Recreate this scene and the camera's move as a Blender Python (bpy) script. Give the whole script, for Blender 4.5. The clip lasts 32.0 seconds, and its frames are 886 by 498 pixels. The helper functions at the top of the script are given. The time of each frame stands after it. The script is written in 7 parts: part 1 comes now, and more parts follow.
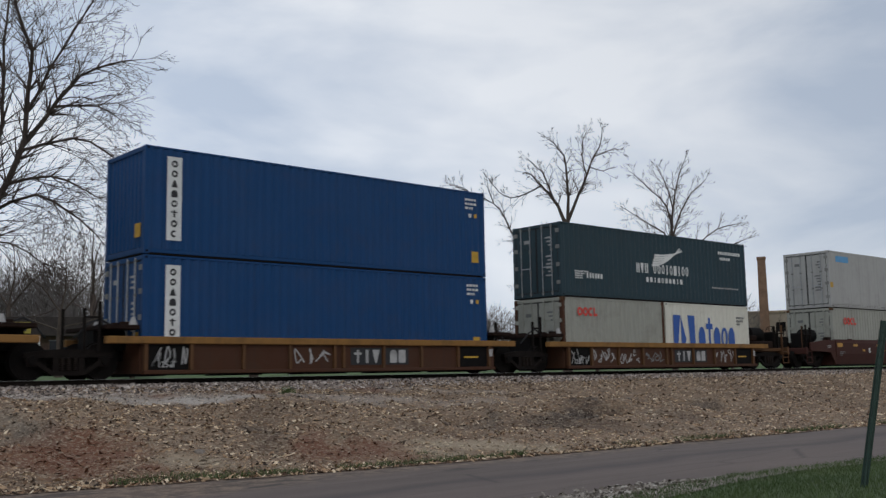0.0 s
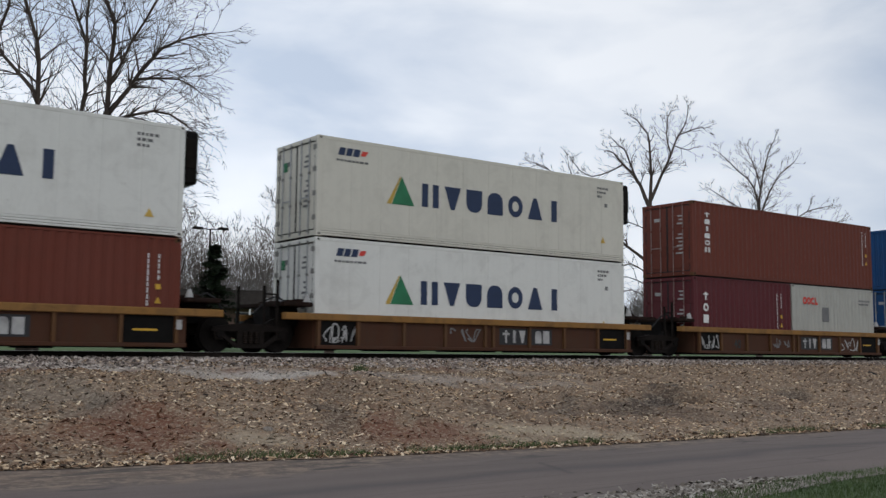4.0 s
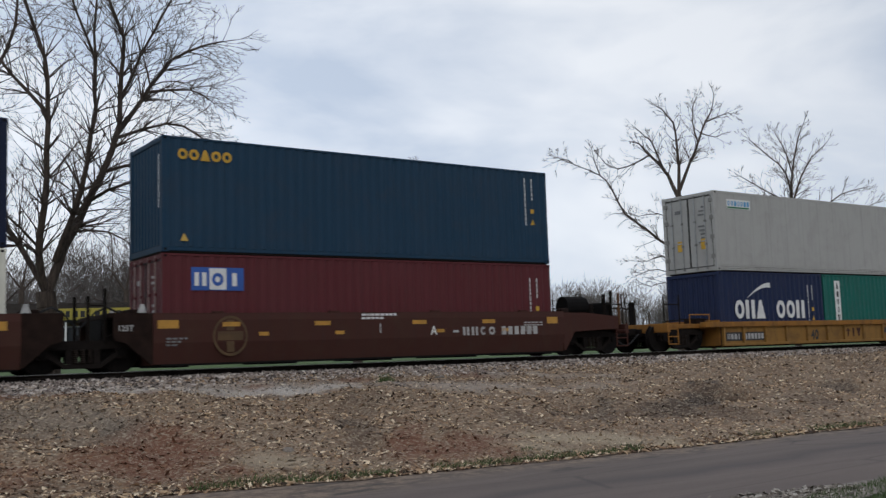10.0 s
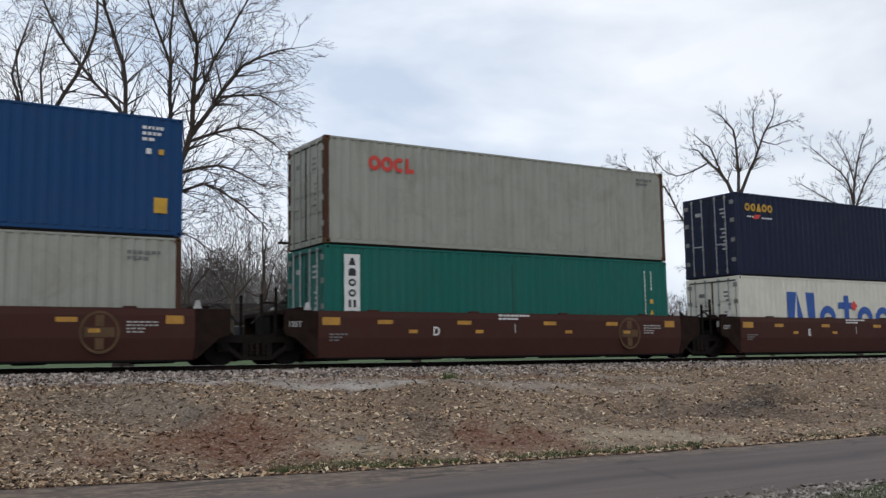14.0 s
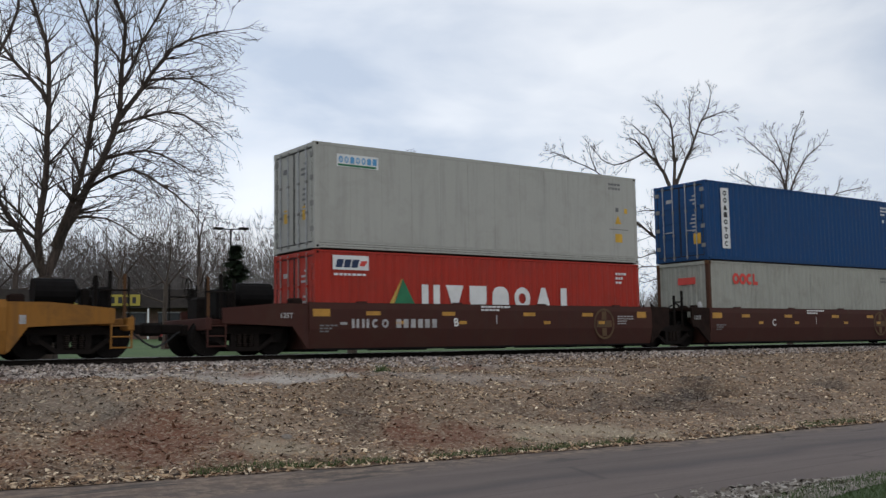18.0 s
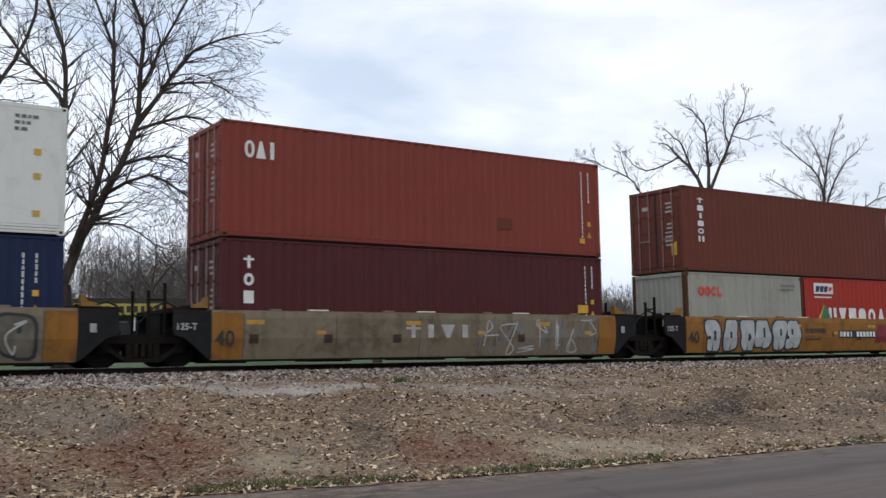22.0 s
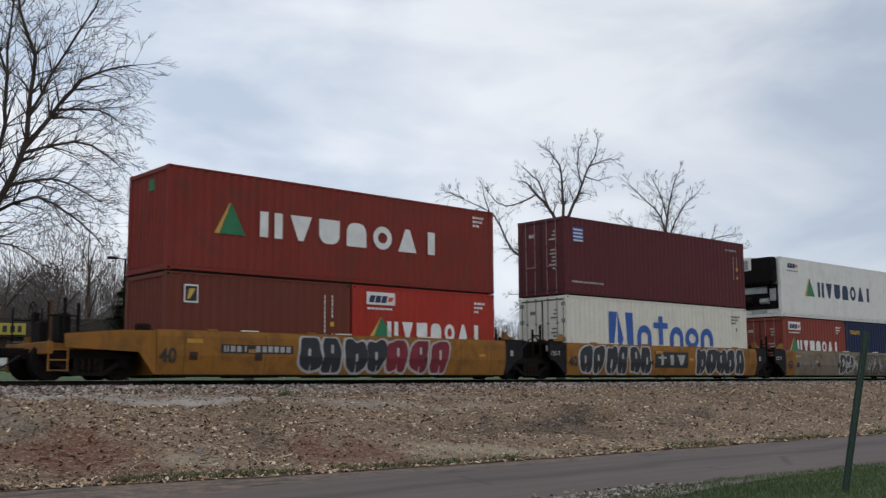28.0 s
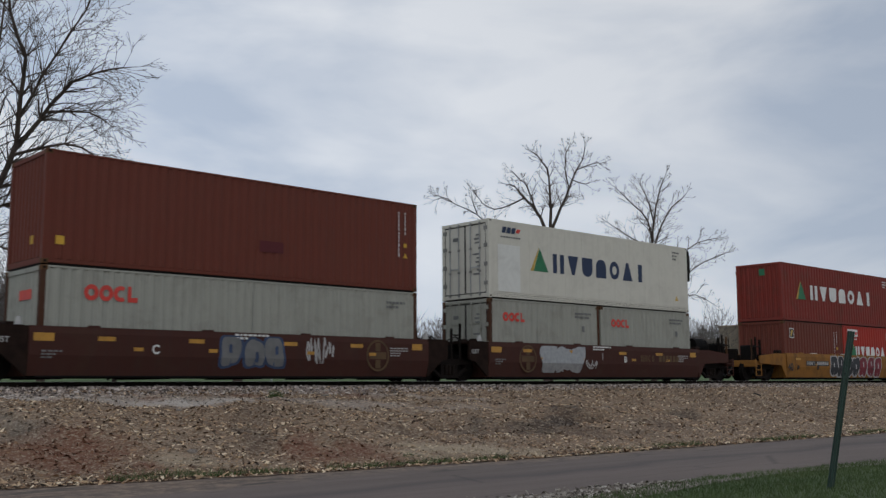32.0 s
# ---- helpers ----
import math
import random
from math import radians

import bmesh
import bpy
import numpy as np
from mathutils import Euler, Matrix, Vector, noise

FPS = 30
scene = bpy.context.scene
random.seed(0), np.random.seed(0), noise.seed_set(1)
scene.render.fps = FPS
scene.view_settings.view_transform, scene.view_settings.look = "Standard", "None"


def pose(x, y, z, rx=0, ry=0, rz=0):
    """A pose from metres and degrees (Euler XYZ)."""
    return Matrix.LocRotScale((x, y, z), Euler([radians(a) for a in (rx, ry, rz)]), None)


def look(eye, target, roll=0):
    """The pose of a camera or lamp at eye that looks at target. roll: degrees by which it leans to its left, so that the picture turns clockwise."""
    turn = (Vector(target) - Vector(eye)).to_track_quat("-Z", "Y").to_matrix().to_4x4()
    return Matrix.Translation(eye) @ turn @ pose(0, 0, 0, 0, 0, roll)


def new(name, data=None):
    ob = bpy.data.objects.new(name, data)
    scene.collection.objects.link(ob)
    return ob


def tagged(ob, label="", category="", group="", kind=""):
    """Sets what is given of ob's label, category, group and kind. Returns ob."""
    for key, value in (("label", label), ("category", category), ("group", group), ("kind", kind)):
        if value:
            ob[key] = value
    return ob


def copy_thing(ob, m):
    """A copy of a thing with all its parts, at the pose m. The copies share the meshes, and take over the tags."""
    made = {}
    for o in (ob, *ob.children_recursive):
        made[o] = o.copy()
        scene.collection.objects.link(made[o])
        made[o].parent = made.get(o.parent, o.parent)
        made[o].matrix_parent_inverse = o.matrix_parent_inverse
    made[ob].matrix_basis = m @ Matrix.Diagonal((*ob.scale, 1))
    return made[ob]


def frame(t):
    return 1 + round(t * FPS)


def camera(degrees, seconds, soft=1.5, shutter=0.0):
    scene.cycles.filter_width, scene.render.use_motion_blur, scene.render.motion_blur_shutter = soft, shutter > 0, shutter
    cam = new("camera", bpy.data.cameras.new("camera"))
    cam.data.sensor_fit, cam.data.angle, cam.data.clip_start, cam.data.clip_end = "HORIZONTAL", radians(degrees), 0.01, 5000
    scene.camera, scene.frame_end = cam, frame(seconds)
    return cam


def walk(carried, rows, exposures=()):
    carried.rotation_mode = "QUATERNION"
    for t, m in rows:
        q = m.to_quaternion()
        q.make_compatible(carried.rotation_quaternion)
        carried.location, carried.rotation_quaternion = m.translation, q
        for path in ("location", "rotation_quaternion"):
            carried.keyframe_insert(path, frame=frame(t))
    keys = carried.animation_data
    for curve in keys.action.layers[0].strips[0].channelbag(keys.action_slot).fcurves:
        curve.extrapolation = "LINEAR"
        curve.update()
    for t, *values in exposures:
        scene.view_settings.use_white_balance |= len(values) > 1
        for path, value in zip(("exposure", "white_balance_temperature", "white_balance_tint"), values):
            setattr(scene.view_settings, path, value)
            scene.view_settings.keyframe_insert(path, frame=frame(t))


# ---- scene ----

# A hand-held camera beside a country road, a little below the level of the rails. x runs along the track.
cam = camera(47.93, 32.0, soft=1.4, shutter=0.2)
PATH = [
    (0, pose(-0.001, -0.012, 1.500, 97.207, 1.011, -41.300)),
    (0.5, pose(0.072, 0.003, 1.506, 97.006, 0.856, -41.243)),
    (1, pose(0.152, 0.080, 1.525, 96.725, 0.626, -40.953)),
    (1.5, pose(0.234, 0.172, 1.530, 96.430, 0.357, -40.362)),
    (2, pose(0.311, 0.263, 1.548, 96.076, 0.065, -39.472)),
    (2.5, pose(0.375, 0.335, 1.554, 95.724, -0.191, -38.525)),
    (3, pose(0.408, 0.378, 1.564, 95.600, -0.397, -37.688)),
    (3.5, pose(0.437, 0.396, 1.571, 95.762, -0.498, -37.124)),
    (4, pose(0.424, 0.404, 1.579, 95.940, -0.535, -36.918)),
    (4.5, pose(0.468, 0.467, 1.608, 96.118, -0.543, -36.854)),
    (6.5, pose(1.092, 0.980, 1.737, 96.271, -0.396, -35.933)),
    (7, pose(1.153, 1.032, 1.784, 96.226, -0.065, -35.783)),
    (7.5, pose(1.169, 1.055, 1.797, 96.246, 0.467, -35.650)),
    (8, pose(1.178, 1.056, 1.793, 96.146, 1.018, -35.513)),
    (8.5, pose(1.142, 1.026, 1.763, 96.033, 1.485, -35.391)),
    (9, pose(1.114, 0.999, 1.758, 95.938, 1.770, -35.227)),
    (9.5, pose(1.070, 1.013, 1.723, 95.976, 1.897, -35.148)),
    (10, pose(1.051, 1.016, 1.723, 95.983, 1.903, -34.993)),
    (10.5, pose(0.967, 0.968, 1.692, 96.011, 1.949, -34.951)),
    (11, pose(0.645, 0.687, 1.589, 96.106, 1.946, -35.115)),
    (11.5, pose(0.568, 0.620, 1.571, 96.161, 1.791, -34.542)),
    (12, pose(0.559, 0.636, 1.557, 96.237, 1.612, -33.857)),
    (12.5, pose(0.559, 0.669, 1.553, 96.299, 1.435, -33.261)),
    (13, pose(0.537, 0.680, 1.540, 96.376, 1.250, -32.767)),
    (13.5, pose(0.525, 0.683, 1.534, 96.417, 1.084, -32.340)),
    (14, pose(0.520, 0.686, 1.522, 96.482, 0.928, -32.012)),
    (14.5, pose(0.474, 0.684, 1.540, 96.472, 0.729, -31.903)),
    (15, pose(0.440, 0.666, 1.563, 96.424, 0.583, -31.885)),
    (15.5, pose(0.430, 0.632, 1.578, 96.376, 0.518, -31.946)),
    (17.5, pose(0.743, 0.811, 1.669, 95.861, 0.788, -34.379)),
    (18, pose(0.847, 0.894, 1.697, 95.561, 0.925, -35.457)),
    (18.5, pose(0.952, 0.969, 1.766, 95.154, 0.990, -36.420)),
    (19, pose(1.098, 1.122, 1.754, 94.938, 1.223, -36.453)),
    (19.5, pose(1.143, 1.214, 1.814, 94.790, 1.088, -35.443)),
    (20, pose(1.176, 1.279, 1.806, 95.074, 0.759, -34.038)),
    (20.5, pose(1.218, 1.395, 1.779, 95.371, 0.425, -32.759)),
    (21, pose(1.191, 1.352, 1.767, 95.599, 0.283, -32.155)),
    (21.5, pose(1.192, 1.324, 1.796, 95.697, 0.245, -32.626)),
    (22, pose(1.611, 1.494, 1.696, 96.135, 0.835, -33.533)),
    (22.5, pose(1.092, 1.109, 1.809, 95.839, 0.571, -35.166)),
    (23, pose(0.848, 0.809, 1.705, 96.396, 1.173, -37.135)),
    (23.5, pose(0.489, 0.451, 1.648, 95.285, 1.583, -38.713)),
    (24, pose(0.270, 0.254, 1.561, 95.448, 1.557, -39.760)),
    (24.5, pose(0.087, 0.149, 1.538, 95.643, 1.368, -40.333)),
    (26.5, pose(-0.137, -0.132, 1.469, 96.890, 0.648, -41.191)),
    (27, pose(-0.173, -0.142, 1.456, 97.206, 0.412, -41.421)),
    (27.5, pose(-0.225, -0.184, 1.459, 97.431, 0.260, -41.600)),
    (28, pose(-0.275, -0.273, 1.454, 97.602, 0.295, -41.690)),
    (28.5, pose(-0.277, -0.234, 1.444, 97.716, 0.228, -41.786)),
    (29, pose(-0.327, -0.281, 1.424, 97.824, 0.249, -41.877)),
    (29.5, pose(-0.342, -0.274, 1.416, 97.878, 0.254, -41.991)),
    (30, pose(-0.374, -0.300, 1.412, 97.877, 0.247, -42.085)),
    (30.5, pose(-0.407, -0.314, 1.414, 97.830, 0.252, -42.197)),
    (31, pose(-0.437, -0.320, 1.416, 97.783, 0.258, -42.306)),
    (31.5, pose(-0.461, -0.350, 1.410, 97.764, 0.293, -42.385)),
    (32, pose(-0.485, -0.359, 1.402, 97.786, 0.308, -42.478)),
]
EXPOSURES = [(0, -0.58), (2, -0.46), (4, -0.42), (7, -0.68), (9, -0.52), (10, -0.46), (11, -0.34), (12, -0.21), (13, -0.26), (15, -0.31), (18, -0.39), (20, -0.41), (21, -0.32), (22, -0.16), (23, -0.44), (24, -0.44), (27, -0.46), (28, -0.46), (29, -0.62), (30, -0.82), (31, -0.82), (32, -0.72)]
walk(cam, PATH, EXPOSURES)

# ---- sky and light: a bright overcast day in early spring ----
SUN_EL, SUN_AZ = 38.0, 205.0
world = bpy.data.worlds.new("overcast_sky")
scene.world = world
world.use_nodes = True
wn, wl = world.node_tree.nodes, world.node_tree.links
wn.clear()
w_out = wn.new("ShaderNodeOutputWorld")
w_bg = wn.new("ShaderNodeBackground")
w_sky = wn.new("ShaderNodeTexSky")
w_sky.sky_type = "NISHITA"
w_sky.sun_disc = False
w_sky.sun_elevation, w_sky.sun_rotation = radians(SUN_EL), radians(SUN_AZ)
w_co = wn.new("ShaderNodeTexCoord")
w_sep = wn.new("ShaderNodeSeparateXYZ")
wl.new(w_co.outputs["Generated"], w_sep.inputs[0])
# cloud cover grows dimmer towards the zenith
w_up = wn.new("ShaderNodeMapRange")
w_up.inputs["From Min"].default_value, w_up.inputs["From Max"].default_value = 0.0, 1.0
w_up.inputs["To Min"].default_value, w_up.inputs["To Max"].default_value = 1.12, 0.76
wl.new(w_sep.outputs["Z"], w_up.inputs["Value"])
w_map = wn.new("ShaderNodeMapping")
w_map.inputs["Scale"].default_value = (1.0, 1.0, 2.6)
w_map.inputs["Location"].default_value = (0.35, 0.1, 0.0)
wl.new(w_co.outputs["Generated"], w_map.inputs[0])
w_n1 = wn.new("ShaderNodeTexNoise")
w_n1.inputs["Scale"].default_value, w_n1.inputs["Detail"].default_value, w_n1.inputs["Roughness"].default_value = 3.2, 7.0, 0.5
w_n1.inputs["Distortion"].default_value = 0.3
wl.new(w_map.outputs[0], w_n1.inputs["Vector"])
w_cr = wn.new("ShaderNodeValToRGB")
w_cr.color_ramp.elements[0].position, w_cr.color_ramp.elements[0].color = 0.36, (0.71, 0.82, 1.00, 1)
w_cr.color_ramp.elements[1].position, w_cr.color_ramp.elements[1].color = 0.64, (1.20, 1.25, 1.33, 1)
wl.new(w_n1.outputs["Fac"], w_cr.inputs[0])
w_mul = wn.new("ShaderNodeVectorMath")
w_mul.operation = "SCALE"
wl.new(w_cr.outputs[0], w_mul.inputs[0])
# the sky is set brighter towards the left of the camera's view
w_dot = wn.new("ShaderNodeVectorMath")
w_dot.operation = "DOT_PRODUCT"
w_dot.inputs[1].default_value = (-0.75, 0.62, 0.2)
wl.new(w_co.outputs["Generated"], w_dot.inputs[0])
w_side = wn.new("ShaderNodeMapRange")
for _k, _v in zip(("From Min", "From Max", "To Min", "To Max"), (-0.4, 0.45, 0.88, 1.15)):
    w_side.inputs[_k].default_value = _v
wl.new(w_dot.outputs["Value"], w_side.inputs["Value"])
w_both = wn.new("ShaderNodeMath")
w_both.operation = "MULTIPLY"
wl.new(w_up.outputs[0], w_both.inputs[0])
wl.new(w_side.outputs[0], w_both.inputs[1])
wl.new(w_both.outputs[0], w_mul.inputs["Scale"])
w_sc = wn.new("ShaderNodeVectorMath")
w_sc.operation = "SCALE"
w_sc.inputs["Scale"].default_value = 0.10
wl.new(w_sky.outputs[0], w_sc.inputs[0])
w_mix = wn.new("ShaderNodeMix")
w_mix.data_type = "RGBA"
w_mix.inputs["Factor"].default_value = 0.9
wl.new(w_sc.outputs[0], w_mix.inputs[6])
wl.new(w_mul.outputs[0], w_mix.inputs[7])
wl.new(w_mix.outputs[2], w_bg.inputs["Color"])
w_bg.inputs["Strength"].default_value = 1.0
wl.new(w_bg.outputs[0], w_out.inputs[0])

sun_data = bpy.data.lights.new("sun", "SUN")
sun_data.energy, sun_data.angle, sun_data.color = 0.5, radians(25), (1.0, 0.96, 0.9)
sun = new("sun", sun_data)
_se, _sa = radians(SUN_EL), radians(SUN_AZ)
sun.matrix_world = look((60 * math.sin(_sa) * math.cos(_se), 60 * math.cos(_sa) * math.cos(_se), 60 * math.sin(_se)), (0, 0, 0))

# ---- levels and lines of the place ----
ROAD_Z, CAM_Z = 0.0, 1.5
TRACK_Y, RAIL_Z = 25.38, 1.54


def foot_y(x):
    """Where the embankment meets the road."""
    return min(17.5, 12.75 + 0.0088 * max(0.0, 17.5 - x) ** 2 - 0.05 * min(8.0, max(0.0, x - 17.5)))


def verge_y(x):
    """Near edge of the asphalt."""
    return 8.27 + 0.10 * max(0.0, 8.0 - x) - 0.08 * min(12.0, max(0.0, x - 10.5))


def step(a, b, v):
    t = min(1.0, max(0.0, (v - a) / (b - a)))
    return t * t * (3 - 2 * t)


def wob(x, y, s, seed=0.0):
    return noise.noise((x * s + seed, y * s - seed, seed * 1.7))


HOLLOWS = [(19.5, 16.7, 1.2, 0.36), (17.0, 15.6, 0.8, 0.16), (24.6, 16.6, 0.7, 0.14), (14.9, 16.9, 0.5, 0.12), (10.3, 17.0, 0.5, 0.10), (22.9, 19.3, 0.6, 0.12), (6.2, 18.2, 0.45, 0.10)]


def hollow(x, y):
    """Depth of the hollows in the embankment, placed under the dark patches."""
    return sum(d * (1 - step(0.25, 1.2, math.hypot(x - a, y - b) / w)) for a, b, w, d in HOLLOWS if abs(x - a) < 1.4 and abs(y - b) < 1.4)


def level(x, y):
    """Height of the ground, without the ballast stones."""
    vy, fy = verge_y(x), foot_y(x)
    if y < vy:
        d = vy - y
        return 0.02 + 0.08 * step(0.2, 3.4, d) + 0.03 * wob(x, y, 0.5, 3.0) * step(0.0, 1.0, d)
    if y < fy:
        return 0.0
    if y < 23.34:
        k = (y - fy) / (23.34 - fy)
        bump = 0.17 * wob(x, y, 0.36, 7.0) + 0.15 * wob(x, y, 1.05, 2.0) + 0.09 * wob(x, y, 2.5, 5.0)
        return 1.29 * (k + 0.05 * math.sin(k * math.pi)) + bump * math.sin(min(1.0, k * 1.15) * math.pi) ** 0.6 - hollow(x, y)
    if y < 27.54:
        return 1.29 + 0.05 * step(23.34, 23.84, y)
    if y < 30.4:
        return 1.34 - 0.52 * step(27.54, 30.4, y)
    d = math.hypot(x, y)
    return 0.82 + 2.0 * step(30.4, 97.0, y) + 0.05 * wob(x, y, 0.2, 9.0) + 4.0 * step(115.0, 620.0, d)


# ---- materials ----
class Nodes:
    """A small builder for node materials."""

    def __init__(self, name):
        self.mat = bpy.data.materials.new(name)
        self.mat.use_nodes = True
        self.n, self.l = self.mat.node_tree.nodes, self.mat.node_tree.links
        self.bsdf = self.n["Principled BSDF"]
        self.co = self.n.new("ShaderNodeTexCoord")

    def put(self, socket, value):
        if isinstance(value, bpy.types.NodeSocket):
            self.l.new(value, socket)
        elif value is not None:
            socket.default_value = value

    def scale(self, v, vec=None):
        m = self.n.new("ShaderNodeMapping")
        m.inputs["Scale"].default_value = v
        self.l.new(vec or self.co.outputs["Object"], m.inputs[0])
        return m.outputs[0]

    def noise(self, scale, detail=4.0, rough=0.55, vec=None, dist=0.0):
        t = self.n.new("ShaderNodeTexNoise")
        t.inputs["Scale"].default_value, t.inputs["Detail"].default_value = scale, detail
        t.inputs["Roughness"].default_value, t.inputs["Distortion"].default_value = rough, dist
        self.l.new(vec or self.co.outputs["Object"], t.inputs["Vector"])
        return t.outputs["Fac"]

    def cells(self, scale, vec=None, feature="F1", out="Distance"):
        t = self.n.new("ShaderNodeTexVoronoi")
        t.feature = feature
        t.inputs["Scale"].default_value = scale
        self.l.new(vec or self.co.outputs["Object"], t.inputs["Vector"])
        return t.outputs[out]

    def ramp(self, fac, stops):
        r = self.n.new("ShaderNodeValToRGB")
        e = r.color_ramp.elements
        while len(e) < len(stops):
            e.new(0.5)
        for k, (pos, col) in enumerate(stops):
            e[k].position = pos
            e[k].color = (*col, 1) if not isinstance(col, (int, float)) else (col, col, col, 1)
        self.l.new(fac, r.inputs[0])
        return r.outputs[0]

    def span(self, fac, a, b, c=0.0, d=1.0):
        r = self.n.new("ShaderNodeMapRange")
        self.l.new(fac, r.inputs["Value"])
        for k, v in zip(("From Min", "From Max", "To Min", "To Max"), (a, b, c, d)):
            r.inputs[k].default_value = v
        return r.outputs[0]

    def mix(self, fac, a, b, blend="MIX"):
        m = self.n.new("ShaderNodeMix")
        m.data_type, m.blend_type = "RGBA", blend
        self.put(m.inputs[0], fac)
        self.put(m.inputs[6], (*a, 1) if isinstance(a, tuple) else a)
        self.put(m.inputs[7], (*b, 1) if isinstance(b, tuple) else b)
        return m.outputs[2]

    def math(self, op, a, b=None):
        m = self.n.new("ShaderNodeMath")
        m.operation = op
        self.put(m.inputs[0], a)
        self.put(m.inputs[1], b)
        return m.outputs[0]

    def random(self):
        return self.n.new("ShaderNodeObjectInfo").outputs["Random"]

    def island(self):
        return self.n.new("ShaderNodeNewGeometry").outputs["Random Per Island"]

    def place(self):
        return self.n.new("ShaderNodeNewGeometry").outputs["Position"]

    def done(self, color, rough=0.7, metal=0.0, height=None, bump=0.2, dist=0.01, spec=None):
        self.put(self.bsdf.inputs["Base Color"], (*color, 1) if isinstance(color, tuple) else color)
        self.put(self.bsdf.inputs["Roughness"], rough)
        self.put(self.bsdf.inputs["Metallic"], metal)
        if spec is not None:
            self.bsdf.inputs["Specular IOR Level"].default_value = spec
        if height is not None:
            b = self.n.new("ShaderNodeBump")
            b.inputs["Strength"].default_value, b.inputs["Distance"].default_value = bump, dist
            self.l.new(height, b.inputs["Height"])
            self.l.new(b.outputs[0], self.bsdf.inputs["Normal"])
        return self.mat


def dark(c, k):
    return tuple(v * k for v in c)


def paint(name, col, rust=0.25, fade=0.25, grime=0.35, rough=0.55, dirt=0.12):
    """Weathered paint on steel: faded blotches, running streaks, small rust spots. Each thing gets its own pattern."""
    m = Nodes(name)
    off = m.n.new("ShaderNodeVectorMath")
    off.operation = "ADD"
    m.l.new(m.co.outputs["Object"], off.inputs[0])
    m.l.new(m.math("MULTIPLY", m.random(), 40.0), off.inputs[1])
    big = m.noise(0.55, 5.0, 0.6, off.outputs[0])
    fine = m.noise(9.0, 4.0, 0.6, off.outputs[0])
    run = m.noise(1.0, 5.0, 0.65, m.scale((5.5, 5.5, 0.28), off.outputs[0]))
    spots = m.noise(3.2, 8.0, 0.72, off.outputs[0])
    pale = tuple(min(0.85, v * 0.72 + 0.10) for v in col)
    c = m.mix(m.span(big, 0.42, 0.72, 0.0, fade), col, pale)
    c = m.mix(m.span(run, 0.50, 0.78, 0.0, grime), c, dark(tuple(0.6 * v + 0.02 for v in col), 0.75))
    c = m.mix(m.span(fine, 0.35, 0.7, 0.0, 0.10), c, dark(col, 0.7))
    c = m.mix(m.span(spots, 0.66, 0.74, 0.0, rust), c, (0.11, 0.045, 0.02))
    soil = m.noise(1.3, 7.0, 0.68, off.outputs[0], 0.6)
    c = m.mix(m.span(soil, 0.48, 0.70, 0.0, dirt), c, (0.060, 0.036, 0.022))
    r = m.span(big, 0.3, 0.7, rough - 0.08, rough + 0.15)
    return m.done(c, r, 0.0, fine, 0.06, 0.004, 0.22)


def plain(name, col, rough=0.6, metal=0.0, var=0.25, scale=6.0, spec=0.5):
    m = Nodes(name)
    f = m.noise(scale, 5.0, 0.6)
    c = m.mix(m.span(f, 0.35, 0.7, 0.0, 1.0), col, dark(col, 1.0 - var))
    return m.done(c, rough, metal, f, 0.08, 0.004, spec)


def spots_on(m, base, spots):
    """Lays soft-edged patches of colour (x, y, half width, half length, colour, strength) on a ground colour, their
    length turned along the camera's line of sight.
    """
    pos = m.place()
    edge = m.noise(1.1, 6.0, 0.65, pos)
    c = base
    for x, y, a, b, col, k in spots:
        mp = m.n.new("ShaderNodeMapping")
        mp.vector_type = "TEXTURE"
        mp.inputs["Location"].default_value = (x, y, 0)
        mp.inputs["Rotation"].default_value = (0, 0, -math.atan2(x, y))
        mp.inputs["Scale"].default_value = (a, b, 1000)
        m.l.new(pos, mp.inputs["Vector"])
        ln = m.n.new("ShaderNodeVectorMath")
        ln.operation = "LENGTH"
        m.l.new(mp.outputs[0], ln.inputs[0])
        d = m.math("ADD", ln.outputs["Value"], m.span(edge, 0.2, 0.8, -0.75, 0.75))
        c = m.mix(m.span(d, 0.55, 1.15, k, 0.0), c, col)
    return c


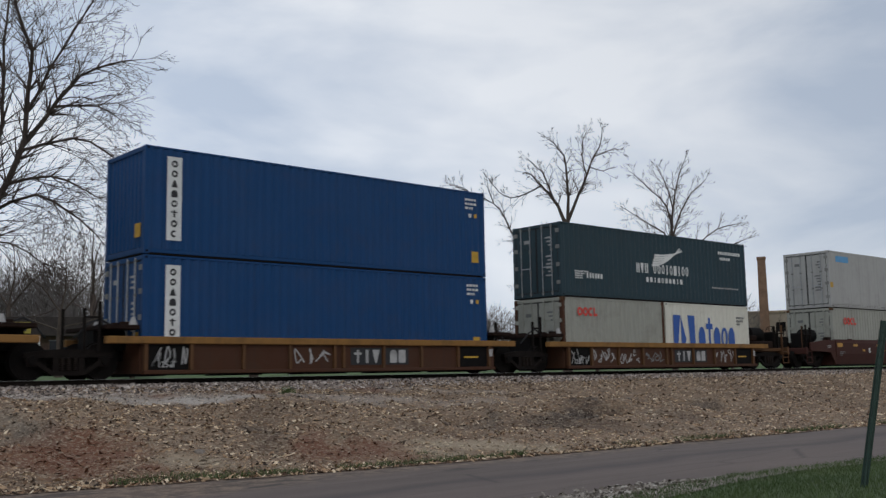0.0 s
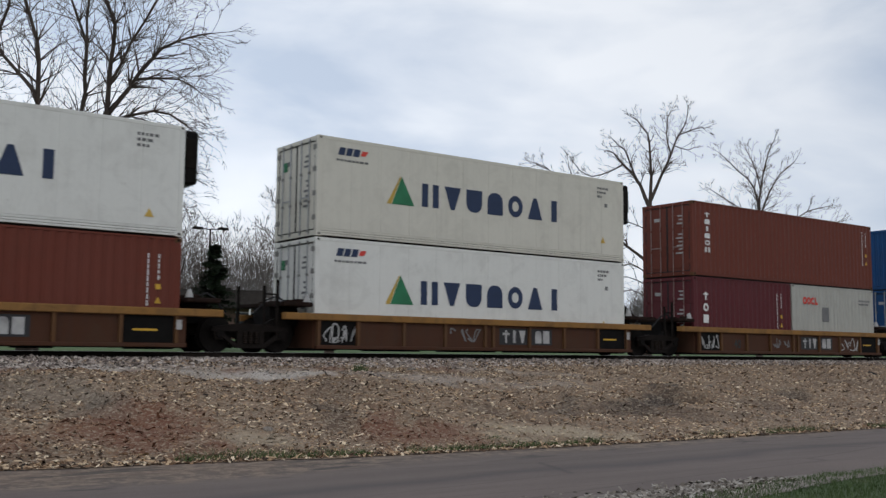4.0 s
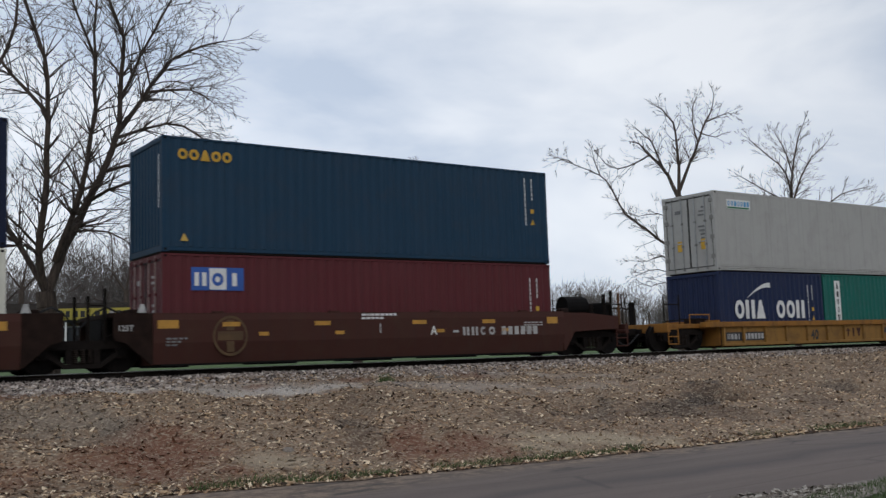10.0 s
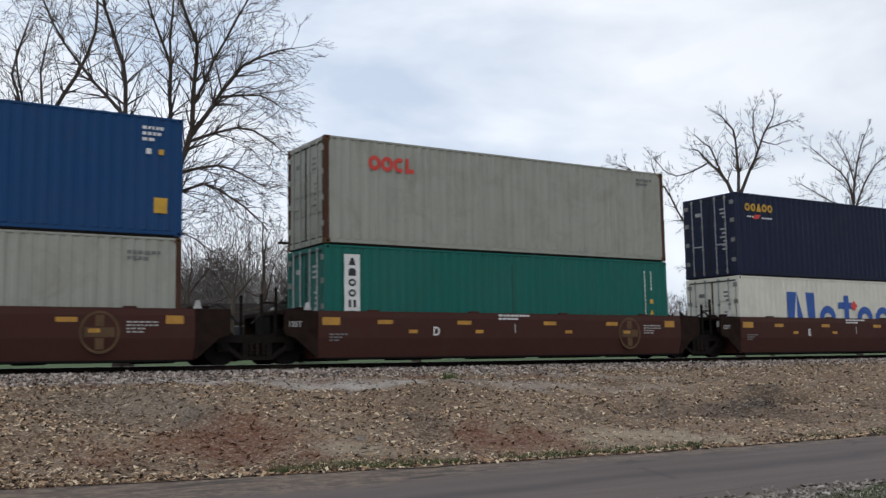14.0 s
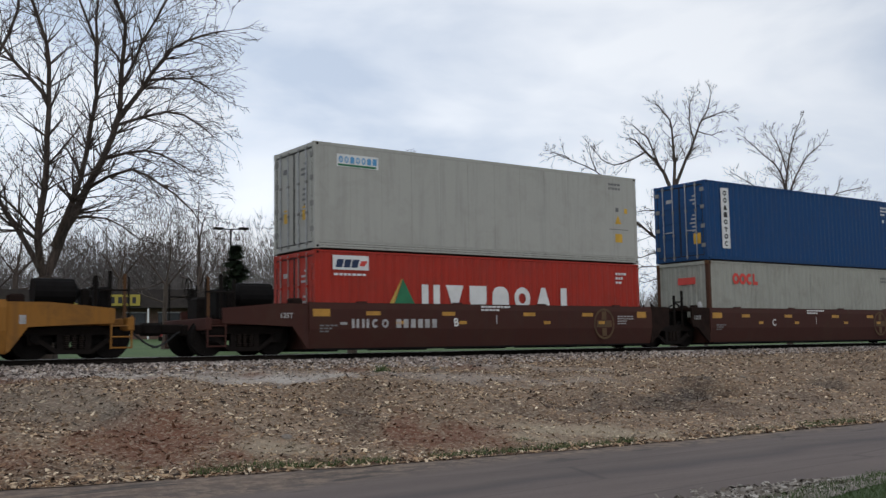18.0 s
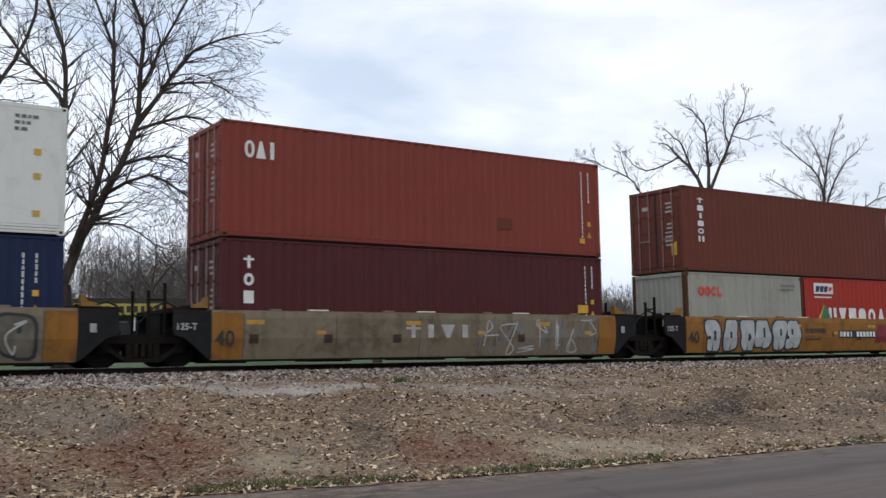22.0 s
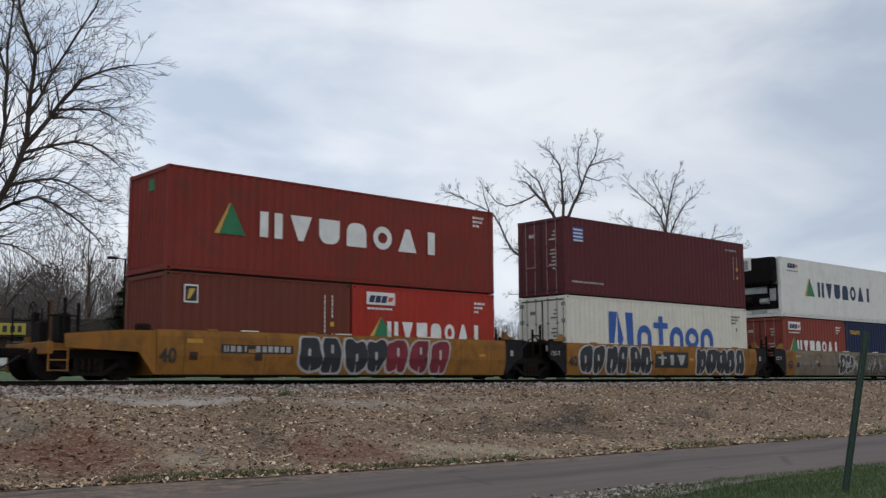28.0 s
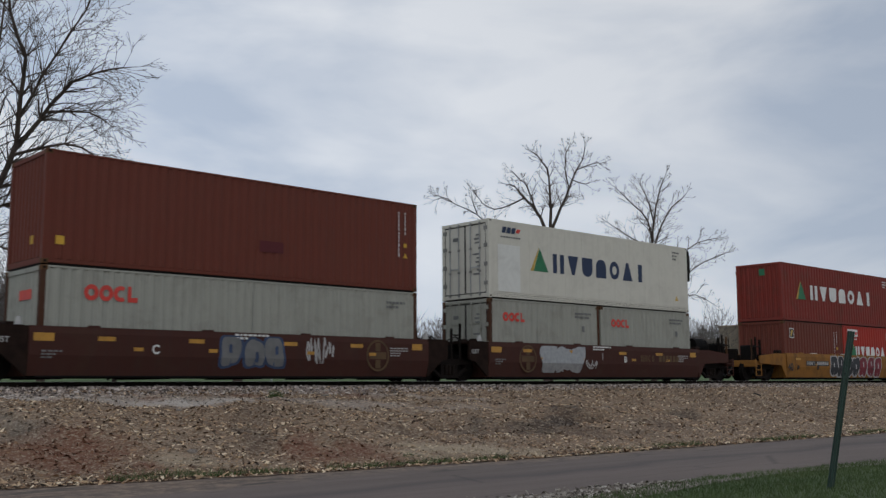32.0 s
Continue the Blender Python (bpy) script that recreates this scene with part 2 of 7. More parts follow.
# the dark soil colour also carries the shade inside the hollows
RUST, SHADED_SOIL, DUST = (0.165, 0.068, 0.036), (0.050, 0.033, 0.024), (0.56, 0.52, 0.48)
BROWN, PALE, GREY = (0.105, 0.066, 0.043), (0.44, 0.36, 0.25), (0.19, 0.155, 0.12)
# placed and stretched to fit the camera's view
PATCHES = [
    (8.1, 22.20, 10.84, 0.88, DUST, 0.55), (16.2, 22.34, 4.74, 0.59, DUST, 0.5), (30.0, 17.12, 2.89, 2.18, BROWN, 0.4),
    (6.3, 16.89, 0.85, 1.75, RUST, 0.90), (6.5, 15.56, 0.81, 1.54, RUST, 0.85), (5.3, 15.99, 0.73, 0.95, RUST, 0.70), (6.8, 14.46, 0.33, 0.40, RUST, 0.90),
    (4.1, 15.65, 0.48, 0.83, RUST, 0.60), (5.4, 21.94, 0.40, 0.44, RUST, 0.80), (6.4, 21.68, 0.35, 0.44, RUST, 0.80), (7.9, 21.20, 0.36, 0.36, RUST, 0.70),
    (10.3, 21.31, 0.39, 0.50, RUST, 0.70), (13.0, 21.75, 0.44, 0.71, RUST, 0.70), (16.3, 21.86, 0.69, 0.65, RUST, 0.70), (10.1, 15.04, 0.43, 1.51, RUST, 0.85),
    (10.3, 14.52, 0.73, 1.01, RUST, 0.90), (11.1, 14.36, 0.74, 0.90, RUST, 0.80), (9.8, 15.94, 0.38, 1.06, BROWN, 0.80), (10.3, 17.07, 0.33, 0.80, SHADED_SOIL, 0.60),
    (11.5, 18.62, 0.60, 0.90, BROWN, 0.50), (6.2, 18.27, 0.33, 0.55, SHADED_SOIL, 0.60), (14.9, 16.98, 0.33, 0.55, SHADED_SOIL, 0.80), (14.7, 16.15, 0.47, 0.61, BROWN, 0.70),
    (15.8, 16.32, 0.33, 1.44, SHADED_SOIL, 0.60), (16.0, 15.66, 0.57, 0.84, BROWN, 0.60), (17.0, 15.62, 0.60, 1.12, SHADED_SOIL, 0.80), (19.5, 16.69, 0.72, 1.99, SHADED_SOIL, 0.95),
    (22.9, 19.32, 0.49, 1.03, SHADED_SOIL, 0.60), (17.6, 14.70, 0.75, 0.66, BROWN, 0.80), (24.6, 16.58, 0.48, 0.68, SHADED_SOIL, 0.70), (20.9, 14.87, 1.13, 0.62, BROWN, 0.60),
    (18.9, 14.17, 0.86, 0.42, BROWN, 0.60), (13.2, 15.79, 0.59, 0.66, BROWN, 0.50), (7.6, 14.85, 0.75, 0.72, PALE, 0.50), (13.3, 14.06, 1.51, 0.61, PALE, 0.60),
    (12.0, 13.92, 0.64, 0.56, PALE, 0.50), (5.3, 19.64, 1.48, 1.97, GREY, 0.55), (6.3, 18.07, 0.72, 1.09, GREY, 0.50), (11.2, 20.64, 1.12, 0.58, DUST, 0.60),
    (8.7, 21.32, 3.35, 0.58, DUST, 0.80), (6.4, 22.47, 1.29, 0.59, DUST, 0.70),
]


def make_slope():
    m = Nodes("dry_slope")
    pos = m.place()
    a = m.noise(0.8, 6.0, 0.6, pos)
    b = m.noise(9.0, 5.0, 0.75, pos)
    d = m.cells(26.0, pos, "F1", "Color")
    c = m.ramp(a, [(0.3, (0.192, 0.115, 0.068)), (0.5, (0.285, 0.184, 0.113)), (0.7, (0.368, 0.255, 0.165))])
    c = m.mix(m.span(b, 0.38, 0.62, 0.0, 0.8), c, (0.075, 0.049, 0.032))
    c = spots_on(m, c, [(x, y, a, b, col, k * (0.6 if col is DUST else 1.0)) for x, y, a, b, col, k in PATCHES])
    sep = m.n.new("ShaderNodeSeparateColor")
    m.l.new(d, sep.inputs[0])
    c = m.mix(m.span(sep.outputs[0], 0.62, 0.9, 0.0, 0.6), c, (0.40, 0.33, 0.24))
    return m.done(c, 0.95, 0.0, b, 0.9, 0.05)


def make_litter():
    """Splinters, chips and straw on the slope, each piece with its own tone."""
    m = Nodes("dry_chips")
    r = m.island()
    c = m.ramp(r, [(0.0, (0.028, 0.018, 0.012)), (0.30, (0.112, 0.062, 0.034)), (0.48, (0.305, 0.184, 0.104)), (0.74, (0.55, 0.382, 0.230)), (1.0, (0.86, 0.71, 0.51))])
    c = spots_on(m, c, [(x, y, a, b, col, min(0.95, k * (0.5 if col is DUST else 1.05 if col is SHADED_SOIL else 0.9))) for x, y, a, b, col, k in PATCHES])
    return m.done(c, 0.92, 0.0, m.noise(30.0), 0.3, 0.01)


def make_ballast():
    m = Nodes("grey_ballast")
    r = m.island()
    c = m.ramp(r, [(0.0, (0.055, 0.043, 0.037)), (0.3, (0.190, 0.146, 0.124)), (0.65, (0.375, 0.308, 0.262)), (1.0, (0.68, 0.60, 0.53))])
    return m.done(c, 0.9, 0.0, m.noise(30.0), 0.3, 0.01)


def make_bed():
    m = Nodes("ballast_bed")
    pos = m.place()
    d = m.cells(14.0, pos, "F1", "Color")
    sep = m.n.new("ShaderNodeSeparateColor")
    m.l.new(d, sep.inputs[0])
    c = m.ramp(sep.outputs[0], [(0.0, (0.06, 0.05, 0.045)), (0.5, (0.17, 0.14, 0.13)), (1.0, (0.36, 0.32, 0.30))])
    return m.done(c, 0.95, 0.0, m.cells(14.0, pos), 0.8, 0.04)


def make_asphalt():
    m = Nodes("old_asphalt")
    pos = m.place()
    warp = m.noise(0.25, 3.0, 0.5, pos)
    sep = m.n.new("ShaderNodeSeparateXYZ")
    m.l.new(pos, sep.inputs[0])
    across = m.math("ADD", sep.outputs["Y"], m.span(warp, 0.2, 0.8, -0.5, 0.5))
    lanes = m.ramp(m.span(across, 7.0, 13.0), [(0.0, (0.133, 0.103, 0.089)), (0.32, (0.169, 0.127, 0.108)), (0.50, (0.167, 0.126, 0.109)), (0.575, (0.083, 0.067, 0.062)), (0.65, (0.154, 0.117, 0.101)), (0.82, (0.167, 0.126, 0.107)), (0.91, (0.109, 0.080, 0.064)), (1.0, (0.151, 0.100, 0.070))])
    fine = m.noise(55.0, 3.0, 0.7, pos)
    blot = m.noise(0.9, 6.0, 0.65, m.scale((0.25, 1.9, 1.0), pos))
    c = m.mix(m.span(blot, 0.38, 0.68, 0.0, 0.7), lanes, (0.098, 0.075, 0.065))
    c = m.mix(m.span(fine, 0.4, 0.75, 0.0, 0.5), c, (0.059, 0.052, 0.048))
    grit = m.noise(3.5, 7.0, 0.75, pos)
    rim = m.math("MULTIPLY", m.span(across, 11.9, 12.4), m.span(grit, 0.46, 0.56))
    c = m.mix(m.math("MULTIPLY", rim, 0.85), c, (0.245, 0.179, 0.127))
    hole = m.noise(0.9, 5.0, 0.6, m.scale((0.5, 2.2, 1.0), pos))
    rim2 = m.math("MULTIPLY", m.span(across, 11.35, 11.9), m.span(hole, 0.56, 0.62))
    c = m.mix(m.math("MULTIPLY", rim2, 0.75), c, (0.039, 0.032, 0.028))
    crack = m.cells(0.35, m.scale((0.35, 1.5, 1.0), pos), "DISTANCE_TO_EDGE")
    c = m.mix(m.span(crack, 0.0, 0.010, 0.5, 0.0), c, (0.039, 0.034, 0.031))
    return m.done(c, 0.85, 0.0, fine, 0.25, 0.01)


def make_lawn(name, lo, hi):
    m = Nodes(name)
    pos = m.place()
    a = m.noise(0.35, 6.0, 0.6, pos)
    b = m.noise(14.0, 4.0, 0.7, pos)
    c = m.mix(m.span(a, 0.35, 0.7), lo, hi)
    c = m.mix(m.span(b, 0.4, 0.75, 0.0, 0.55), c, dark(lo, 0.45))
    c = m.mix(m.span(m.noise(1.7, 6.0, 0.7, pos), 0.58, 0.75, 0.0, 0.5), c, (0.16, 0.13, 0.07))
    return m.done(c, 0.95, 0.0, b, 0.6, 0.03)


def make_bark(name, lo, hi):
    m = Nodes(name)
    a = m.noise(2.0, 6.0, 0.7, m.scale((6, 6, 0.8)))
    c = m.mix(m.span(a, 0.35, 0.7), lo, hi)
    return m.done(c, 0.95, 0.0, a, 0.6, 0.02)


M_SLOPE, M_CHIPS, M_BALLAST, M_BED, M_ASPHALT = make_slope(), make_litter(), make_ballast(), make_bed(), make_asphalt()
M_LAWN = make_lawn("spring_lawn", (0.045, 0.075, 0.022), (0.085, 0.115, 0.04))
M_FIELD = make_lawn("far_lawn", (0.055, 0.105, 0.028), (0.095, 0.150, 0.042))
M_BLADE = make_lawn("grass_blades", (0.06, 0.10, 0.028), (0.10, 0.14, 0.05))
M_STRAW = make_lawn("straw_blades", (0.22, 0.17, 0.10), (0.32, 0.26, 0.16))
M_PALE_GRAVEL = plain("pale_gravel", (0.27, 0.23, 0.195), 0.95, 0, 0.65, 18.0)


def make_grit():
    m = Nodes("pale_grit")
    c = m.ramp(m.island(), [(0.0, (0.075, 0.060, 0.049)), (0.4, (0.180, 0.150, 0.120)), (0.75, (0.315, 0.277, 0.232)), (1.0, (0.495, 0.458, 0.405))])
    return m.done(c, 0.92, 0.0, m.noise(30.0), 0.3, 0.01)


M_GRIT = make_grit()
M_RAIL = plain("rail_steel", (0.022, 0.016, 0.013), 0.85, 0.0, 0.5, 5.0, 0.12)
M_RAILTOP = plain("polished_rail_head", (0.45, 0.44, 0.43), 0.3, 0.9, 0.2)
M_TIE = plain("tie_wood", (0.075, 0.055, 0.04), 0.95, 0, 0.5)
M_BARK = make_bark("grey_bark", (0.038, 0.028, 0.022), (0.110, 0.083, 0.066))
M_TWIG = make_bark("twig_bark", (0.048, 0.034, 0.028), (0.100, 0.074, 0.062))
# paler than the near twigs: the haze of distance is put into the colour
M_HAZED_TWIG = make_bark("far_twig_bark", (0.10, 0.088, 0.082), (0.19, 0.168, 0.158))
# dark grey and dark brown for the plates and decks at the car ends
M_DARKGREY = plain("sooty_grey_steel", (0.019, 0.019, 0.021), 0.8, 0.0, 0.4, 3.0, 0.15)
M_DARKBROWN = plain("grimy_brown_steel", (0.022, 0.012, 0.009), 0.85, 0.0, 0.5, 4.0, 0.12)
M_NEEDLE = make_lawn("conifer_needles", (0.018, 0.030, 0.016), (0.035, 0.05, 0.026))

# near-black steels; part of the shade under the cars is in their colour
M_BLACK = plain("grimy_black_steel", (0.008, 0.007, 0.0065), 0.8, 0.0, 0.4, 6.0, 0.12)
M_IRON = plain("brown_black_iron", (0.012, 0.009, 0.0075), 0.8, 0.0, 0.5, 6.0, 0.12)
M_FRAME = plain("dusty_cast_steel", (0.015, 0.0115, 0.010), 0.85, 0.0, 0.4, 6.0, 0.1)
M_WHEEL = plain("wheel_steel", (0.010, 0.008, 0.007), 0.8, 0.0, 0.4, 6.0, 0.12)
M_STEEL = plain("galvanised_steel", (0.40, 0.41, 0.42), 0.45, 0.5, 0.3)
M_RUBBER = plain("black_rubber_hose", (0.015, 0.015, 0.016), 0.8, 0, 0.3)
M_WHITE = plain("white_lettering", (0.72, 0.72, 0.70), 0.6, 0, 0.18, 2.5)
M_DULLWHITE = plain("worn_white_lettering", (0.42, 0.41, 0.40), 0.7, 0, 0.4, 2.5)
M_NAVYMARK = plain("navy_lettering", (0.008, 0.024, 0.075), 0.6, 0, 0.2, 2.5)
M_BLUEMARK = plain("blue_lettering", (0.02, 0.09, 0.36), 0.6, 0, 0.2, 2.5)
M_REDMARK = plain("red_lettering", (0.62, 0.05, 0.035), 0.6, 0, 0.2, 2.5)
M_GREENMARK = plain("green_mark", (0.015, 0.17, 0.07), 0.6, 0, 0.25, 2.5)
M_GOLDMARK = plain("gold_mark", (0.55, 0.36, 0.07), 0.6, 0, 0.25, 2.5)
M_YELLOWMARK = plain("yellow_plate", (0.62, 0.36, 0.03), 0.6, 0, 0.3, 2.5)
M_REFLECT = plain("amber_reflector", (0.50, 0.25, 0.03), 0.5, 0, 0.35, 4.0)
M_GREYMARK = plain("grey_lettering", (0.16, 0.16, 0.16), 0.7, 0, 0.3, 2.5)
M_BLACKMARK = plain("black_lettering", (0.02, 0.02, 0.022), 0.7, 0, 0.3, 2.5)
M_CYANMARK = plain("pale_blue_mark", (0.10, 0.33, 0.60), 0.6, 0, 0.25, 2.5)
M_SEALMARK = plain("faded_gold_seal", (0.096, 0.051, 0.018), 0.75, 0, 0.45, 2.5)
M_GREYSTEEL = plain("galvanised_fitting", (0.23, 0.225, 0.21), 0.6, 0.3, 0.3)
# rods of the red containers, their highlights partly put into this paler colour
M_ROD = plain("worn_red_grey_rod", (0.27, 0.185, 0.17), 0.55, 0.1, 0.35)
M_TAN = plain("tan_wall", (0.38, 0.30, 0.21), 0.9, 0, 0.2, 1.0)

BOX_PAINT = {
    "cobalt": paint("cobalt_blue_paint", (0.003, 0.047, 0.150), 0.05, 0.12, 0.2),
    "slate": paint("slate_green_paint", (0.022, 0.047, 0.060), 0.15, 0.12, 0.25),
    "teal": paint("dark_teal_paint", (0.007, 0.036, 0.073), 0.05, 0.10, 0.2),
    "navy": paint("navy_paint", (0.005, 0.010, 0.037), 0.05, 0.08, 0.2),
    "deep": paint("deep_blue_paint", (0.007, 0.016, 0.057), 0.06, 0.10, 0.2),
    "ochre": paint("red_brown_paint", (0.133, 0.031, 0.018), 0.10, 0.10, 0.2),
    "brick": paint("brick_red_paint", (0.211, 0.039, 0.026), 0.15, 0.12, 0.22),
    "maroon": paint("maroon_paint", (0.073, 0.012, 0.015), 0.10, 0.10, 0.25),
    "wine": paint("wine_red_paint", (0.093, 0.015, 0.019), 0.10, 0.10, 0.22),
    "red": paint("signal_red_paint", (0.348, 0.026, 0.014), 0.20, 0.18, 0.25, dirt=0.22),
    "oldred": paint("weathered_red_paint", (0.196, 0.024, 0.015), 0.40, 0.15, 0.35, dirt=0.45),
    "jade": paint("jade_green_paint", (0.004, 0.112, 0.090), 0.10, 0.12, 0.2),
    "grey": paint("light_grey_paint", (0.387, 0.383, 0.347), 0.4, 0.10, 0.35),
    "stone": paint("grey_green_paint", (0.320, 0.320, 0.279), 0.6, 0.10, 0.45, dirt=0.22),
    "silver": paint("warm_grey_paint", (0.378, 0.373, 0.356), 0.25, 0.06, 0.32),
    "white": paint("white_paint", (0.684, 0.684, 0.648), 0.30, 0.05, 0.14, dirt=0.15),
    "cream": paint("cream_paint", (0.612, 0.590, 0.517), 0.30, 0.05, 0.18),
    "ivory": paint("ivory_paint", (0.648, 0.630, 0.549), 0.40, 0.05, 0.16),
}
CAR_PAINT = {
    "ribrust": paint("rusty_orange_rib_paint", (0.104, 0.048, 0.019), 0.5, 0.10, 0.5, 0.75, dirt=0.6),
    "rust": paint("rusty_brown_car_paint", (0.065, 0.025, 0.012), 0.55, 0.10, 0.55, 0.75, dirt=0.6),
    "chord": paint("worn_ochre_chord", (0.25, 0.125, 0.035), 0.6, 0.15, 0.5, 0.75, dirt=0.6),
    "oxide": paint("oxide_red_car_paint", (0.052, 0.017, 0.012), 0.25, 0.06, 0.45, 0.75, dirt=0.35),
    "yellow": paint("dirty_yellow_car_paint", (0.262, 0.115, 0.021), 0.6, 0.12, 0.7, 0.75, dirt=0.6),
    "soiled": paint("soiled_yellow_car_paint", (0.185, 0.150, 0.105), 0.5, 0.12, 0.7, 0.75, dirt=0.6),
    "ochre_car": paint("ochre_yellow_car_paint", (0.25, 0.13, 0.032), 0.6, 0.12, 0.6, 0.75, dirt=0.6),
}


# ---- mesh helpers ----
TALL = 1.087


def of_train(ob):
    """Whether a part belongs to a car or a container, whose heights are given in units of TALL metres."""
    while ob is not None and ob.parent is not None:
        ob = ob.parent
    return ob is not None and ob.name.split(".")[0] in ("well_car", "shipping_container")


def part(name, bm, material, parent=None, label="", smooth=False):
    """Links a bmesh as one mesh object under a thing or a part."""
    if of_train(parent):
        bmesh.ops.scale(bm, vec=(TALL if name == "wheelset" else 1, 1, TALL), verts=bm.verts[:])
    me = bpy.data.meshes.new(name)
    bm.to_mesh(me)
    bm.free()
    me.materials.append(material)
    if smooth:
        me.polygons.foreach_set("use_smooth", [True] * len(me.polygons))
    ob = new(name, me)
    ob.parent = parent
    if label:
        tagged(ob, label)
    return ob


def again(ob, parent, m=None):
    """Another object on the same mesh."""
    o = new(ob.name.split(".")[0], ob.data)
    o.parent = parent
    o.matrix_basis = m if m is not None else ob.matrix_basis.copy()
    return o


def block(bm, x0, x1, y0, y1, z0, z1, bevel=0.0):
    vs = [bm.verts.new((x, y, z)) for x in (x0, x1) for y in (y0, y1) for z in (z0, z1)]
    fs = [bm.faces.new([vs[i] for i in q]) for q in ((0, 1, 3, 2), (4, 6, 7, 5), (0, 4, 5, 1), (2, 3, 7, 6), (0, 2, 6, 4), (1, 5, 7, 3))]
    if bevel:
        bmesh.ops.bevel(bm, geom=list({e for f in fs for e in f.edges}), offset=bevel, segments=1, affect="EDGES")
    return bm


def box(*a, bevel=0.0):
    return block(bmesh.new(), *a, bevel=bevel)


def slab(bm, pts, y0, y1):
    """A polygon given in x and z, thick from y0 to y1."""
    a = [bm.verts.new((x, y0, z)) for x, z in pts]
    b = [bm.verts.new((x, y1, z)) for x, z in pts]
    n = len(pts)
    area = sum(pts[i][0] * pts[(i + 1) % n][1] - pts[(i + 1) % n][0] * pts[i][1] for i in range(n))
    if area < 0:
        a, b = a[::-1], b[::-1]
    bm.faces.new(a)
    bm.faces.new(b[::-1])
    for i in range(n):
        j = (i + 1) % n
        bm.faces.new((a[i], b[i], b[j], a[j]))
    return bm


def tube(bm, p, q, r, n=8, r2=None):
    """A round bar from p to q."""
    p, q = Vector(p), Vector(q)
    d = (q - p).normalized()
    s = d.orthogonal().normalized()
    t = d.cross(s)
    r2 = r if r2 is None else r2
    ring = [(s * math.cos(2 * math.pi * k / n) + t * math.sin(2 * math.pi * k / n)) for k in range(n)]
    a = [bm.verts.new(p + v * r) for v in ring]
    b = [bm.verts.new(q + v * r2) for v in ring]
    for k in range(n):
        bm.faces.new((a[k], a[(k + 1) % n], b[(k + 1) % n], b[k]))
    bm.faces.new(a[::-1])
    bm.faces.new(b)
    return bm


def bar(p, q, r, n=8, r2=None):
    return tube(bmesh.new(), p, q, r, n, r2)


def hose(pts, r, n=6):
    bm = bmesh.new()
    for a, b in zip(pts[:-1], pts[1:]):
        tube(bm, a, b, r, n)
    return bm


def sheet(name, xs, ys_of, z_of, material, label, category="ground"):
    """A ground strip: for each x a row of y places, with heights from z_of."""
    verts, faces, w = [], [], None
    for x in xs:
        ys = ys_of(x)
        w = len(ys)
        verts += [(x, y, z_of(x, y)) for y in ys]
    for i in range(len(xs) - 1):
        for j in range(w - 1):
            a = i * w + j
            faces.append((a, a + w, a + w + 1, a + 1))
    me = bpy.data.meshes.new(name)
    me.from_pydata(verts, [], faces)
    me.materials.append(material)
    me.polygons.foreach_set("use_smooth", [True] * len(me.polygons))
    return tagged(new(name, me), label, category, kind="structure")


def lin(a, b, n):
    return [a + (b - a) * k / (n - 1) for k in range(n)]


# ---- the ground ----
far_x = [-2500, -1200, -600, -300, -160, -90] + lin(-60, 130, 96) + [160, 220, 320, 500, 900, 1500, 2500]
far_y = [-2500, -900, -300, -100, -40] + lin(-20, 7, 15) + lin(8, 23, 16) + lin(23.4, 31, 16) + lin(33, 120, 32) + [140, 180, 240, 320, 480, 700, 1100, 1700, 2500]
sheet("ground", far_x, lambda x: far_y, lambda x, y: level(x, y) - (0.45 if 6 < y < 29 else 0.25) if -60 < y < 30.4 else level(x, y), M_FIELD, "wide green lawn and fields reaching to the horizon")
strip_x = lin(-40, 110, 301)


def edge_w(x):
    """How wide the loose gravel lies: broad near the bend, thin further on."""
    return 1.0 - step(8.8, 13.0, x)


sheet("verge", strip_x, lambda x: [verge_y(x) + v for v in lin(-40.0, -8.0, 9)[:-1] + lin(-8.0, -0.28 - 0.62 * edge_w(x), 28)], lambda x, y: level(x, y) + 0.01, M_LAWN, "short green spring grass beside the road")
sheet("gravel_edge", strip_x, lambda x: [verge_y(x) + v + 0.16 * wob(x, v, 0.9, 4.0) for v in lin(-0.5 - 0.7 * edge_w(x), 0.10, 9)], lambda x, y: level(x, y) + 0.022 + 0.012 * wob(x, y, 6.0), M_PALE_GRAVEL, "pale loose gravel along the asphalt edge")
sheet("road", strip_x, lambda x: [verge_y(x) + (foot_y(x) + 0.15 - verge_y(x)) * k for k in lin(0, 1, 24)], lambda x, y: 0.012 + 0.010 * wob(x, y, 0.4), M_ASPHALT, "worn grey two-lane asphalt road", "road")
slope_x = lin(-6, 75, 406)
sheet("embankment", slope_x, lambda x: [foot_y(x) - 0.20 + 0.22 * wob(x, 0, 0.8, 6.0) + 0.06 * wob(x, 0, 3.1, 2.0) + (23.7 - foot_y(x)) * k for k in lin(0, 1, 52)], lambda x, y: level(x, y) + 0.026 + 0.02 * step(foot_y(x), foot_y(x) + 0.3, y), M_SLOPE, "dry rusty-brown embankment with stone chips and dead grass", "embankment")
sheet("track_bed", lin(-60, 140, 401), lambda x: [22.65 + 0.25 * wob(x, 0, 0.5, 8.0)] + lin(23.45, 27.75, 18) + [29.1], lambda x, y: level(x, y) + (0.02 if y > 22.85 else -0.03), M_BED, "grey stone ballast bed under the rails", "track bed")


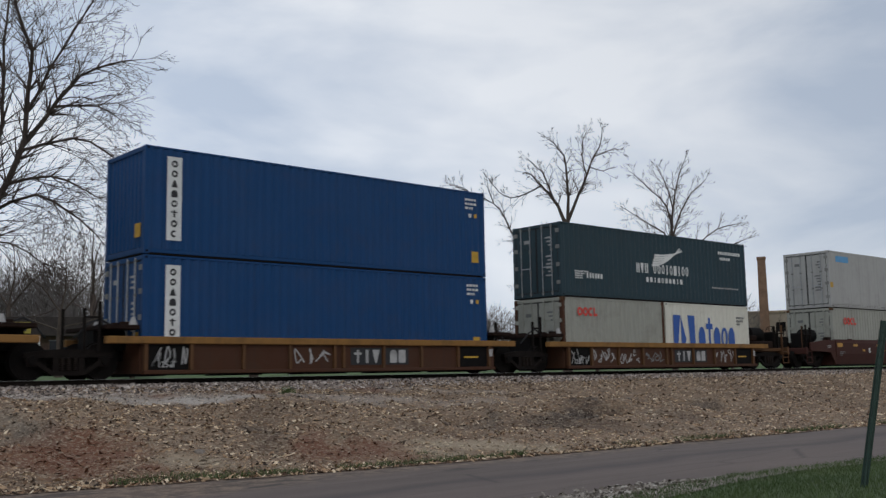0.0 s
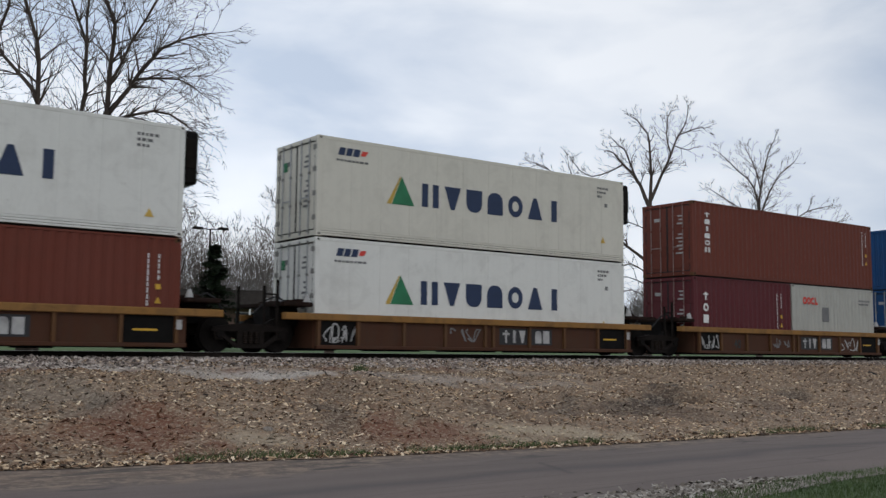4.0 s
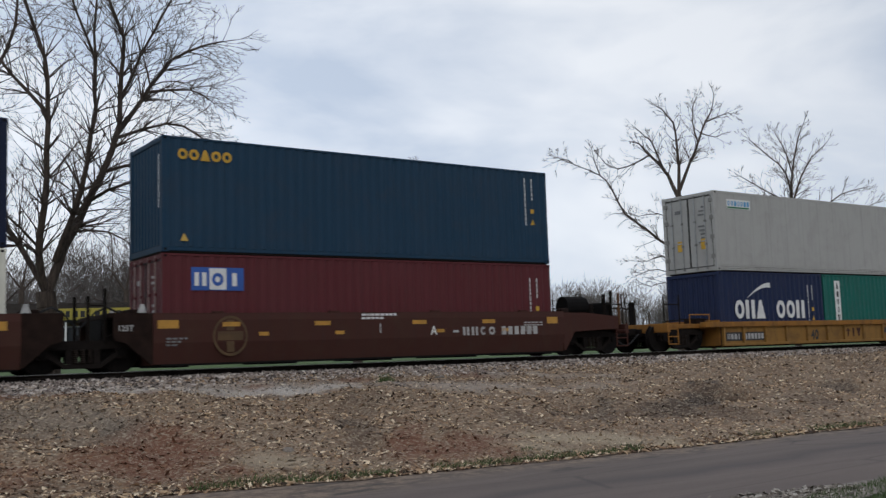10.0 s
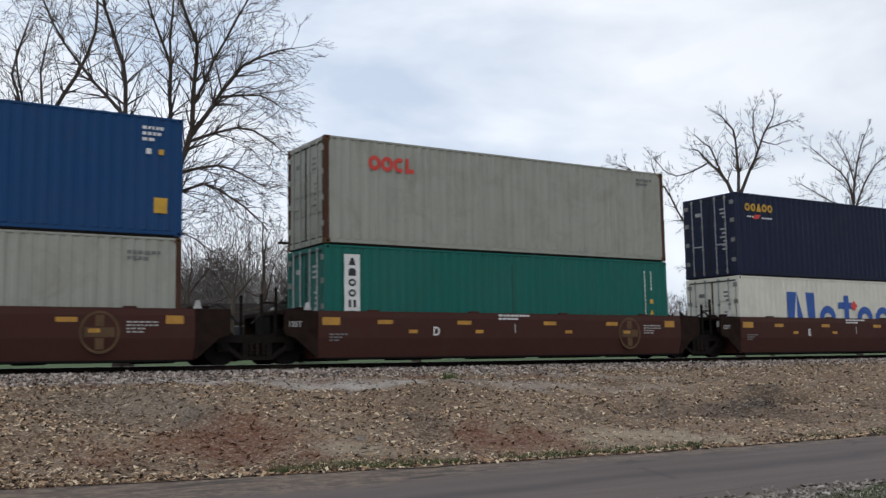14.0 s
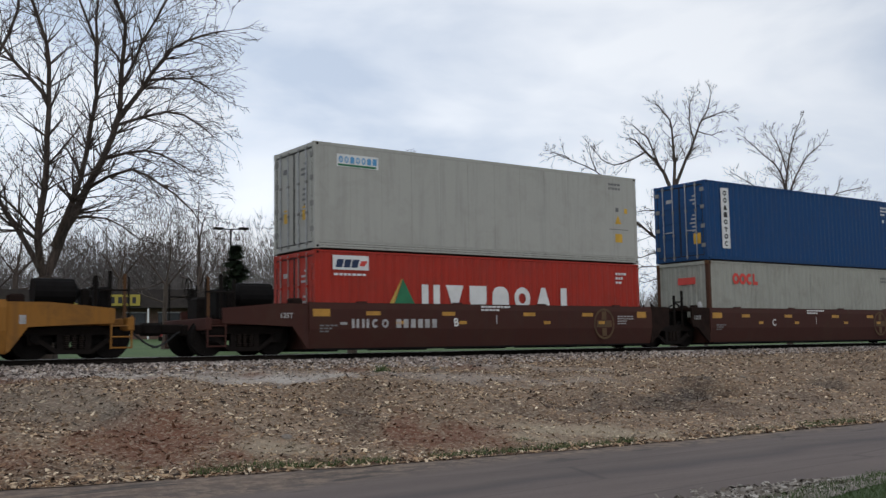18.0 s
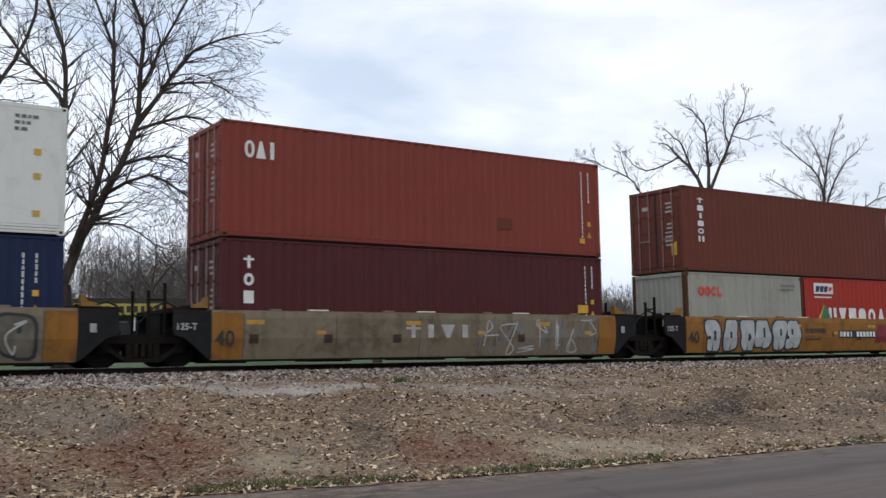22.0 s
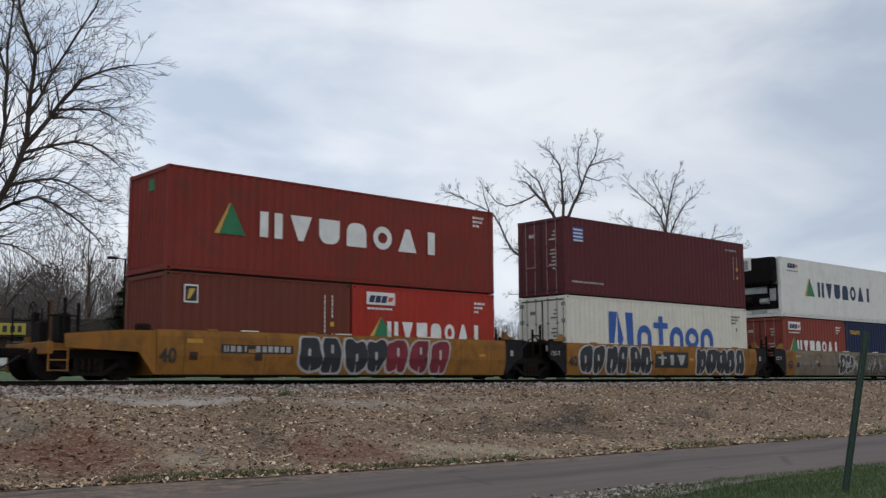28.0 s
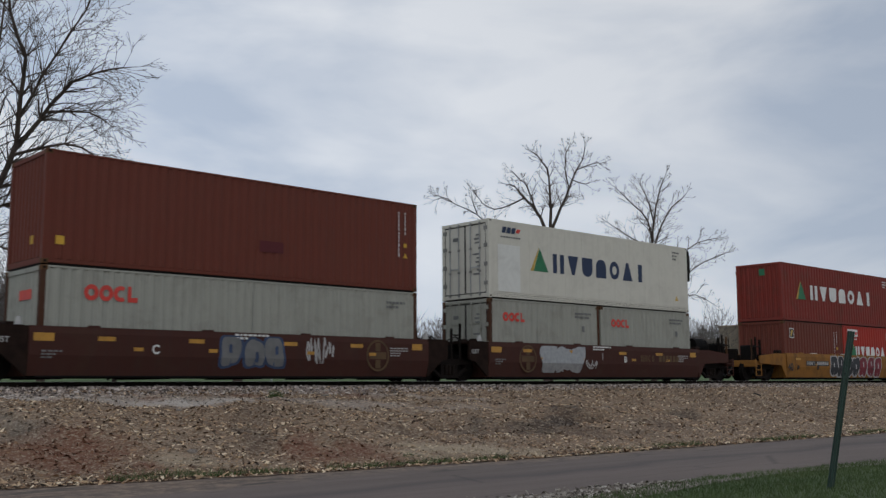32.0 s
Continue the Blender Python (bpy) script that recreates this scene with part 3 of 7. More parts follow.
def scatter(name, n, place, size, material, label, category, flat=0.55, seed=1, narrow=0.8):
    """Many small angular stones in one mesh: each a squashed, turned wedge."""
    rng = np.random.default_rng(seed)
    base = np.array([(-1, -0.7, 0), (0.9, -0.8, 0), (1.0, 0.6, 0), (-0.8, 0.9, 0), (-0.45, -0.2, 1), (0.55, 0.15, 0.85)])
    tri = np.array([(0, 1, 5), (0, 5, 4), (1, 2, 5), (2, 3, 4), (2, 4, 5), (3, 0, 4)])
    P = place(rng, n)
    n = len(P)
    s = size(rng, n)
    ang, tx, ty = rng.uniform(0, 6.283, n), rng.normal(0, 0.35, n), rng.normal(0, 0.35, n)
    V = base[None] * s[:, None, None] * rng.uniform(0.6, 1.3, (n, 1, 3)) * np.array([1, narrow, flat])
    V = V + rng.normal(0, 0.12, V.shape) * s[:, None, None]
    c, d = np.cos(ang), np.sin(ang)
    X = V[..., 0] * c[:, None] - V[..., 1] * d[:, None]
    Y = V[..., 0] * d[:, None] + V[..., 1] * c[:, None]
    Z = V[..., 2] + X * tx[:, None] + Y * ty[:, None]
    W = np.stack([X, Y, Z], 2) + P[:, None, :]
    faces = (tri[None] + 6 * np.arange(n)[:, None, None]).reshape(-1, 3)
    return stuff(name, W.reshape(-1, 3), faces, material, label, category)


def stuff(name, verts, faces, material, label, category):
    me = bpy.data.meshes.new(name)
    k = faces.shape[1]
    me.vertices.add(len(verts))
    me.vertices.foreach_set("co", np.ascontiguousarray(verts, dtype=np.float32).ravel())
    me.loops.add(faces.size)
    me.loops.foreach_set("vertex_index", np.ascontiguousarray(faces, dtype=np.int32).ravel())
    me.polygons.add(len(faces))
    me.polygons.foreach_set("loop_start", np.arange(0, faces.size, k, dtype=np.int32))
    me.update(calc_edges=True)
    me.materials.append(material)
    return tagged(new(name, me), label, category, kind="stuff")


def along(rng, n, x0, x1, power=1.6):
    return x0 + (x1 - x0) * rng.random(n) ** power


def on_slope(rng, n):
    x = along(rng, n, 1.0, 60.0)
    k = rng.random(n)
    return np.array([(a, y, level(a, y) + 0.03) for a, b in zip(x, k) for y in (foot_y(a) - 0.22 + (23.66 - foot_y(a)) * b,)])


def on_bed(rng, n):
    x = along(rng, n, 1.0, 70.0)
    low = np.where(x < 18, 21.85, np.minimum(22.35, 21.85 + 0.06 * (x - 18)))
    y = low + (24.5 - low) * rng.random(n) ** 0.8 + 0.3 * np.sin(x * 0.7) * rng.random(n)
    return np.array([(a, b, level(a, b) + 0.015) for a, b in zip(x, y)])


def on_edge(rng, n):
    x = 3.6 + 8.0 * rng.random(n) ** 0.8
    return np.array([(a, b, level(a, b) + 0.015) for a in x for b in (verge_y(a) + rng.normal(-0.12 - 0.33 * edge_w(a), 0.08 + 0.24 * edge_w(a)),)])


scatter("dry_chips", 190000, on_slope, lambda r, n: 0.019 + 0.058 * r.random(n) ** 2.4, M_CHIPS, "tan splinters, chips and dead straw strewn over the slope", "wood chips", 0.35, 2, 0.36)
scatter("ballast_stones", 36000, on_bed, lambda r, n: 0.028 + 0.050 * r.random(n) ** 1.3, M_BALLAST, "grey crushed stone ballast below the rails", "ballast", 0.8, 3)
scatter("edge_gravel", 6000, on_edge, lambda r, n: 0.012 + 0.035 * r.random(n) ** 2, M_GRIT, "pale gravel grains at the road edge", "gravel", 0.6, 4)


def blades(name, pts, height, width, material, label, lean=0.5, seed=5):
    rng = np.random.default_rng(seed)
    P = np.asarray(pts)
    n = len(P)
    h = height * rng.uniform(0.5, 1.3, n)
    a = rng.uniform(0, 6.283, n)
    side = np.stack([np.cos(a), np.sin(a), np.zeros(n)], 1) * (width * rng.uniform(0.6, 1.2, n))[:, None]
    b = rng.uniform(0, 6.283, n)
    tip = np.stack([np.cos(b) * lean * h, np.sin(b) * lean * h, h], 1)
    V = np.stack([P - side, P + side, P + tip], 1)
    return stuff(name, V.reshape(-1, 3), np.arange(3 * n).reshape(-1, 3), material, label, "grass")


_r = np.random.default_rng(11)
_x = 5.0 + 19 * _r.random(60000)
_d = 0.7 + 4.5 * _r.random(60000) ** 1.3
blades("verge_grass", [(x, y, level(x, y)) for x, d in zip(_x, _d) for y in (verge_y(x) - d + 0.6 * (1 - edge_w(x)) + 0.12 * wob(x, d, 1.5),)], 0.07, 0.006, M_BLADE, "short green grass blades of the verge")
_x = 1.5 + 42 * _r.random(17000) ** 1.4
blades("foot_grass", [(x, y, level(x, y)) for x in _x for y in (foot_y(x) - 0.10 + abs(_r.normal(0, 0.17)) + 0.1 * wob(x, 0, 0.5, 2.0),) if wob(x, 1.0, 0.35, 3.0) > -0.12], 0.10, 0.008, M_BLADE, "thin green grass along the foot of the embankment")
_x = 1.0 + 50 * _r.random(26000) ** 1.6
blades("dead_grass", [(x, y, level(x, y)) for x in _x for y in (foot_y(x) + (23.14 - foot_y(x)) * _r.random() ** 0.9,) if wob(x, y, 0.45, 12.0) > -0.15], 0.06, 0.007, M_STRAW, "dead straw-coloured grass on the embankment", 1.3)
_tuft = [(13.12 + _r.normal(0, 0.09), 20.6 + _r.normal(0, 0.07)) for _ in range(260)]
blades("grass_tuft", [(x, y, level(x, y)) for x, y in _tuft], 0.22, 0.007, M_BLADE, "small green tuft of grass on the embankment", 0.4)
_clump = [(11.59 + _r.normal(0, 0.1), 13.73 + _r.normal(0, 0.07)) for _ in range(90)] + [(16.55 + _r.normal(0, 0.5), 12.85 + _r.normal(0, 0.14)) for _ in range(260)] + [(19.8 + _r.normal(0, 0.4), 12.75 + _r.normal(0, 0.12)) for _ in range(160)]
blades("green_sprouts", [(x, y, level(x, y)) for x, y in _clump], 0.09, 0.007, M_BLADE, "green sprouts low on the embankment", 0.5)

# ---- the track ----
rail_bm = [(-0.07, 0), (0.07, 0), (0.07, 0.012), (0.012, 0.035), (0.012, 0.125), (0.036, 0.14), (0.036, 0.172), (-0.036, 0.172), (-0.036, 0.14), (-0.012, 0.125), (-0.012, 0.035), (-0.07, 0.012)]
track = tagged(new("railway_track"), "single railway track with rusty steel rails on wooden ties", "track", kind="structure")
track.location = (0, TRACK_Y, RAIL_Z - 0.178)
for side in (-0.7525, 0.7525):
    bm = bmesh.new()
    a = [bm.verts.new((-320, side + y, z)) for y, z in rail_bm]
    b = [bm.verts.new((140, side + y, z)) for y, z in rail_bm]
    for k in range(len(a)):
        bm.faces.new((a[k], b[k], b[(k + 1) % len(a)], a[(k + 1) % len(a)]))
    rail = part("rail", bm, M_RAIL, track, "rusty steel rail")
    part("rail_head", box(-320, 140, side - 0.034, side + 0.034, 0.172, 0.178), M_RAILTOP, rail, "polished running surface")
tie_me = None
for k in range(150):
    x = 0.0 + k * 0.5
    if tie_me is None:
        t0 = part("tie", box(-0.11, 0.11, -1.3, 1.3, -0.17, 0.0, bevel=0.012), M_TIE, track)
        tie_me = t0
        t0.location = (x, 0, 0)
    else:
        again(tie_me, track, pose(x, 0, random.uniform(-0.015, 0.005), 0, 0, random.uniform(-1.2, 1.2)))
bm = bmesh.new()
for k in range(600):
    if not 0 <= k * 0.5 - 220 < 75:
        block(bm, k * 0.5 - 220.11, k * 0.5 - 219.89, -1.3, 1.3, -0.17, 0.0)
tagged(part("far_ties", bm, M_TIE, track, "wooden ties further along the track"), kind="stuff")


# ---- marks: plain shapes on painted sides ----
def ring_quads(cx, cz, rx, rz, t, a0=0.0, a1=360.0, n=14):
    out = []
    for k in range(n):
        a, b = radians(a0 + (a1 - a0) * k / n), radians(a0 + (a1 - a0) * (k + 1) / n)
        out.append([(cx + rx * math.cos(a), cz + rz * math.sin(a)), (cx + rx * math.cos(b), cz + rz * math.sin(b)),
                    (cx + (rx - t) * math.cos(b), cz + (rz - t) * math.sin(b)), (cx + (rx - t) * math.cos(a), cz + (rz - t) * math.sin(a))])
    return out


def round_poly(x0, x1, z0, z1, r, corners=(1, 1, 1, 1), n=5):
    """A rectangle with chosen corners rounded: lower left, lower right, upper right, upper left."""
    pts = []
    for k, (cx, cz) in enumerate(((x0, z0), (x1, z0), (x1, z1), (x0, z1))):
        if not corners[k]:
            pts.append((cx, cz))
            continue
        ox, oz = (r if k in (0, 3) else -r), (r if k in (0, 1) else -r)
        for j in range(n + 1):
            a = radians((180, 270, 0, 90)[k] + 90 * j / n)
            pts.append((cx + ox + r * math.cos(a), cz + oz + r * math.sin(a)))
    return pts


def shape(kind, x, z, w, h):
    """Plain shapes that stand for marks: r block, i bar, p pair of bars, a triangle, v inverted triangle, o ring, c open ring, d half-round block, u round-bottomed block, n arch block, t bar with cap."""
    s = min(w, h) * 0.27
    if kind == "i":
        return [[(x + w * 0.3, z), (x + w * 0.7, z), (x + w * 0.7, z + h), (x + w * 0.3, z + h)]]
    if kind == "p":
        return [[(x, z), (x + w * 0.36, z), (x + w * 0.36, z + h), (x, z + h)], [(x + w * 0.64, z), (x + w, z), (x + w, z + h), (x + w * 0.64, z + h)]]
    if kind == "a":
        return [[(x, z), (x + w, z), (x + w * 0.62, z + h), (x + w * 0.38, z + h)]]
    if kind == "v":
        return [[(x + w * 0.38, z), (x + w * 0.62, z), (x + w, z + h), (x, z + h)]]
    if kind == "o":
        return ring_quads(x + w / 2, z + h / 2, w / 2, h / 2, s)
    if kind == "c":
        return ring_quads(x + w / 2, z + h / 2, w / 2, h / 2, s, 50, 310, 12)
    if kind == "d":
        return [round_poly(x, x + w, z, z + h, min(w, h) * 0.42, (0, 1, 1, 0))]
    if kind == "u":
        return [round_poly(x, x + w, z, z + h, min(w, h) * 0.42, (1, 1, 0, 0))]
    if kind == "n":
        return [round_poly(x, x + w, z, z + h, min(w, h) * 0.42, (0, 0, 1, 1))]
    if kind == "t":
        return [[(x + w * 0.36, z), (x + w * 0.64, z), (x + w * 0.64, z + h), (x + w * 0.36, z + h)], [(x, z + h * 0.62), (x + w * 0.355, z + h * 0.62), (x + w * 0.355, z + h * 0.8), (x, z + h * 0.8)], [(x + w * 0.645, z + h * 0.62), (x + w, z + h * 0.62), (x + w, z + h * 0.8), (x + w * 0.645, z + h * 0.8)]]
    if kind == "tri":
        return [[(x, z), (x + w, z), (x + w / 2, z + h)]]
    return [[(x, z), (x + w, z), (x + w, z + h), (x, z + h)]]


def lie_on_bulge(bm, y):
    """Bends marks of a smooth car side inwards where the side tucks under."""
    if -1.56 < y < -1.48:
        for v in bm.verts:
            v.co.y += 0.25 * max(0.0, 0.59 - v.co.z)


def mark(parent, kind, x, z, w, h, mat, y=-1.219, name="logo_shape", label="", thick=0.005):
    bm = bmesh.new()
    for poly in shape(kind, x, z, w, h) if isinstance(kind, str) else kind:
        slab(bm, poly, y - thick, y)
    bmesh.ops.remove_doubles(bm, verts=bm.verts[:], dist=0.0005)
    if -1.56 < y < -1.48:
        bmesh.ops.bisect_plane(bm, geom=bm.verts[:] + bm.edges[:] + bm.faces[:], plane_co=(0, 0, 0.59), plane_no=(0, 0, 1))
        lie_on_bulge(bm, y)
    return part(name, bm, mat, parent, label)


def word(parent, kinds, x0, x1, z, h, mat, y=-1.219, gap=0.18):
    """A row of plain shapes."""
    p = (x1 - x0) / (len(kinds) - gap)
    for k, c in enumerate(kinds):
        if c != " ":
            w = p * (1 - gap)
            mark(parent, c, x0 + k * p, z, w, h, mat, y)


def column(parent, kinds, x, w, z1, z0, mat, y=-1.219):
    p = (z1 - z0) / len(kinds)
    for k, c in enumerate(kinds):
        mark(parent, c, x, z1 - (k + 0.86) * p, w, p * 0.72, mat, y)


def rows_of_bars(parent, x, z, w, n, mat, y=-1.219, hh=0.07, pitch=0.13, name="marking", seed=0):
    """Small writing that cannot be read, as short bars."""
    rng = random.Random(seed + int(x * 100))
    bm = bmesh.new()
    for k in range(n):
        px, zz = x, z - k * pitch
        while px < x + w - 0.05:
            ww = rng.uniform(0.05, 0.14)
            slab(bm, [(px, zz), (px + ww, zz), (px + ww, zz + hh), (px, zz + hh)], y - 0.004, y)
            px += ww + 0.035
        w *= rng.uniform(0.6, 0.95)
    lie_on_bulge(bm, y)
    return tagged(part(name, bm, mat, parent), kind="stuff")


def codes(parent, x, z0, z1, mat, y=-1.219, plates=True):
    """The upright code lines beside a container's end post."""
    bm = bmesh.new()
    rng = random.Random(int(x * 31))
    for dx, top, low in ((0.0, z1, z0), (0.27, z1, z0 + 0.55 * (z1 - z0))):
        z = top
        while z > low:
            hh = rng.uniform(0.06, 0.13)
            slab(bm, [(x + dx, z - hh), (x + dx + 0.035, z - hh), (x + dx + 0.035, z), (x + dx, z)], y - 0.004, y)
            z -= hh + 0.03
    tagged(part("marking", bm, mat, parent), kind="stuff")
    if plates:
        mark(parent, "r", x + 0.22, z0 + 0.3, 0.13, 0.12, M_YELLOWMARK, y, "data_plate")
        mark(parent, "tri", x + 0.2, z0 - 0.02, 0.17, 0.15, M_YELLOWMARK, y, "warning_plate")


# ---- containers ----
MOVING = []


def moving(root, x, y, z):
    root.location = (x, y, z)
    MOVING.append((root, x, y, z))
    return root


def wave_wall(along, a0, a1, z0, z1, out, depth=0.027, pitch=0.28, sign=-1):
    """A corrugated steel wall along x or y, its outer face at out."""
    bm = bmesh.new()
    n = max(2, round((a1 - a0) / pitch))
    p = (a1 - a0) / n
    line = [(a0, 0.0)]
    for k in range(n):
        b = a0 + k * p
        line += [(b + p * 0.27, 0.0), (b + p * 0.47, depth), (b + p * 0.80, depth), (b + p, 0.0)]
    prev = None
    for a, d in line:
        o, i = out - sign * d, out - sign * (d + 0.012)
        c = [(a, o, z0), (a, o, z1), (a, i, z1), (a, i, z0)] if along == "x" else [(o, a, z0), (o, a, z1), (i, a, z1), (i, a, z0)]
        vs = [bm.verts.new(v) for v in c]
        if prev:
            for q in range(4):
                bm.faces.new((prev[q], vs[q], vs[(q + 1) % 4], prev[(q + 1) % 4]))
        prev = vs
    bmesh.ops.recalc_face_normals(bm, faces=bm.faces[:])
    return bm


def seam_wall(x0, x1, z0, z1, out, sign=-1):
    """A flat insulated wall with fine upright joints."""
    bm = bmesh.new()
    n = max(2, round((x1 - x0) / 1.0))
    p = (x1 - x0) / n
    line = [(x0, 0.0)]
    for k in range(1, n):
        line += [(x0 + k * p - 0.012, 0.0), (x0 + k * p - 0.004, 0.006), (x0 + k * p + 0.004, 0.006), (x0 + k * p + 0.012, 0.0)]
    line.append((x1, 0.0))
    prev = None
    for a, d in line:
        o, i = out - sign * d, out - sign * 0.03
        vs = [bm.verts.new(v) for v in ((a, o, z0), (a, o, z1), (a, i, z1), (a, i, z0))]
        if prev:
            for q in range(4):
                bm.faces.new((prev[q], vs[q], vs[(q + 1) % 4], prev[(q + 1) % 4]))
        prev = vs
    bmesh.ops.recalc_face_normals(bm, faces=bm.faces[:])
    return bm


CASTS = {}


def container(x, z, L, H, key, end, label, smooth=False, genset=False, rustpost=False, group="containers of the train"):
    """A shipping container; x, z is the lower corner of the end that faces the camera, in the train's space."""
    root = tagged(new("shipping_container"), label, "container", group)
    m = BOX_PAINT[key]
    W = 1.219
    for s in (-1, 1):
        if smooth:
            wall = part("side_wall", seam_wall(0.1, L - 0.1, 0.2, H - 0.09, s * (W - 0.006), s), m, root)
        else:
            wall = part("side_wall", wave_wall("x", 0.12, L - 0.12, 0.13, H - 0.055, s * (W - 0.006), sign=s), m, root)
        part("top_rail", box(0.1, L - 0.1, min(s * W, s * (W - 0.06)), max(s * W, s * (W - 0.06)), H - (0.09 if smooth else 0.055), H - 0.004, bevel=0.006), m, root)
        rail = bmesh.new()
        y0, y1 = sorted((s * (W + 0.0), s * (W - 0.05)))
        if smooth:
            for k in range(3):
                block(rail, 0.1, L - 0.1, y0, y1, 0.02 + 0.06 * k, 0.072 + 0.06 * k, bevel=0.008)
        else:
            y0, y1 = sorted((s * (W - 0.03), s * (W - 0.08)))
            block(rail, 0.1, L - 0.1, y0, y1, 0.03, 0.135, bevel=0.008)
        part("bottom_rail", rail, m, root)
    if smooth:
        part("roof", box(0.05, L - 0.05, -W + 0.03, W - 0.03, H - 0.05, H - 0.012), m, root)
    else:
        bm = wave_wall("x", 0.08, L - 0.08, -W + 0.06, W - 0.06, H - 0.035, 0.02, 0.35, 1)
        bmesh.ops.transform(bm, matrix=Matrix(((1, 0, 0, 0), (0, 0, 1, 0), (0, 1, 0, 0), (0, 0, 0, 1))), verts=bm.verts[:])
        bmesh.ops.recalc_face_normals(bm, faces=bm.faces[:])
        part("roof", bm, m, root)
    part("floor", box(0.02, L - 0.02, -W + 0.05, W - 0.05, -0.012, 0.16), M_IRON, root)
    post_m = CAR_PAINT["rust"] if rustpost else m
    for cx in (0.0, L):
        sx = 1 if cx == 0 else -1
        for s in (-1, 1):
            y0, y1 = sorted((s * W, s * (W - 0.15)))
            x0, x1 = sorted((cx + 0.003 * sx, cx + sx * 0.14))
            part("corner_post", box(x0, x1, y0, y1, 0.1, H - 0.1, bevel=0.01), post_m, root)
            for zc in (0.0, H - 0.118):
                if key not in CASTS:
                    CASTS[key] = part("corner_casting", box(-0.004, 0.174, -0.004, 0.158, 0.0, 0.118, bevel=0.012), m if key not in ("stone", "ochre", "brick") else CAR_PAINT["ribrust"], root)
                    c = CASTS[key]
                    part_hole = part("casting_hole", box(0.05, 0.12, -0.0065, -0.002, 0.035, 0.085), M_BLACK, c)
                    CASTS[key + "_hole"] = part_hole
                else:
                    c = again(CASTS[key], root)
                    again(CASTS[key + "_hole"], c, Matrix.Identity(4))
                c.matrix_basis = Matrix.Translation((cx, s * W, zc * TALL)) @ Matrix.Diagonal((sx, -s, 1, 1))
        part("end_sill", box(*sorted((cx + sx * 0.01, cx + sx * 0.12)), -W + 0.15, W - 0.15, 0.02, 0.15, bevel=0.008), m, root)
        part("end_header", box(*sorted((cx + sx * 0.01, cx + sx * 0.12)), -W + 0.15, W - 0.15, H - 0.12, H - 0.006, bevel=0.008), m, root)
    # the far end is a plain corrugated front
    part("end_wall", wave_wall("y", -W + 0.15, W - 0.15, 0.15, H - 0.12, L - 0.03, 0.04, 0.25, 1), m, root)
    if end == "plain":
        part("end_wall", wave_wall("y", -W + 0.15, W - 0.15, 0.15, H - 0.12, 0.03, 0.04, 0.25, -1), m, root)
    elif end in ("door", "cold_door"):
        rodm = M_STEEL if end == "cold_door" or key in ("cobalt", "navy", "teal", "deep", "jade", "slate", "ivory") else M_ROD if key in ("ochre", "brick", "maroon", "wine", "red") else m
        for s in (-1, 1):
            y0, y1 = sorted((s * 0.012, s * (W - 0.155)))
            bm = bmesh.new()
            block(bm, 0.025, 0.07, y0, y1, 0.16, H - 0.13, bevel=0.008)
            if end == "door":
                for k in range(4):
                    zz = 0.28 + k * (H - 0.6) / 4
                    block(bm, 0.008, 0.026, y0 + 0.06, y1 - 0.06, zz, zz + (H - 0.6) / 4 - 0.14, bevel=0.006)
            door = part("door", bm, m, root)
            seal = bmesh.new()
            for q in ((y0 - 0.004, y0 + 0.022), (y1 - 0.022, y1 + 0.004)):
                block(seal, 0.014, 0.024, q[0], q[1], 0.165, H - 0.135)
            for q in (0.165, H - 0.157):
                block(seal, 0.014, 0.024, y0 + 0.023, y1 - 0.023, q, q + 0.022)
            part("door_seal", seal, M_RUBBER, door, "black rubber door seal")
            for f in (0.28, 0.72):
                yy = y0 + (y1 - y0) * f
                rod = part("lock_rod", bar((-0.012, yy, 0.06), (-0.012, yy, H - 0.05), 0.021, 6), rodm, door, "upright locking rod")
                for zz in (0.1, H * 0.33, H * 0.62, H - 0.16):
                    part("rod_bracket", box(-0.03, 0.01, yy - 0.05, yy + 0.05, zz, zz + 0.07, bevel=0.006), M_GREYSTEEL if rodm is M_STEEL else m, door)
            for f in (0.16, 0.40, 0.64, 0.86):
                part("hinge", box(-0.01, 0.03, (y1 if s > 0 else y0) - 0.09, (y1 if s > 0 else y0) + 0.09, H * f, H * f + 0.13, bevel=0.006), M_GREYSTEEL if rodm is M_STEEL else m, door)
            part("handle", box(-0.03, -0.012, y0 + (y1 - y0) * 0.3, y0 + (y1 - y0) * 0.68, 1.0, 1.035), rodm, door)
        bm = bmesh.new()
        rng = random.Random(int(x * 10))
        pale = key in ("white", "cream", "ivory", "silver", "grey", "stone")
        for k in range(9):
            yy, zz = -0.78 + 0.03 * (k % 2), H - 0.52 - 0.13 * k - (0.25 if k > 2 else 0.0)
            ww = rng.uniform(0.14, 0.36)
            block(bm, 0.002, 0.007, yy, yy + ww, zz, zz + 0.055)
        block(bm, 0.002, 0.007, 0.35, 0.62, H - 0.62, H - 0.5)
        tagged(part("door_marking", bm, M_GREYMARK if pale else M_DULLWHITE, root), kind="stuff")
    else:
        cold_machine(root, H, m)
    if genset:
        g = part("cooling_unit", box(L + 0.01, L + 0.40, -1.1, 1.1, H - 1.32, H - 0.06, bevel=0.05), M_BLACK, root, "black clip-on generator set")
        part("grille", box(L + 0.395, L + 0.43, -0.8, 0.8, H - 1.1, H - 0.5), M_IRON, g)
        part("side_panel", box(L + 0.06, L + 0.36, -1.125, -1.095, H - 0.95, H - 0.25, bevel=0.01), M_IRON, g)
    return moving(root, x, TRACK_Y, RAIL_Z + z * TALL)


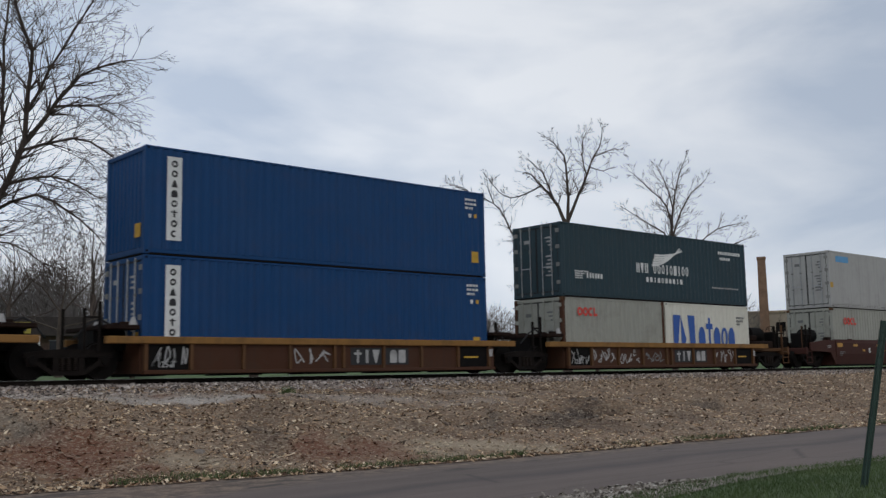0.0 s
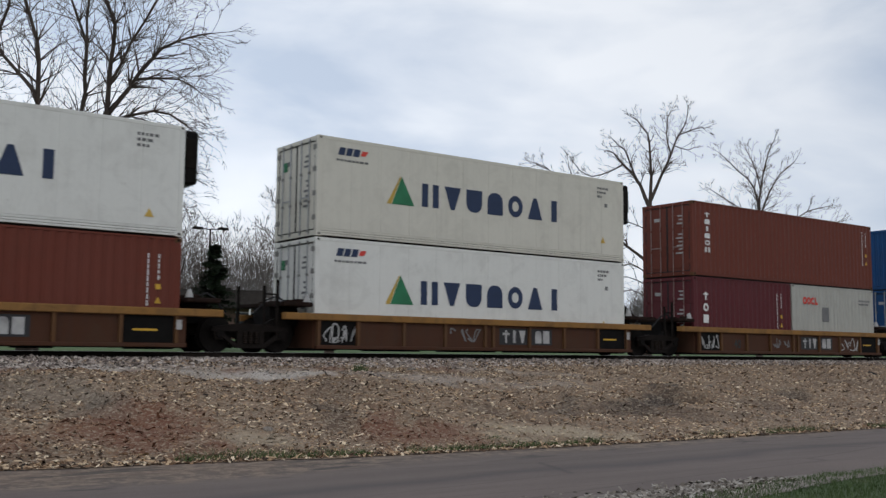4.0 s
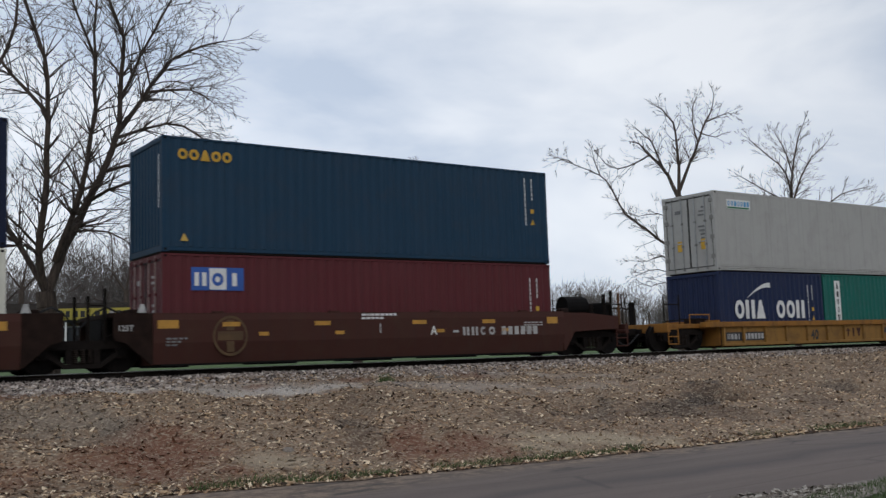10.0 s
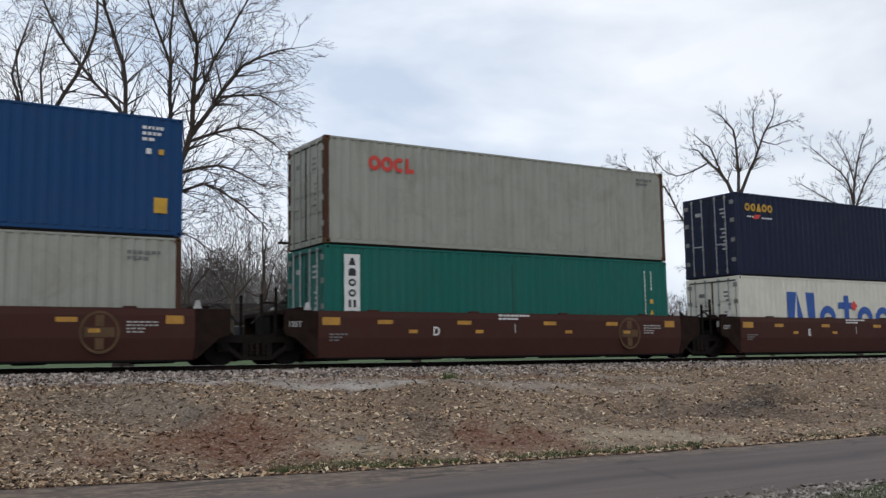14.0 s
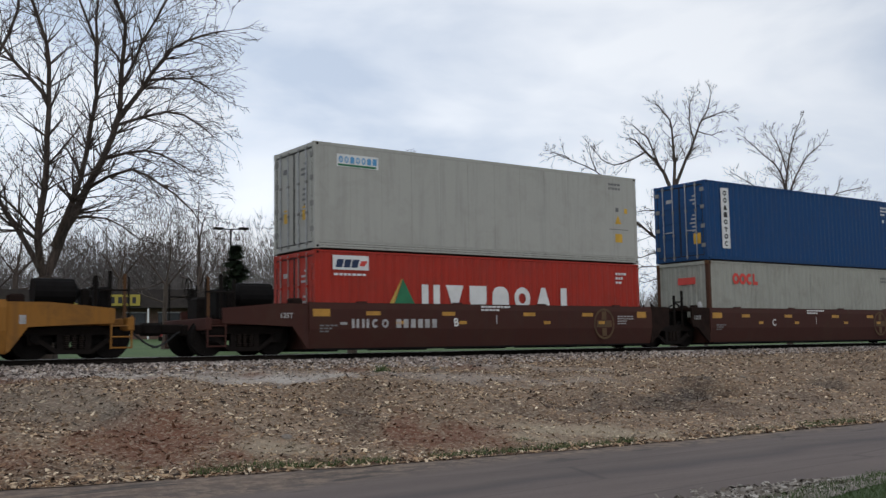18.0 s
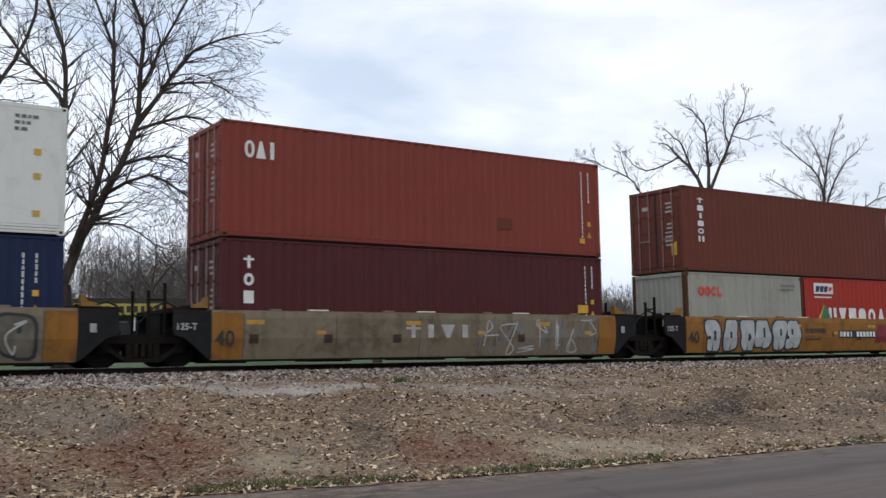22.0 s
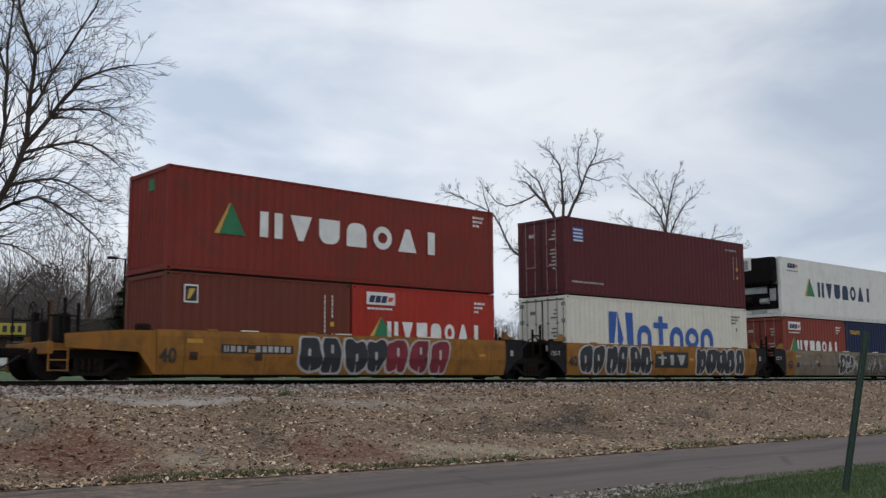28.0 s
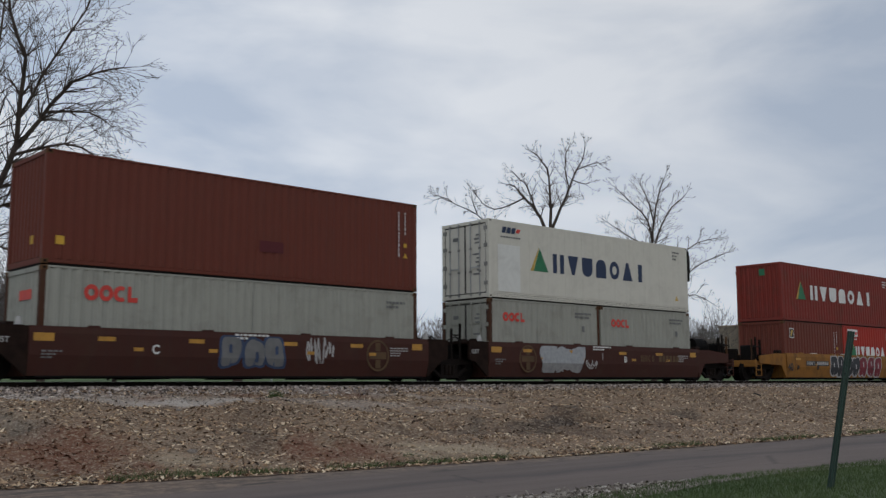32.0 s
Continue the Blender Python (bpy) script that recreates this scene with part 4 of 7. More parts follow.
def cold_machine(root, H, m):
    """The cooling machine that fills a reefer's end, with a clip-on generator above."""
    W = 1.219
    part("end_panel", box(0.06, 0.1, -W + 0.15, W - 0.15, 0.15, H - 0.12), m, root)
    # flat black panel: the shade of the open bay is in its colour
    u = part("machine_bay", box(0.02, 0.062, -W + 0.2, W - 0.2, 0.35, 1.45), M_BLACK, root, "black panel in place of the open machine bay")
    part("compressor", bar((-0.03, 0.25, 0.75), (-0.03, 0.75, 0.75), 0.19, 12), M_IRON, u)
    part("motor", bar((-0.02, -0.15, 0.7), (-0.02, -0.6, 0.7), 0.13, 12), M_STEEL, u)
    part("control_box", box(-0.03, 0.02, -0.95, -0.62, 0.7, 1.25, bevel=0.02), M_STEEL, u)
    part("coil", box(-0.02, 0.02, -0.5, 0.9, 1.05, 1.36, bevel=0.01), M_STEEL, u)
    part("fresh_air_flap", box(0.0, 0.04, -0.4, 0.4, 0.17, 0.3), M_STEEL, u)
    g = part("generator", box(-0.42, 0.0, -1.05, 1.05, 1.48, H - 0.02, bevel=0.06), M_BLACK, root, "black clip-on generator set")
    part("hood", box(-0.47, -0.12, 0.05, 1.07, 2.05, H + 0.03, bevel=0.05), BOX_PAINT["white"], g, "white louvred hood")
    for k in range(5):
        part("louvre", box(-0.49, -0.468, 0.2, 0.92, 2.14 + 0.08 * k, 2.18 + 0.08 * k), M_GREYMARK, g)
    part("fuel_tank", bar((-0.25, -0.8, 1.55), (-0.25, 0.85, 1.55), 0.16, 12), M_BLACK, g)


def wing_mark(c, x, z, s, mat):
    """A spread wing of five curved feathers."""
    for k in range(5):
        pts = []
        for j in range(6):
            t = j / 5
            pts.append((x + s * (2.0 * t + 0.05 * k), z + s * (0.1 * k + (0.75 - 0.13 * k) * t * t)))
        low = [(px + 0.02, pz - s * (0.09 * (1 - t * 0.8))) for (px, pz), t in zip(pts, [0, 0.2, 0.4, 0.6, 0.8, 1.0])]
        bm = bmesh.new()
        for a, b, cc, d in zip(pts[:-1], pts[1:], low[1:], low[:-1]):
            slab(bm, [a, b, cc, d], -1.224 - 0.0005 * k, -1.219)
        part("logo_shape", bm, mat, c)


def delta_word(c, x, z, h, w0, w1, mat, zz=0.0):
    """A two-tone triangle followed by a row of seven shapes."""
    mark(c, [[(x, z), (x + 0.16, z), (x + 0.50, z + h * 1.02), (x + 0.47, z + h * 1.02)]], 0, 0, 0, 0, M_GOLDMARK)
    mark(c, [[(x + 0.18, z), (x + 0.98, z), (x + 0.52, z + h * 1.02)]], 0, 0, 0, 0, M_GREENMARK)
    word(c, "pvunoai", w0, w1, z + zz, h * 0.85, mat, gap=0.26)


def small_flag(c, x, z, mat=None, plate=False):
    """A short dark word with a red flash, and a line of bars under it."""
    if plate:
        mark(c, "r", x - 0.08, z - 0.06, 1.12, 0.36, M_WHITE, -1.219, "plate", "white plate")
    y = -1.226 if plate else -1.219
    for k in range(3):
        mark(c, [[(x + 0.24 * k, z), (x + 0.24 * k + 0.2, z), (x + 0.24 * k + 0.26, z + 0.2), (x + 0.24 * k + 0.06, z + 0.2)]], 0, 0, 0, 0, M_NAVYMARK, y)
    mark(c, [[(x + 0.74, z + 0.04), (x + 0.9, z + 0.04), (x + 1.0, z + 0.17), (x + 0.8, z + 0.17)]], 0, 0, 0, 0, M_REDMARK, y)
    rows_of_bars(c, x - 0.05, z - (0.2 if plate else 0.16), 1.0, 1, mat or M_GREYMARK, hh=0.055)


def rosette(c, x, z, s, y=-1.219):
    """A row of round red shapes with an emblem among them."""
    mark(c, "o", x, z, s, s, M_REDMARK, y)
    mark(c, "o", x + s * 1.02, z, s, s, M_REDMARK, y)
    mark(c, "c", x + s * 2.04, z, s, s, M_REDMARK, y)
    mark(c, [[(x + s * 3.06, z), (x + s * 3.75, z), (x + s * 3.75, z + s * 0.3), (x + s * 3.3, z + s * 0.3), (x + s * 3.3, z + s), (x + s * 3.06, z + s)]], 0, 0, 0, 0, M_REDMARK, y)


def strip_mark(c, H, z0=0.35, n="ooanotoc", x=0.62, w=0.42):
    mark(c, "r", x, z0, w, H - 0.22 - z0, M_WHITE, -1.219, "name_strip", "white name strip with dark shapes")
    column(c, n, x + 0.12, w - 0.24, H - 0.27, z0 + 0.04, M_BLACKMARK, -1.225)


def big_word(c, z, mat, x0=2.45, x1=9.65, h=1.25):
    """Large round letters reduced to plain shapes."""
    mark(c, [[(x0, z), (x0 + 0.28, z), (x0 + 0.5, z + h), (x0 + 0.02, z + h)], [(x0 + 0.52, z + h), (x0 + 0.86, z + h * 0.25), (x0 + 0.74, z), (x0 + 0.52, z)], [(x0 + 1.0, z + h), (x0 + 1.48, z + h), (x0 + 1.5, z), (x0 + 1.16, z)]], 0, 0, 0, 0, mat)
    p = (x1 - x0 - 1.75) / 5
    for k, ch in enumerate("ntnon"):
        hh = h * (0.66 if ch != "t" else 0.95)
        xx = x0 + 1.75 + k * p
        if ch == "n":
            mark(c, ring_quads(xx + p * 0.42, z + hh * 0.5, p * 0.42, hh * 0.5, 0.24, 0, 180, 10) + [[(xx, z), (xx + 0.24, z), (xx + 0.24, z + hh * 0.5), (xx, z + hh * 0.5)], [(xx + p * 0.84 - 0.24, z), (xx + p * 0.84, z), (xx + p * 0.84, z + hh * 0.5), (xx + p * 0.84 - 0.24, z + hh * 0.5)]], 0, 0, 0, 0, mat)
        else:
            mark(c, ch, xx, z, p * 0.86, hh, mat)


# ---- well cars ----
WHEELS = []
WHEEL_R = 0.42 * TALL


def wheelset_mesh():
    bm = bmesh.new()
    tube(bm, (0, -0.95, 0), (0, 0.95, 0), 0.075, 8)
    for s in (-1, 1):
        tube(bm, (0, s * 0.69, 0), (0, s * 0.83, 0), 0.42, 24)
        tube(bm, (0, s * 0.66, 0), (0, s * 0.69, 0), 0.455, 24)
        tube(bm, (0, s * 0.83, 0), (0, s * 0.845, 0), 0.34, 20)
        tube(bm, (0, s * 0.845, 0), (0, s * 0.90, 0), 0.13, 10)
        block(bm, 0.16, 0.26, min(s * 0.84, s * 0.852), max(s * 0.84, s * 0.852), -0.04, 0.04)
    return bm


TRUCK_PARTS = {}


def truck(car, x):
    """A three-piece bogie under a car, with two wheelsets that turn."""
    if not TRUCK_PARTS:
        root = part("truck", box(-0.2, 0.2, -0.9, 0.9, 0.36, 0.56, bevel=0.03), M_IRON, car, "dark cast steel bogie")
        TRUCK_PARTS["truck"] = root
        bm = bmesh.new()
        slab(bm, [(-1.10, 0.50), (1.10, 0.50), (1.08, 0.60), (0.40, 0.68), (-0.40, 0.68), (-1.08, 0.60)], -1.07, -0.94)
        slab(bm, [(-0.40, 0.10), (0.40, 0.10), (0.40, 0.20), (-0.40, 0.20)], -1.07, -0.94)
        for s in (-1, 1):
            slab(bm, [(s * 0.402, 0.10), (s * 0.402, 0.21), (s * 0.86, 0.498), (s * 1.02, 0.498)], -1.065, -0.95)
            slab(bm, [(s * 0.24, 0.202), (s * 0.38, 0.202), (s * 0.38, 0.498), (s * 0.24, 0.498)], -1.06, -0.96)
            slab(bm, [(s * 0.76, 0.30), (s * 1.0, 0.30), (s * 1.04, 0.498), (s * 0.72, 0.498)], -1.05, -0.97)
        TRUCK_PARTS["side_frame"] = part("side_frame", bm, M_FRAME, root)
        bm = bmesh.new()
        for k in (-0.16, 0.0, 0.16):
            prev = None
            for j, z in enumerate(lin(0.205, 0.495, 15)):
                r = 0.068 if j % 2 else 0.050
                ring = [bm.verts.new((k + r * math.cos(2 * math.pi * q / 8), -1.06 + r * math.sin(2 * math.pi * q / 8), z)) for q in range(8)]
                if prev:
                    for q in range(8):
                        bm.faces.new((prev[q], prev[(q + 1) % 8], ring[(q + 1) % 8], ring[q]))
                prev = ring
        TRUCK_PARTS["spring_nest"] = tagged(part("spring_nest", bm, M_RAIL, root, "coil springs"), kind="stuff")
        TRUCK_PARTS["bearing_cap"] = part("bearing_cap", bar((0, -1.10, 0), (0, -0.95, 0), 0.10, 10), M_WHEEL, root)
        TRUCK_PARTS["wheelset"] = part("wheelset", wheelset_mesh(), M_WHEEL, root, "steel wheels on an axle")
        root.location = (x, 0, 0)
        first = True
    else:
        root = again(TRUCK_PARTS["truck"], car, pose(x, 0, 0))
        first = False
    flip = Matrix.Diagonal((1, -1, 1, 1))
    for nm in ("side_frame", "spring_nest"):
        if not first:
            again(TRUCK_PARTS[nm], root, Matrix.Identity(4))
        again(TRUCK_PARTS[nm], root, flip)
    for k, ax in enumerate((-0.88, 0.88)):
        if first and k == 0:
            w, cap = TRUCK_PARTS["wheelset"], TRUCK_PARTS["bearing_cap"]
            w.location, cap.location = (ax, 0, WHEEL_R), (ax, 0, WHEEL_R + 0.02)
        else:
            w = again(TRUCK_PARTS["wheelset"], root, pose(ax, 0, WHEEL_R))
            cap = again(TRUCK_PARTS["bearing_cap"], root, pose(ax, 0, WHEEL_R + 0.02))
        again(TRUCK_PARTS["bearing_cap"], root, Matrix.Translation((ax, 0, WHEEL_R + 0.02)) @ flip)
        WHEELS.append((w, ax, car.location.x + x + ax))
    return root


def letter(parent, text, x, z, size, mat, y, name="lettering"):
    """Words and numbers that can be read, in the built-in font, as flat mesh."""
    cu = bpy.data.curves.new(name, "FONT")
    cu.body, cu.size, cu.extrude, cu.space_character = text, size, 0.003, 1.05
    cu.offset = size * 0.022
    ob = bpy.data.objects.new(name, cu)
    me = bpy.data.meshes.new_from_object(ob)
    bpy.data.objects.remove(ob)
    me.transform(Matrix.Diagonal((1, TALL, 1, 1)))
    me.name = name
    me.materials.clear()
    me.materials.append(mat)
    o = new(name, me)
    o.parent = parent
    o.matrix_basis = pose(x, y - 0.004, z * TALL, 90, 0, 0)
    return o


def well_floor(car, m, x0=-0.1, x1=12.3):
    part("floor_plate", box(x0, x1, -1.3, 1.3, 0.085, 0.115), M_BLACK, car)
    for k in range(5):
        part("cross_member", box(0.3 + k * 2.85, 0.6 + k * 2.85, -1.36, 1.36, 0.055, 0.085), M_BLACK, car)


def joint_gear(car, m, x, mirror=1, posts=True, guide=None):
    """Fittings over an articulated joint: deck, hoses, posts and brackets."""
    deck = part("end_deck", box(*sorted((x + mirror * 0.03, x + mirror * 0.92)), -1.34, 1.34, 1.14, 1.25, bevel=0.02), M_DARKBROWN, car)
    # dark block added to fill the joint, its shade put into the colour
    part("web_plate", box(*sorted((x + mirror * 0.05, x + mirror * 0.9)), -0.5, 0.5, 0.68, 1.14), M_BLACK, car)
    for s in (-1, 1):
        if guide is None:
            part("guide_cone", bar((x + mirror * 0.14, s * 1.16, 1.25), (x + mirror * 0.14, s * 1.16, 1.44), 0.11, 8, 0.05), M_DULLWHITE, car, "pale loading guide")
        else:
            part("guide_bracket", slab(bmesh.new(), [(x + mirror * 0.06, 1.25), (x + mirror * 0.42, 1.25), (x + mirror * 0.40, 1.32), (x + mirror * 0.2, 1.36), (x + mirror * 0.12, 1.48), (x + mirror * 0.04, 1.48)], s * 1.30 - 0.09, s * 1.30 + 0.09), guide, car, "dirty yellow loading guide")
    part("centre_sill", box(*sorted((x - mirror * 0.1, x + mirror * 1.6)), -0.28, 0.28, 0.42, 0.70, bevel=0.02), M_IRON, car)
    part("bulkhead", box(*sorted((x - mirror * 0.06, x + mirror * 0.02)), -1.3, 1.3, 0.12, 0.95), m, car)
    for y in (-1.05, -0.5, 0.5, 1.05):
        part("bracket", box(*sorted((x + mirror * 0.12, x + mirror * 0.44)), y - 0.10, y + 0.10, 1.25, 1.33, bevel=0.02), M_DARKBROWN, car)
    part("air_hose", hose([(x + mirror * 0.5, -0.62, 1.27), (x + mirror * 0.8, -0.66, 1.4), (x + mirror * 1.05, -0.6, 1.3), (x + mirror * 1.4, -0.5, 0.95)], 0.025), M_RUBBER, car, "black air hose")
    if posts:
        for dx, y, h in ((0.98, -1.08, 1.78), (1.35, -1.05, 1.62), (1.1, 1.05, 1.72)):
            part("post", box(x + mirror * dx - 0.035, x + mirror * dx + 0.035, y - 0.035, y + 0.035, 0.62, h, bevel=0.006), M_IRON, car)
        part("post_bar", bar((x + mirror * 0.98, -1.08, 1.42), (x + mirror * 1.35, -1.05, 1.42), 0.022, 6), M_IRON, car)


def coupler_end(car, m, x, mirror, reach, ladder_m=None, tank=True, low=False):
    """The platform end of a car: deck, steps, rails, brake wheel and coupler."""
    X = lambda a, b: sorted((x + mirror * a, x + mirror * b))
    part("end_deck", box(*X(0.0, 2.75), -1.15, 1.15, 0.70, 0.84, bevel=0.02), m, car)
    part("centre_sill", box(*X(-0.1, 2.9), -0.3, 0.3, 0.48, 0.72, bevel=0.02), M_IRON, car)
    part("end_beam", box(*X(2.62, 2.78), -1.45, 1.45, 0.58, 0.86, bevel=0.02), m, car)
    part("bulkhead", box(*X(-0.06, 0.02), -1.3, 1.3, 0.12, 0.95), m, car)
    for s in (-1, 1):
        lad = part("ladder", bar((x + mirror * 2.72, s * 1.42, 0.2), (x + mirror * 2.72, s * 1.42, 0.9), 0.022, 6), ladder_m or m, car)
        part("stile", bar((x + mirror * 2.25, s * 1.42, 0.2), (x + mirror * 2.25, s * 1.42, 0.9), 0.022, 6), ladder_m or m, lad)
        for z in (0.22, 0.45, 0.68):
            part("rung", bar((x + mirror * 2.25, s * 1.42, z), (x + mirror * 2.72, s * 1.42, z), 0.018, 6), ladder_m or m, lad)
        rail = part("handrail", bar((x + mirror * 2.7, s * 1.25, 0.84), (x + mirror * 2.7, s * 1.25, 1.75), 0.024, 6), M_IRON, car)
        part("rail_post", bar((x + mirror * 1.95, s * 1.25, 0.84), (x + mirror * 1.95, s * 1.25, 1.75), 0.024, 6), M_IRON, rail)
        part("rail_bar", bar((x + mirror * 1.95, s * 1.25, 1.45), (x + mirror * 2.7, s * 1.25, 1.45), 0.02, 6), M_IRON, rail)
    c = part("coupler", box(*X(2.8, reach - 0.12), -0.12, 0.12, 0.52, 0.74, bevel=0.03), M_IRON, car, "cast steel knuckle coupler")
    part("knuckle", box(*X(reach - 0.34, reach - 0.01), -0.19, 0.16, 0.48, 0.78, bevel=0.06), M_IRON, c)
    part("air_hose", hose([(x + mirror * (reach - 0.7), -0.35, 0.56)] + [(x + mirror * (reach - 0.6 + 0.6 * k / 6), -0.38, 0.52 - 0.30 * math.sin(math.pi * 0.5 * k / 6)) for k in range(7)], 0.024), M_RUBBER, car, "hanging black air hose")
    wheel = bmesh.new()
    for k in range(18):
        a, b = 2 * math.pi * k / 18, 2 * math.pi * (k + 1) / 18
        tube(wheel, (x + mirror * 2.45, 0.55 + 0.26 * math.cos(a), 1.6 + 0.26 * math.sin(a)), (x + mirror * 2.45, 0.55 + 0.26 * math.cos(b), 1.6 + 0.26 * math.sin(b)), 0.014, 5)
    for k in range(3):
        a = math.pi * k / 3
        tube(wheel, (x + mirror * 2.45, 0.55 + 0.26 * math.cos(a), 1.6 + 0.26 * math.sin(a)), (x + mirror * 2.45, 0.55 - 0.26 * math.cos(a), 1.6 - 0.26 * math.sin(a)), 0.01, 5)
    part("brake_wheel", wheel, M_IRON, car)

    part("brake_stand", box(*X(2.3, 2.42), 0.42, 0.68, 0.84, 1.6, bevel=0.02), M_IRON, car)
    if low:
        part("grab_rail", hose([(x + mirror * 0.5, -1.3, 0.84), (x + mirror * 0.5, -1.3, 1.12), (x + mirror * 1.5, -1.3, 1.12), (x + mirror * 1.5, -1.3, 0.84)], 0.022), m, car, "bent yellow grab rail")
        part("pipe", hose([(x + mirror * 0.1, -0.9, 0.98), (x + mirror * 1.2, -0.92, 1.0), (x + mirror * 2.4, -0.9, 0.92)], 0.022), M_IRON, car)
        part("tool_box", box(*X(0.2, 0.7), -0.9, -0.3, 0.84, 1.02, bevel=0.03), M_DARKBROWN, car)
        return
    part("equipment_deck", box(*X(0.03, 1.85), -1.2, 1.2, 0.84, 1.12, bevel=0.03), M_DARKBROWN, car)
    part("end_cabinet", box(*X(2.08, 2.36), -1.12, -0.4, 0.84, 1.52, bevel=0.05), M_BLACK, car, "black brake equipment at the car end")
    part("end_cabinet", box(*X(2.1, 2.5), -0.2, 0.35, 0.84, 1.38, bevel=0.05), M_IRON, car)
    for k, (dx, h) in enumerate(((1.94, 1.75), (2.28, 1.86), (2.62, 1.8))):
        part("stanchion", box(*X(dx - 0.035, dx + 0.035), -1.22, -1.15, 0.84, h, bevel=0.006), CAR_PAINT["ribrust"] if k == 2 else M_IRON, car)
    part("guide_block", box(*X(0.06, 0.4), -1.28, -1.0, 1.12, 1.34, bevel=0.04), M_DARKBROWN, car)
    if tank:
        part("air_reservoir", bar((x + mirror * 0.7, -0.6, 1.42), (x + mirror * 1.6, -0.6, 1.42), 0.29, 16), M_BLACK, car, "black air reservoir")
        part("reservoir_cap", bar((x + mirror * 1.6, -0.6, 1.42), (x + mirror * 1.72, -0.6, 1.42), 0.26, 16, 0.12), M_BLACK, car)
        part("valve", box(*X(1.76, 1.96), -0.75, -0.4, 1.0, 1.5, bevel=0.04), M_IRON, car)
    part("pipe", hose([(x + mirror * 0.1, -0.9, 0.98), (x + mirror * 1.2, -0.92, 1.0), (x + mirror * 2.4, -0.9, 0.92)], 0.022), M_IRON, car)


def ribbed_car(x, web_m, chord_m, ribs, top, left, right, label, dark_ends=True, span=(-0.05, 12.3), rib_m=None):
    """A well car whose sides are webs with upright ribs under a wide top chord."""
    car = tagged(new("well_car"), label, "well car", "well cars of the train")
    moving(car, x, TRACK_Y, RAIL_Z)
    well_floor(car, web_m)
    a, b = span
    for s in (-1, 1):
        Y = lambda p, q: sorted((s * p, s * q))
        web = part("side_web", box(a, b, *Y(1.36, 1.39), 0.12, top - 0.16), web_m, car)
        part("top_chord", box(a - 0.95, b + 0.95, *Y(1.24, 1.50), top - 0.17, top, bevel=0.015), chord_m, car, "worn ochre top chord")
        part("bottom_chord", box(a, b, *Y(1.33, 1.48), 0.10, 0.19, bevel=0.012), web_m, car)
        for r in ribs:
            part("rib", box(r - 0.045, r + 0.045, *Y(1.388, 1.475), 0.19, top - 0.17), rib_m or web_m, car)
        if dark_ends and s < 0:
            part("end_panel", box(ribs[-2] + 0.06, ribs[-1] - 0.06, *Y(1.39, 1.396), 0.2, top - 0.18), M_BLACK, car, "black painted end panel")
            part("end_panel", box(ribs[0] + 0.06, ribs[1] - 0.06, *Y(1.39, 1.396), 0.2, top - 0.18), M_BLACK, car, "black painted end panel")
            mark(car, "r", ribs[-1] - 0.02, top - 0.48, 0.14, 0.22, M_DULLWHITE, -1.476, "reflector")
            mark(car, "r", ribs[-2] + 0.3, top - 0.52, 0.62, 0.05, M_YELLOWMARK, -1.398, "stripe")
    ends(car, web_m, left, right, span, rib_m or chord_m, left == right == "end")
    return car


def smooth_car(x, m, top, left, right, label, black=False, span=(-0.3, 12.45)):
    """A well car with smooth bulged sides, cut away over the bogies."""
    car = tagged(new("well_car"), label, "well car", "well cars of the train")
    moving(car, x, TRACK_Y, RAIL_Z)
    well_floor(car, m, span[0], span[1])
    a, b = span
    lo = 0.13
    for s in (-1, 1):
        bm = bmesh.new()
        prof = [(1.375, lo), (1.49, 0.59), (1.49, top - 0.14), (1.45, top)]
        prev = None
        for x0 in (a, (a + b) * 0.25, (a + b) * 0.5, (a + b) * 0.75, b):
            vs = [bm.verts.new((x0, s * y, z)) for y, z in prof] + [bm.verts.new((x0, s * (y - 0.05), z)) for y, z in prof[::-1]]
            if prev:
                for q in range(8):
                    bm.faces.new((prev[q], vs[q], vs[(q + 1) % 8], prev[(q + 1) % 8]))
            else:
                bm.faces.new(vs)
            prev = vs
        bm.faces.new(prev[::-1])
        bmesh.ops.recalc_face_normals(bm, faces=bm.faces[:])
        part("side_wall", bm, m, car)
        part("top_flange", box(a, b, *sorted((s * 1.28, s * 1.452)), top - 0.004, top + 0.018, bevel=0.006), m, car)
        part("bottom_flange", box(a + 0.2, b - 0.2, *sorted((s * 1.30, s * 1.425)), 0.095, lo + 0.004), M_BLACK, car)
        em = M_DARKGREY if black else m
        y0, y1 = sorted((s * 1.36, s * 1.44))
        for side, e, mir in ((left, a, -1), (right, b, 1)):
            if side == "end":
                pts = [(e, lo + 0.02), (e + mir * 0.06, lo + 0.02), (e + mir * 0.46, 0.66), (e + mir * 2.35, 0.74), (e + mir * 2.35, top - 0.14), (e + mir * 0.9, top - 0.02), (e, top - 0.02)]
                part("end_plate", slab(bmesh.new(), pts, y0, y1), m, car)
            else:
                pts = [(e, lo + 0.02), (e + mir * 0.06, lo + 0.02), (e + mir * 0.62, 0.60), (e + mir * 0.86, 0.66), (e + mir * 0.90, 0.75), (e + mir * 0.90, top + 0.01), (e, top + 0.01)]
                part("end_plate", slab(bmesh.new(), pts, y0, y1), M_DARKBROWN if not black else em, car)
    for k in range(4):
        part("load_guide", box(1.2 + k * 3.2, 1.5 + k * 3.2, -1.40, -1.28, top + 0.015, top + 0.06, bevel=0.01), m, car)
    ends(car, M_BLACK if black else m, left, right, span, m, False, CAR_PAINT["ochre_car"] if black else None)
    return car


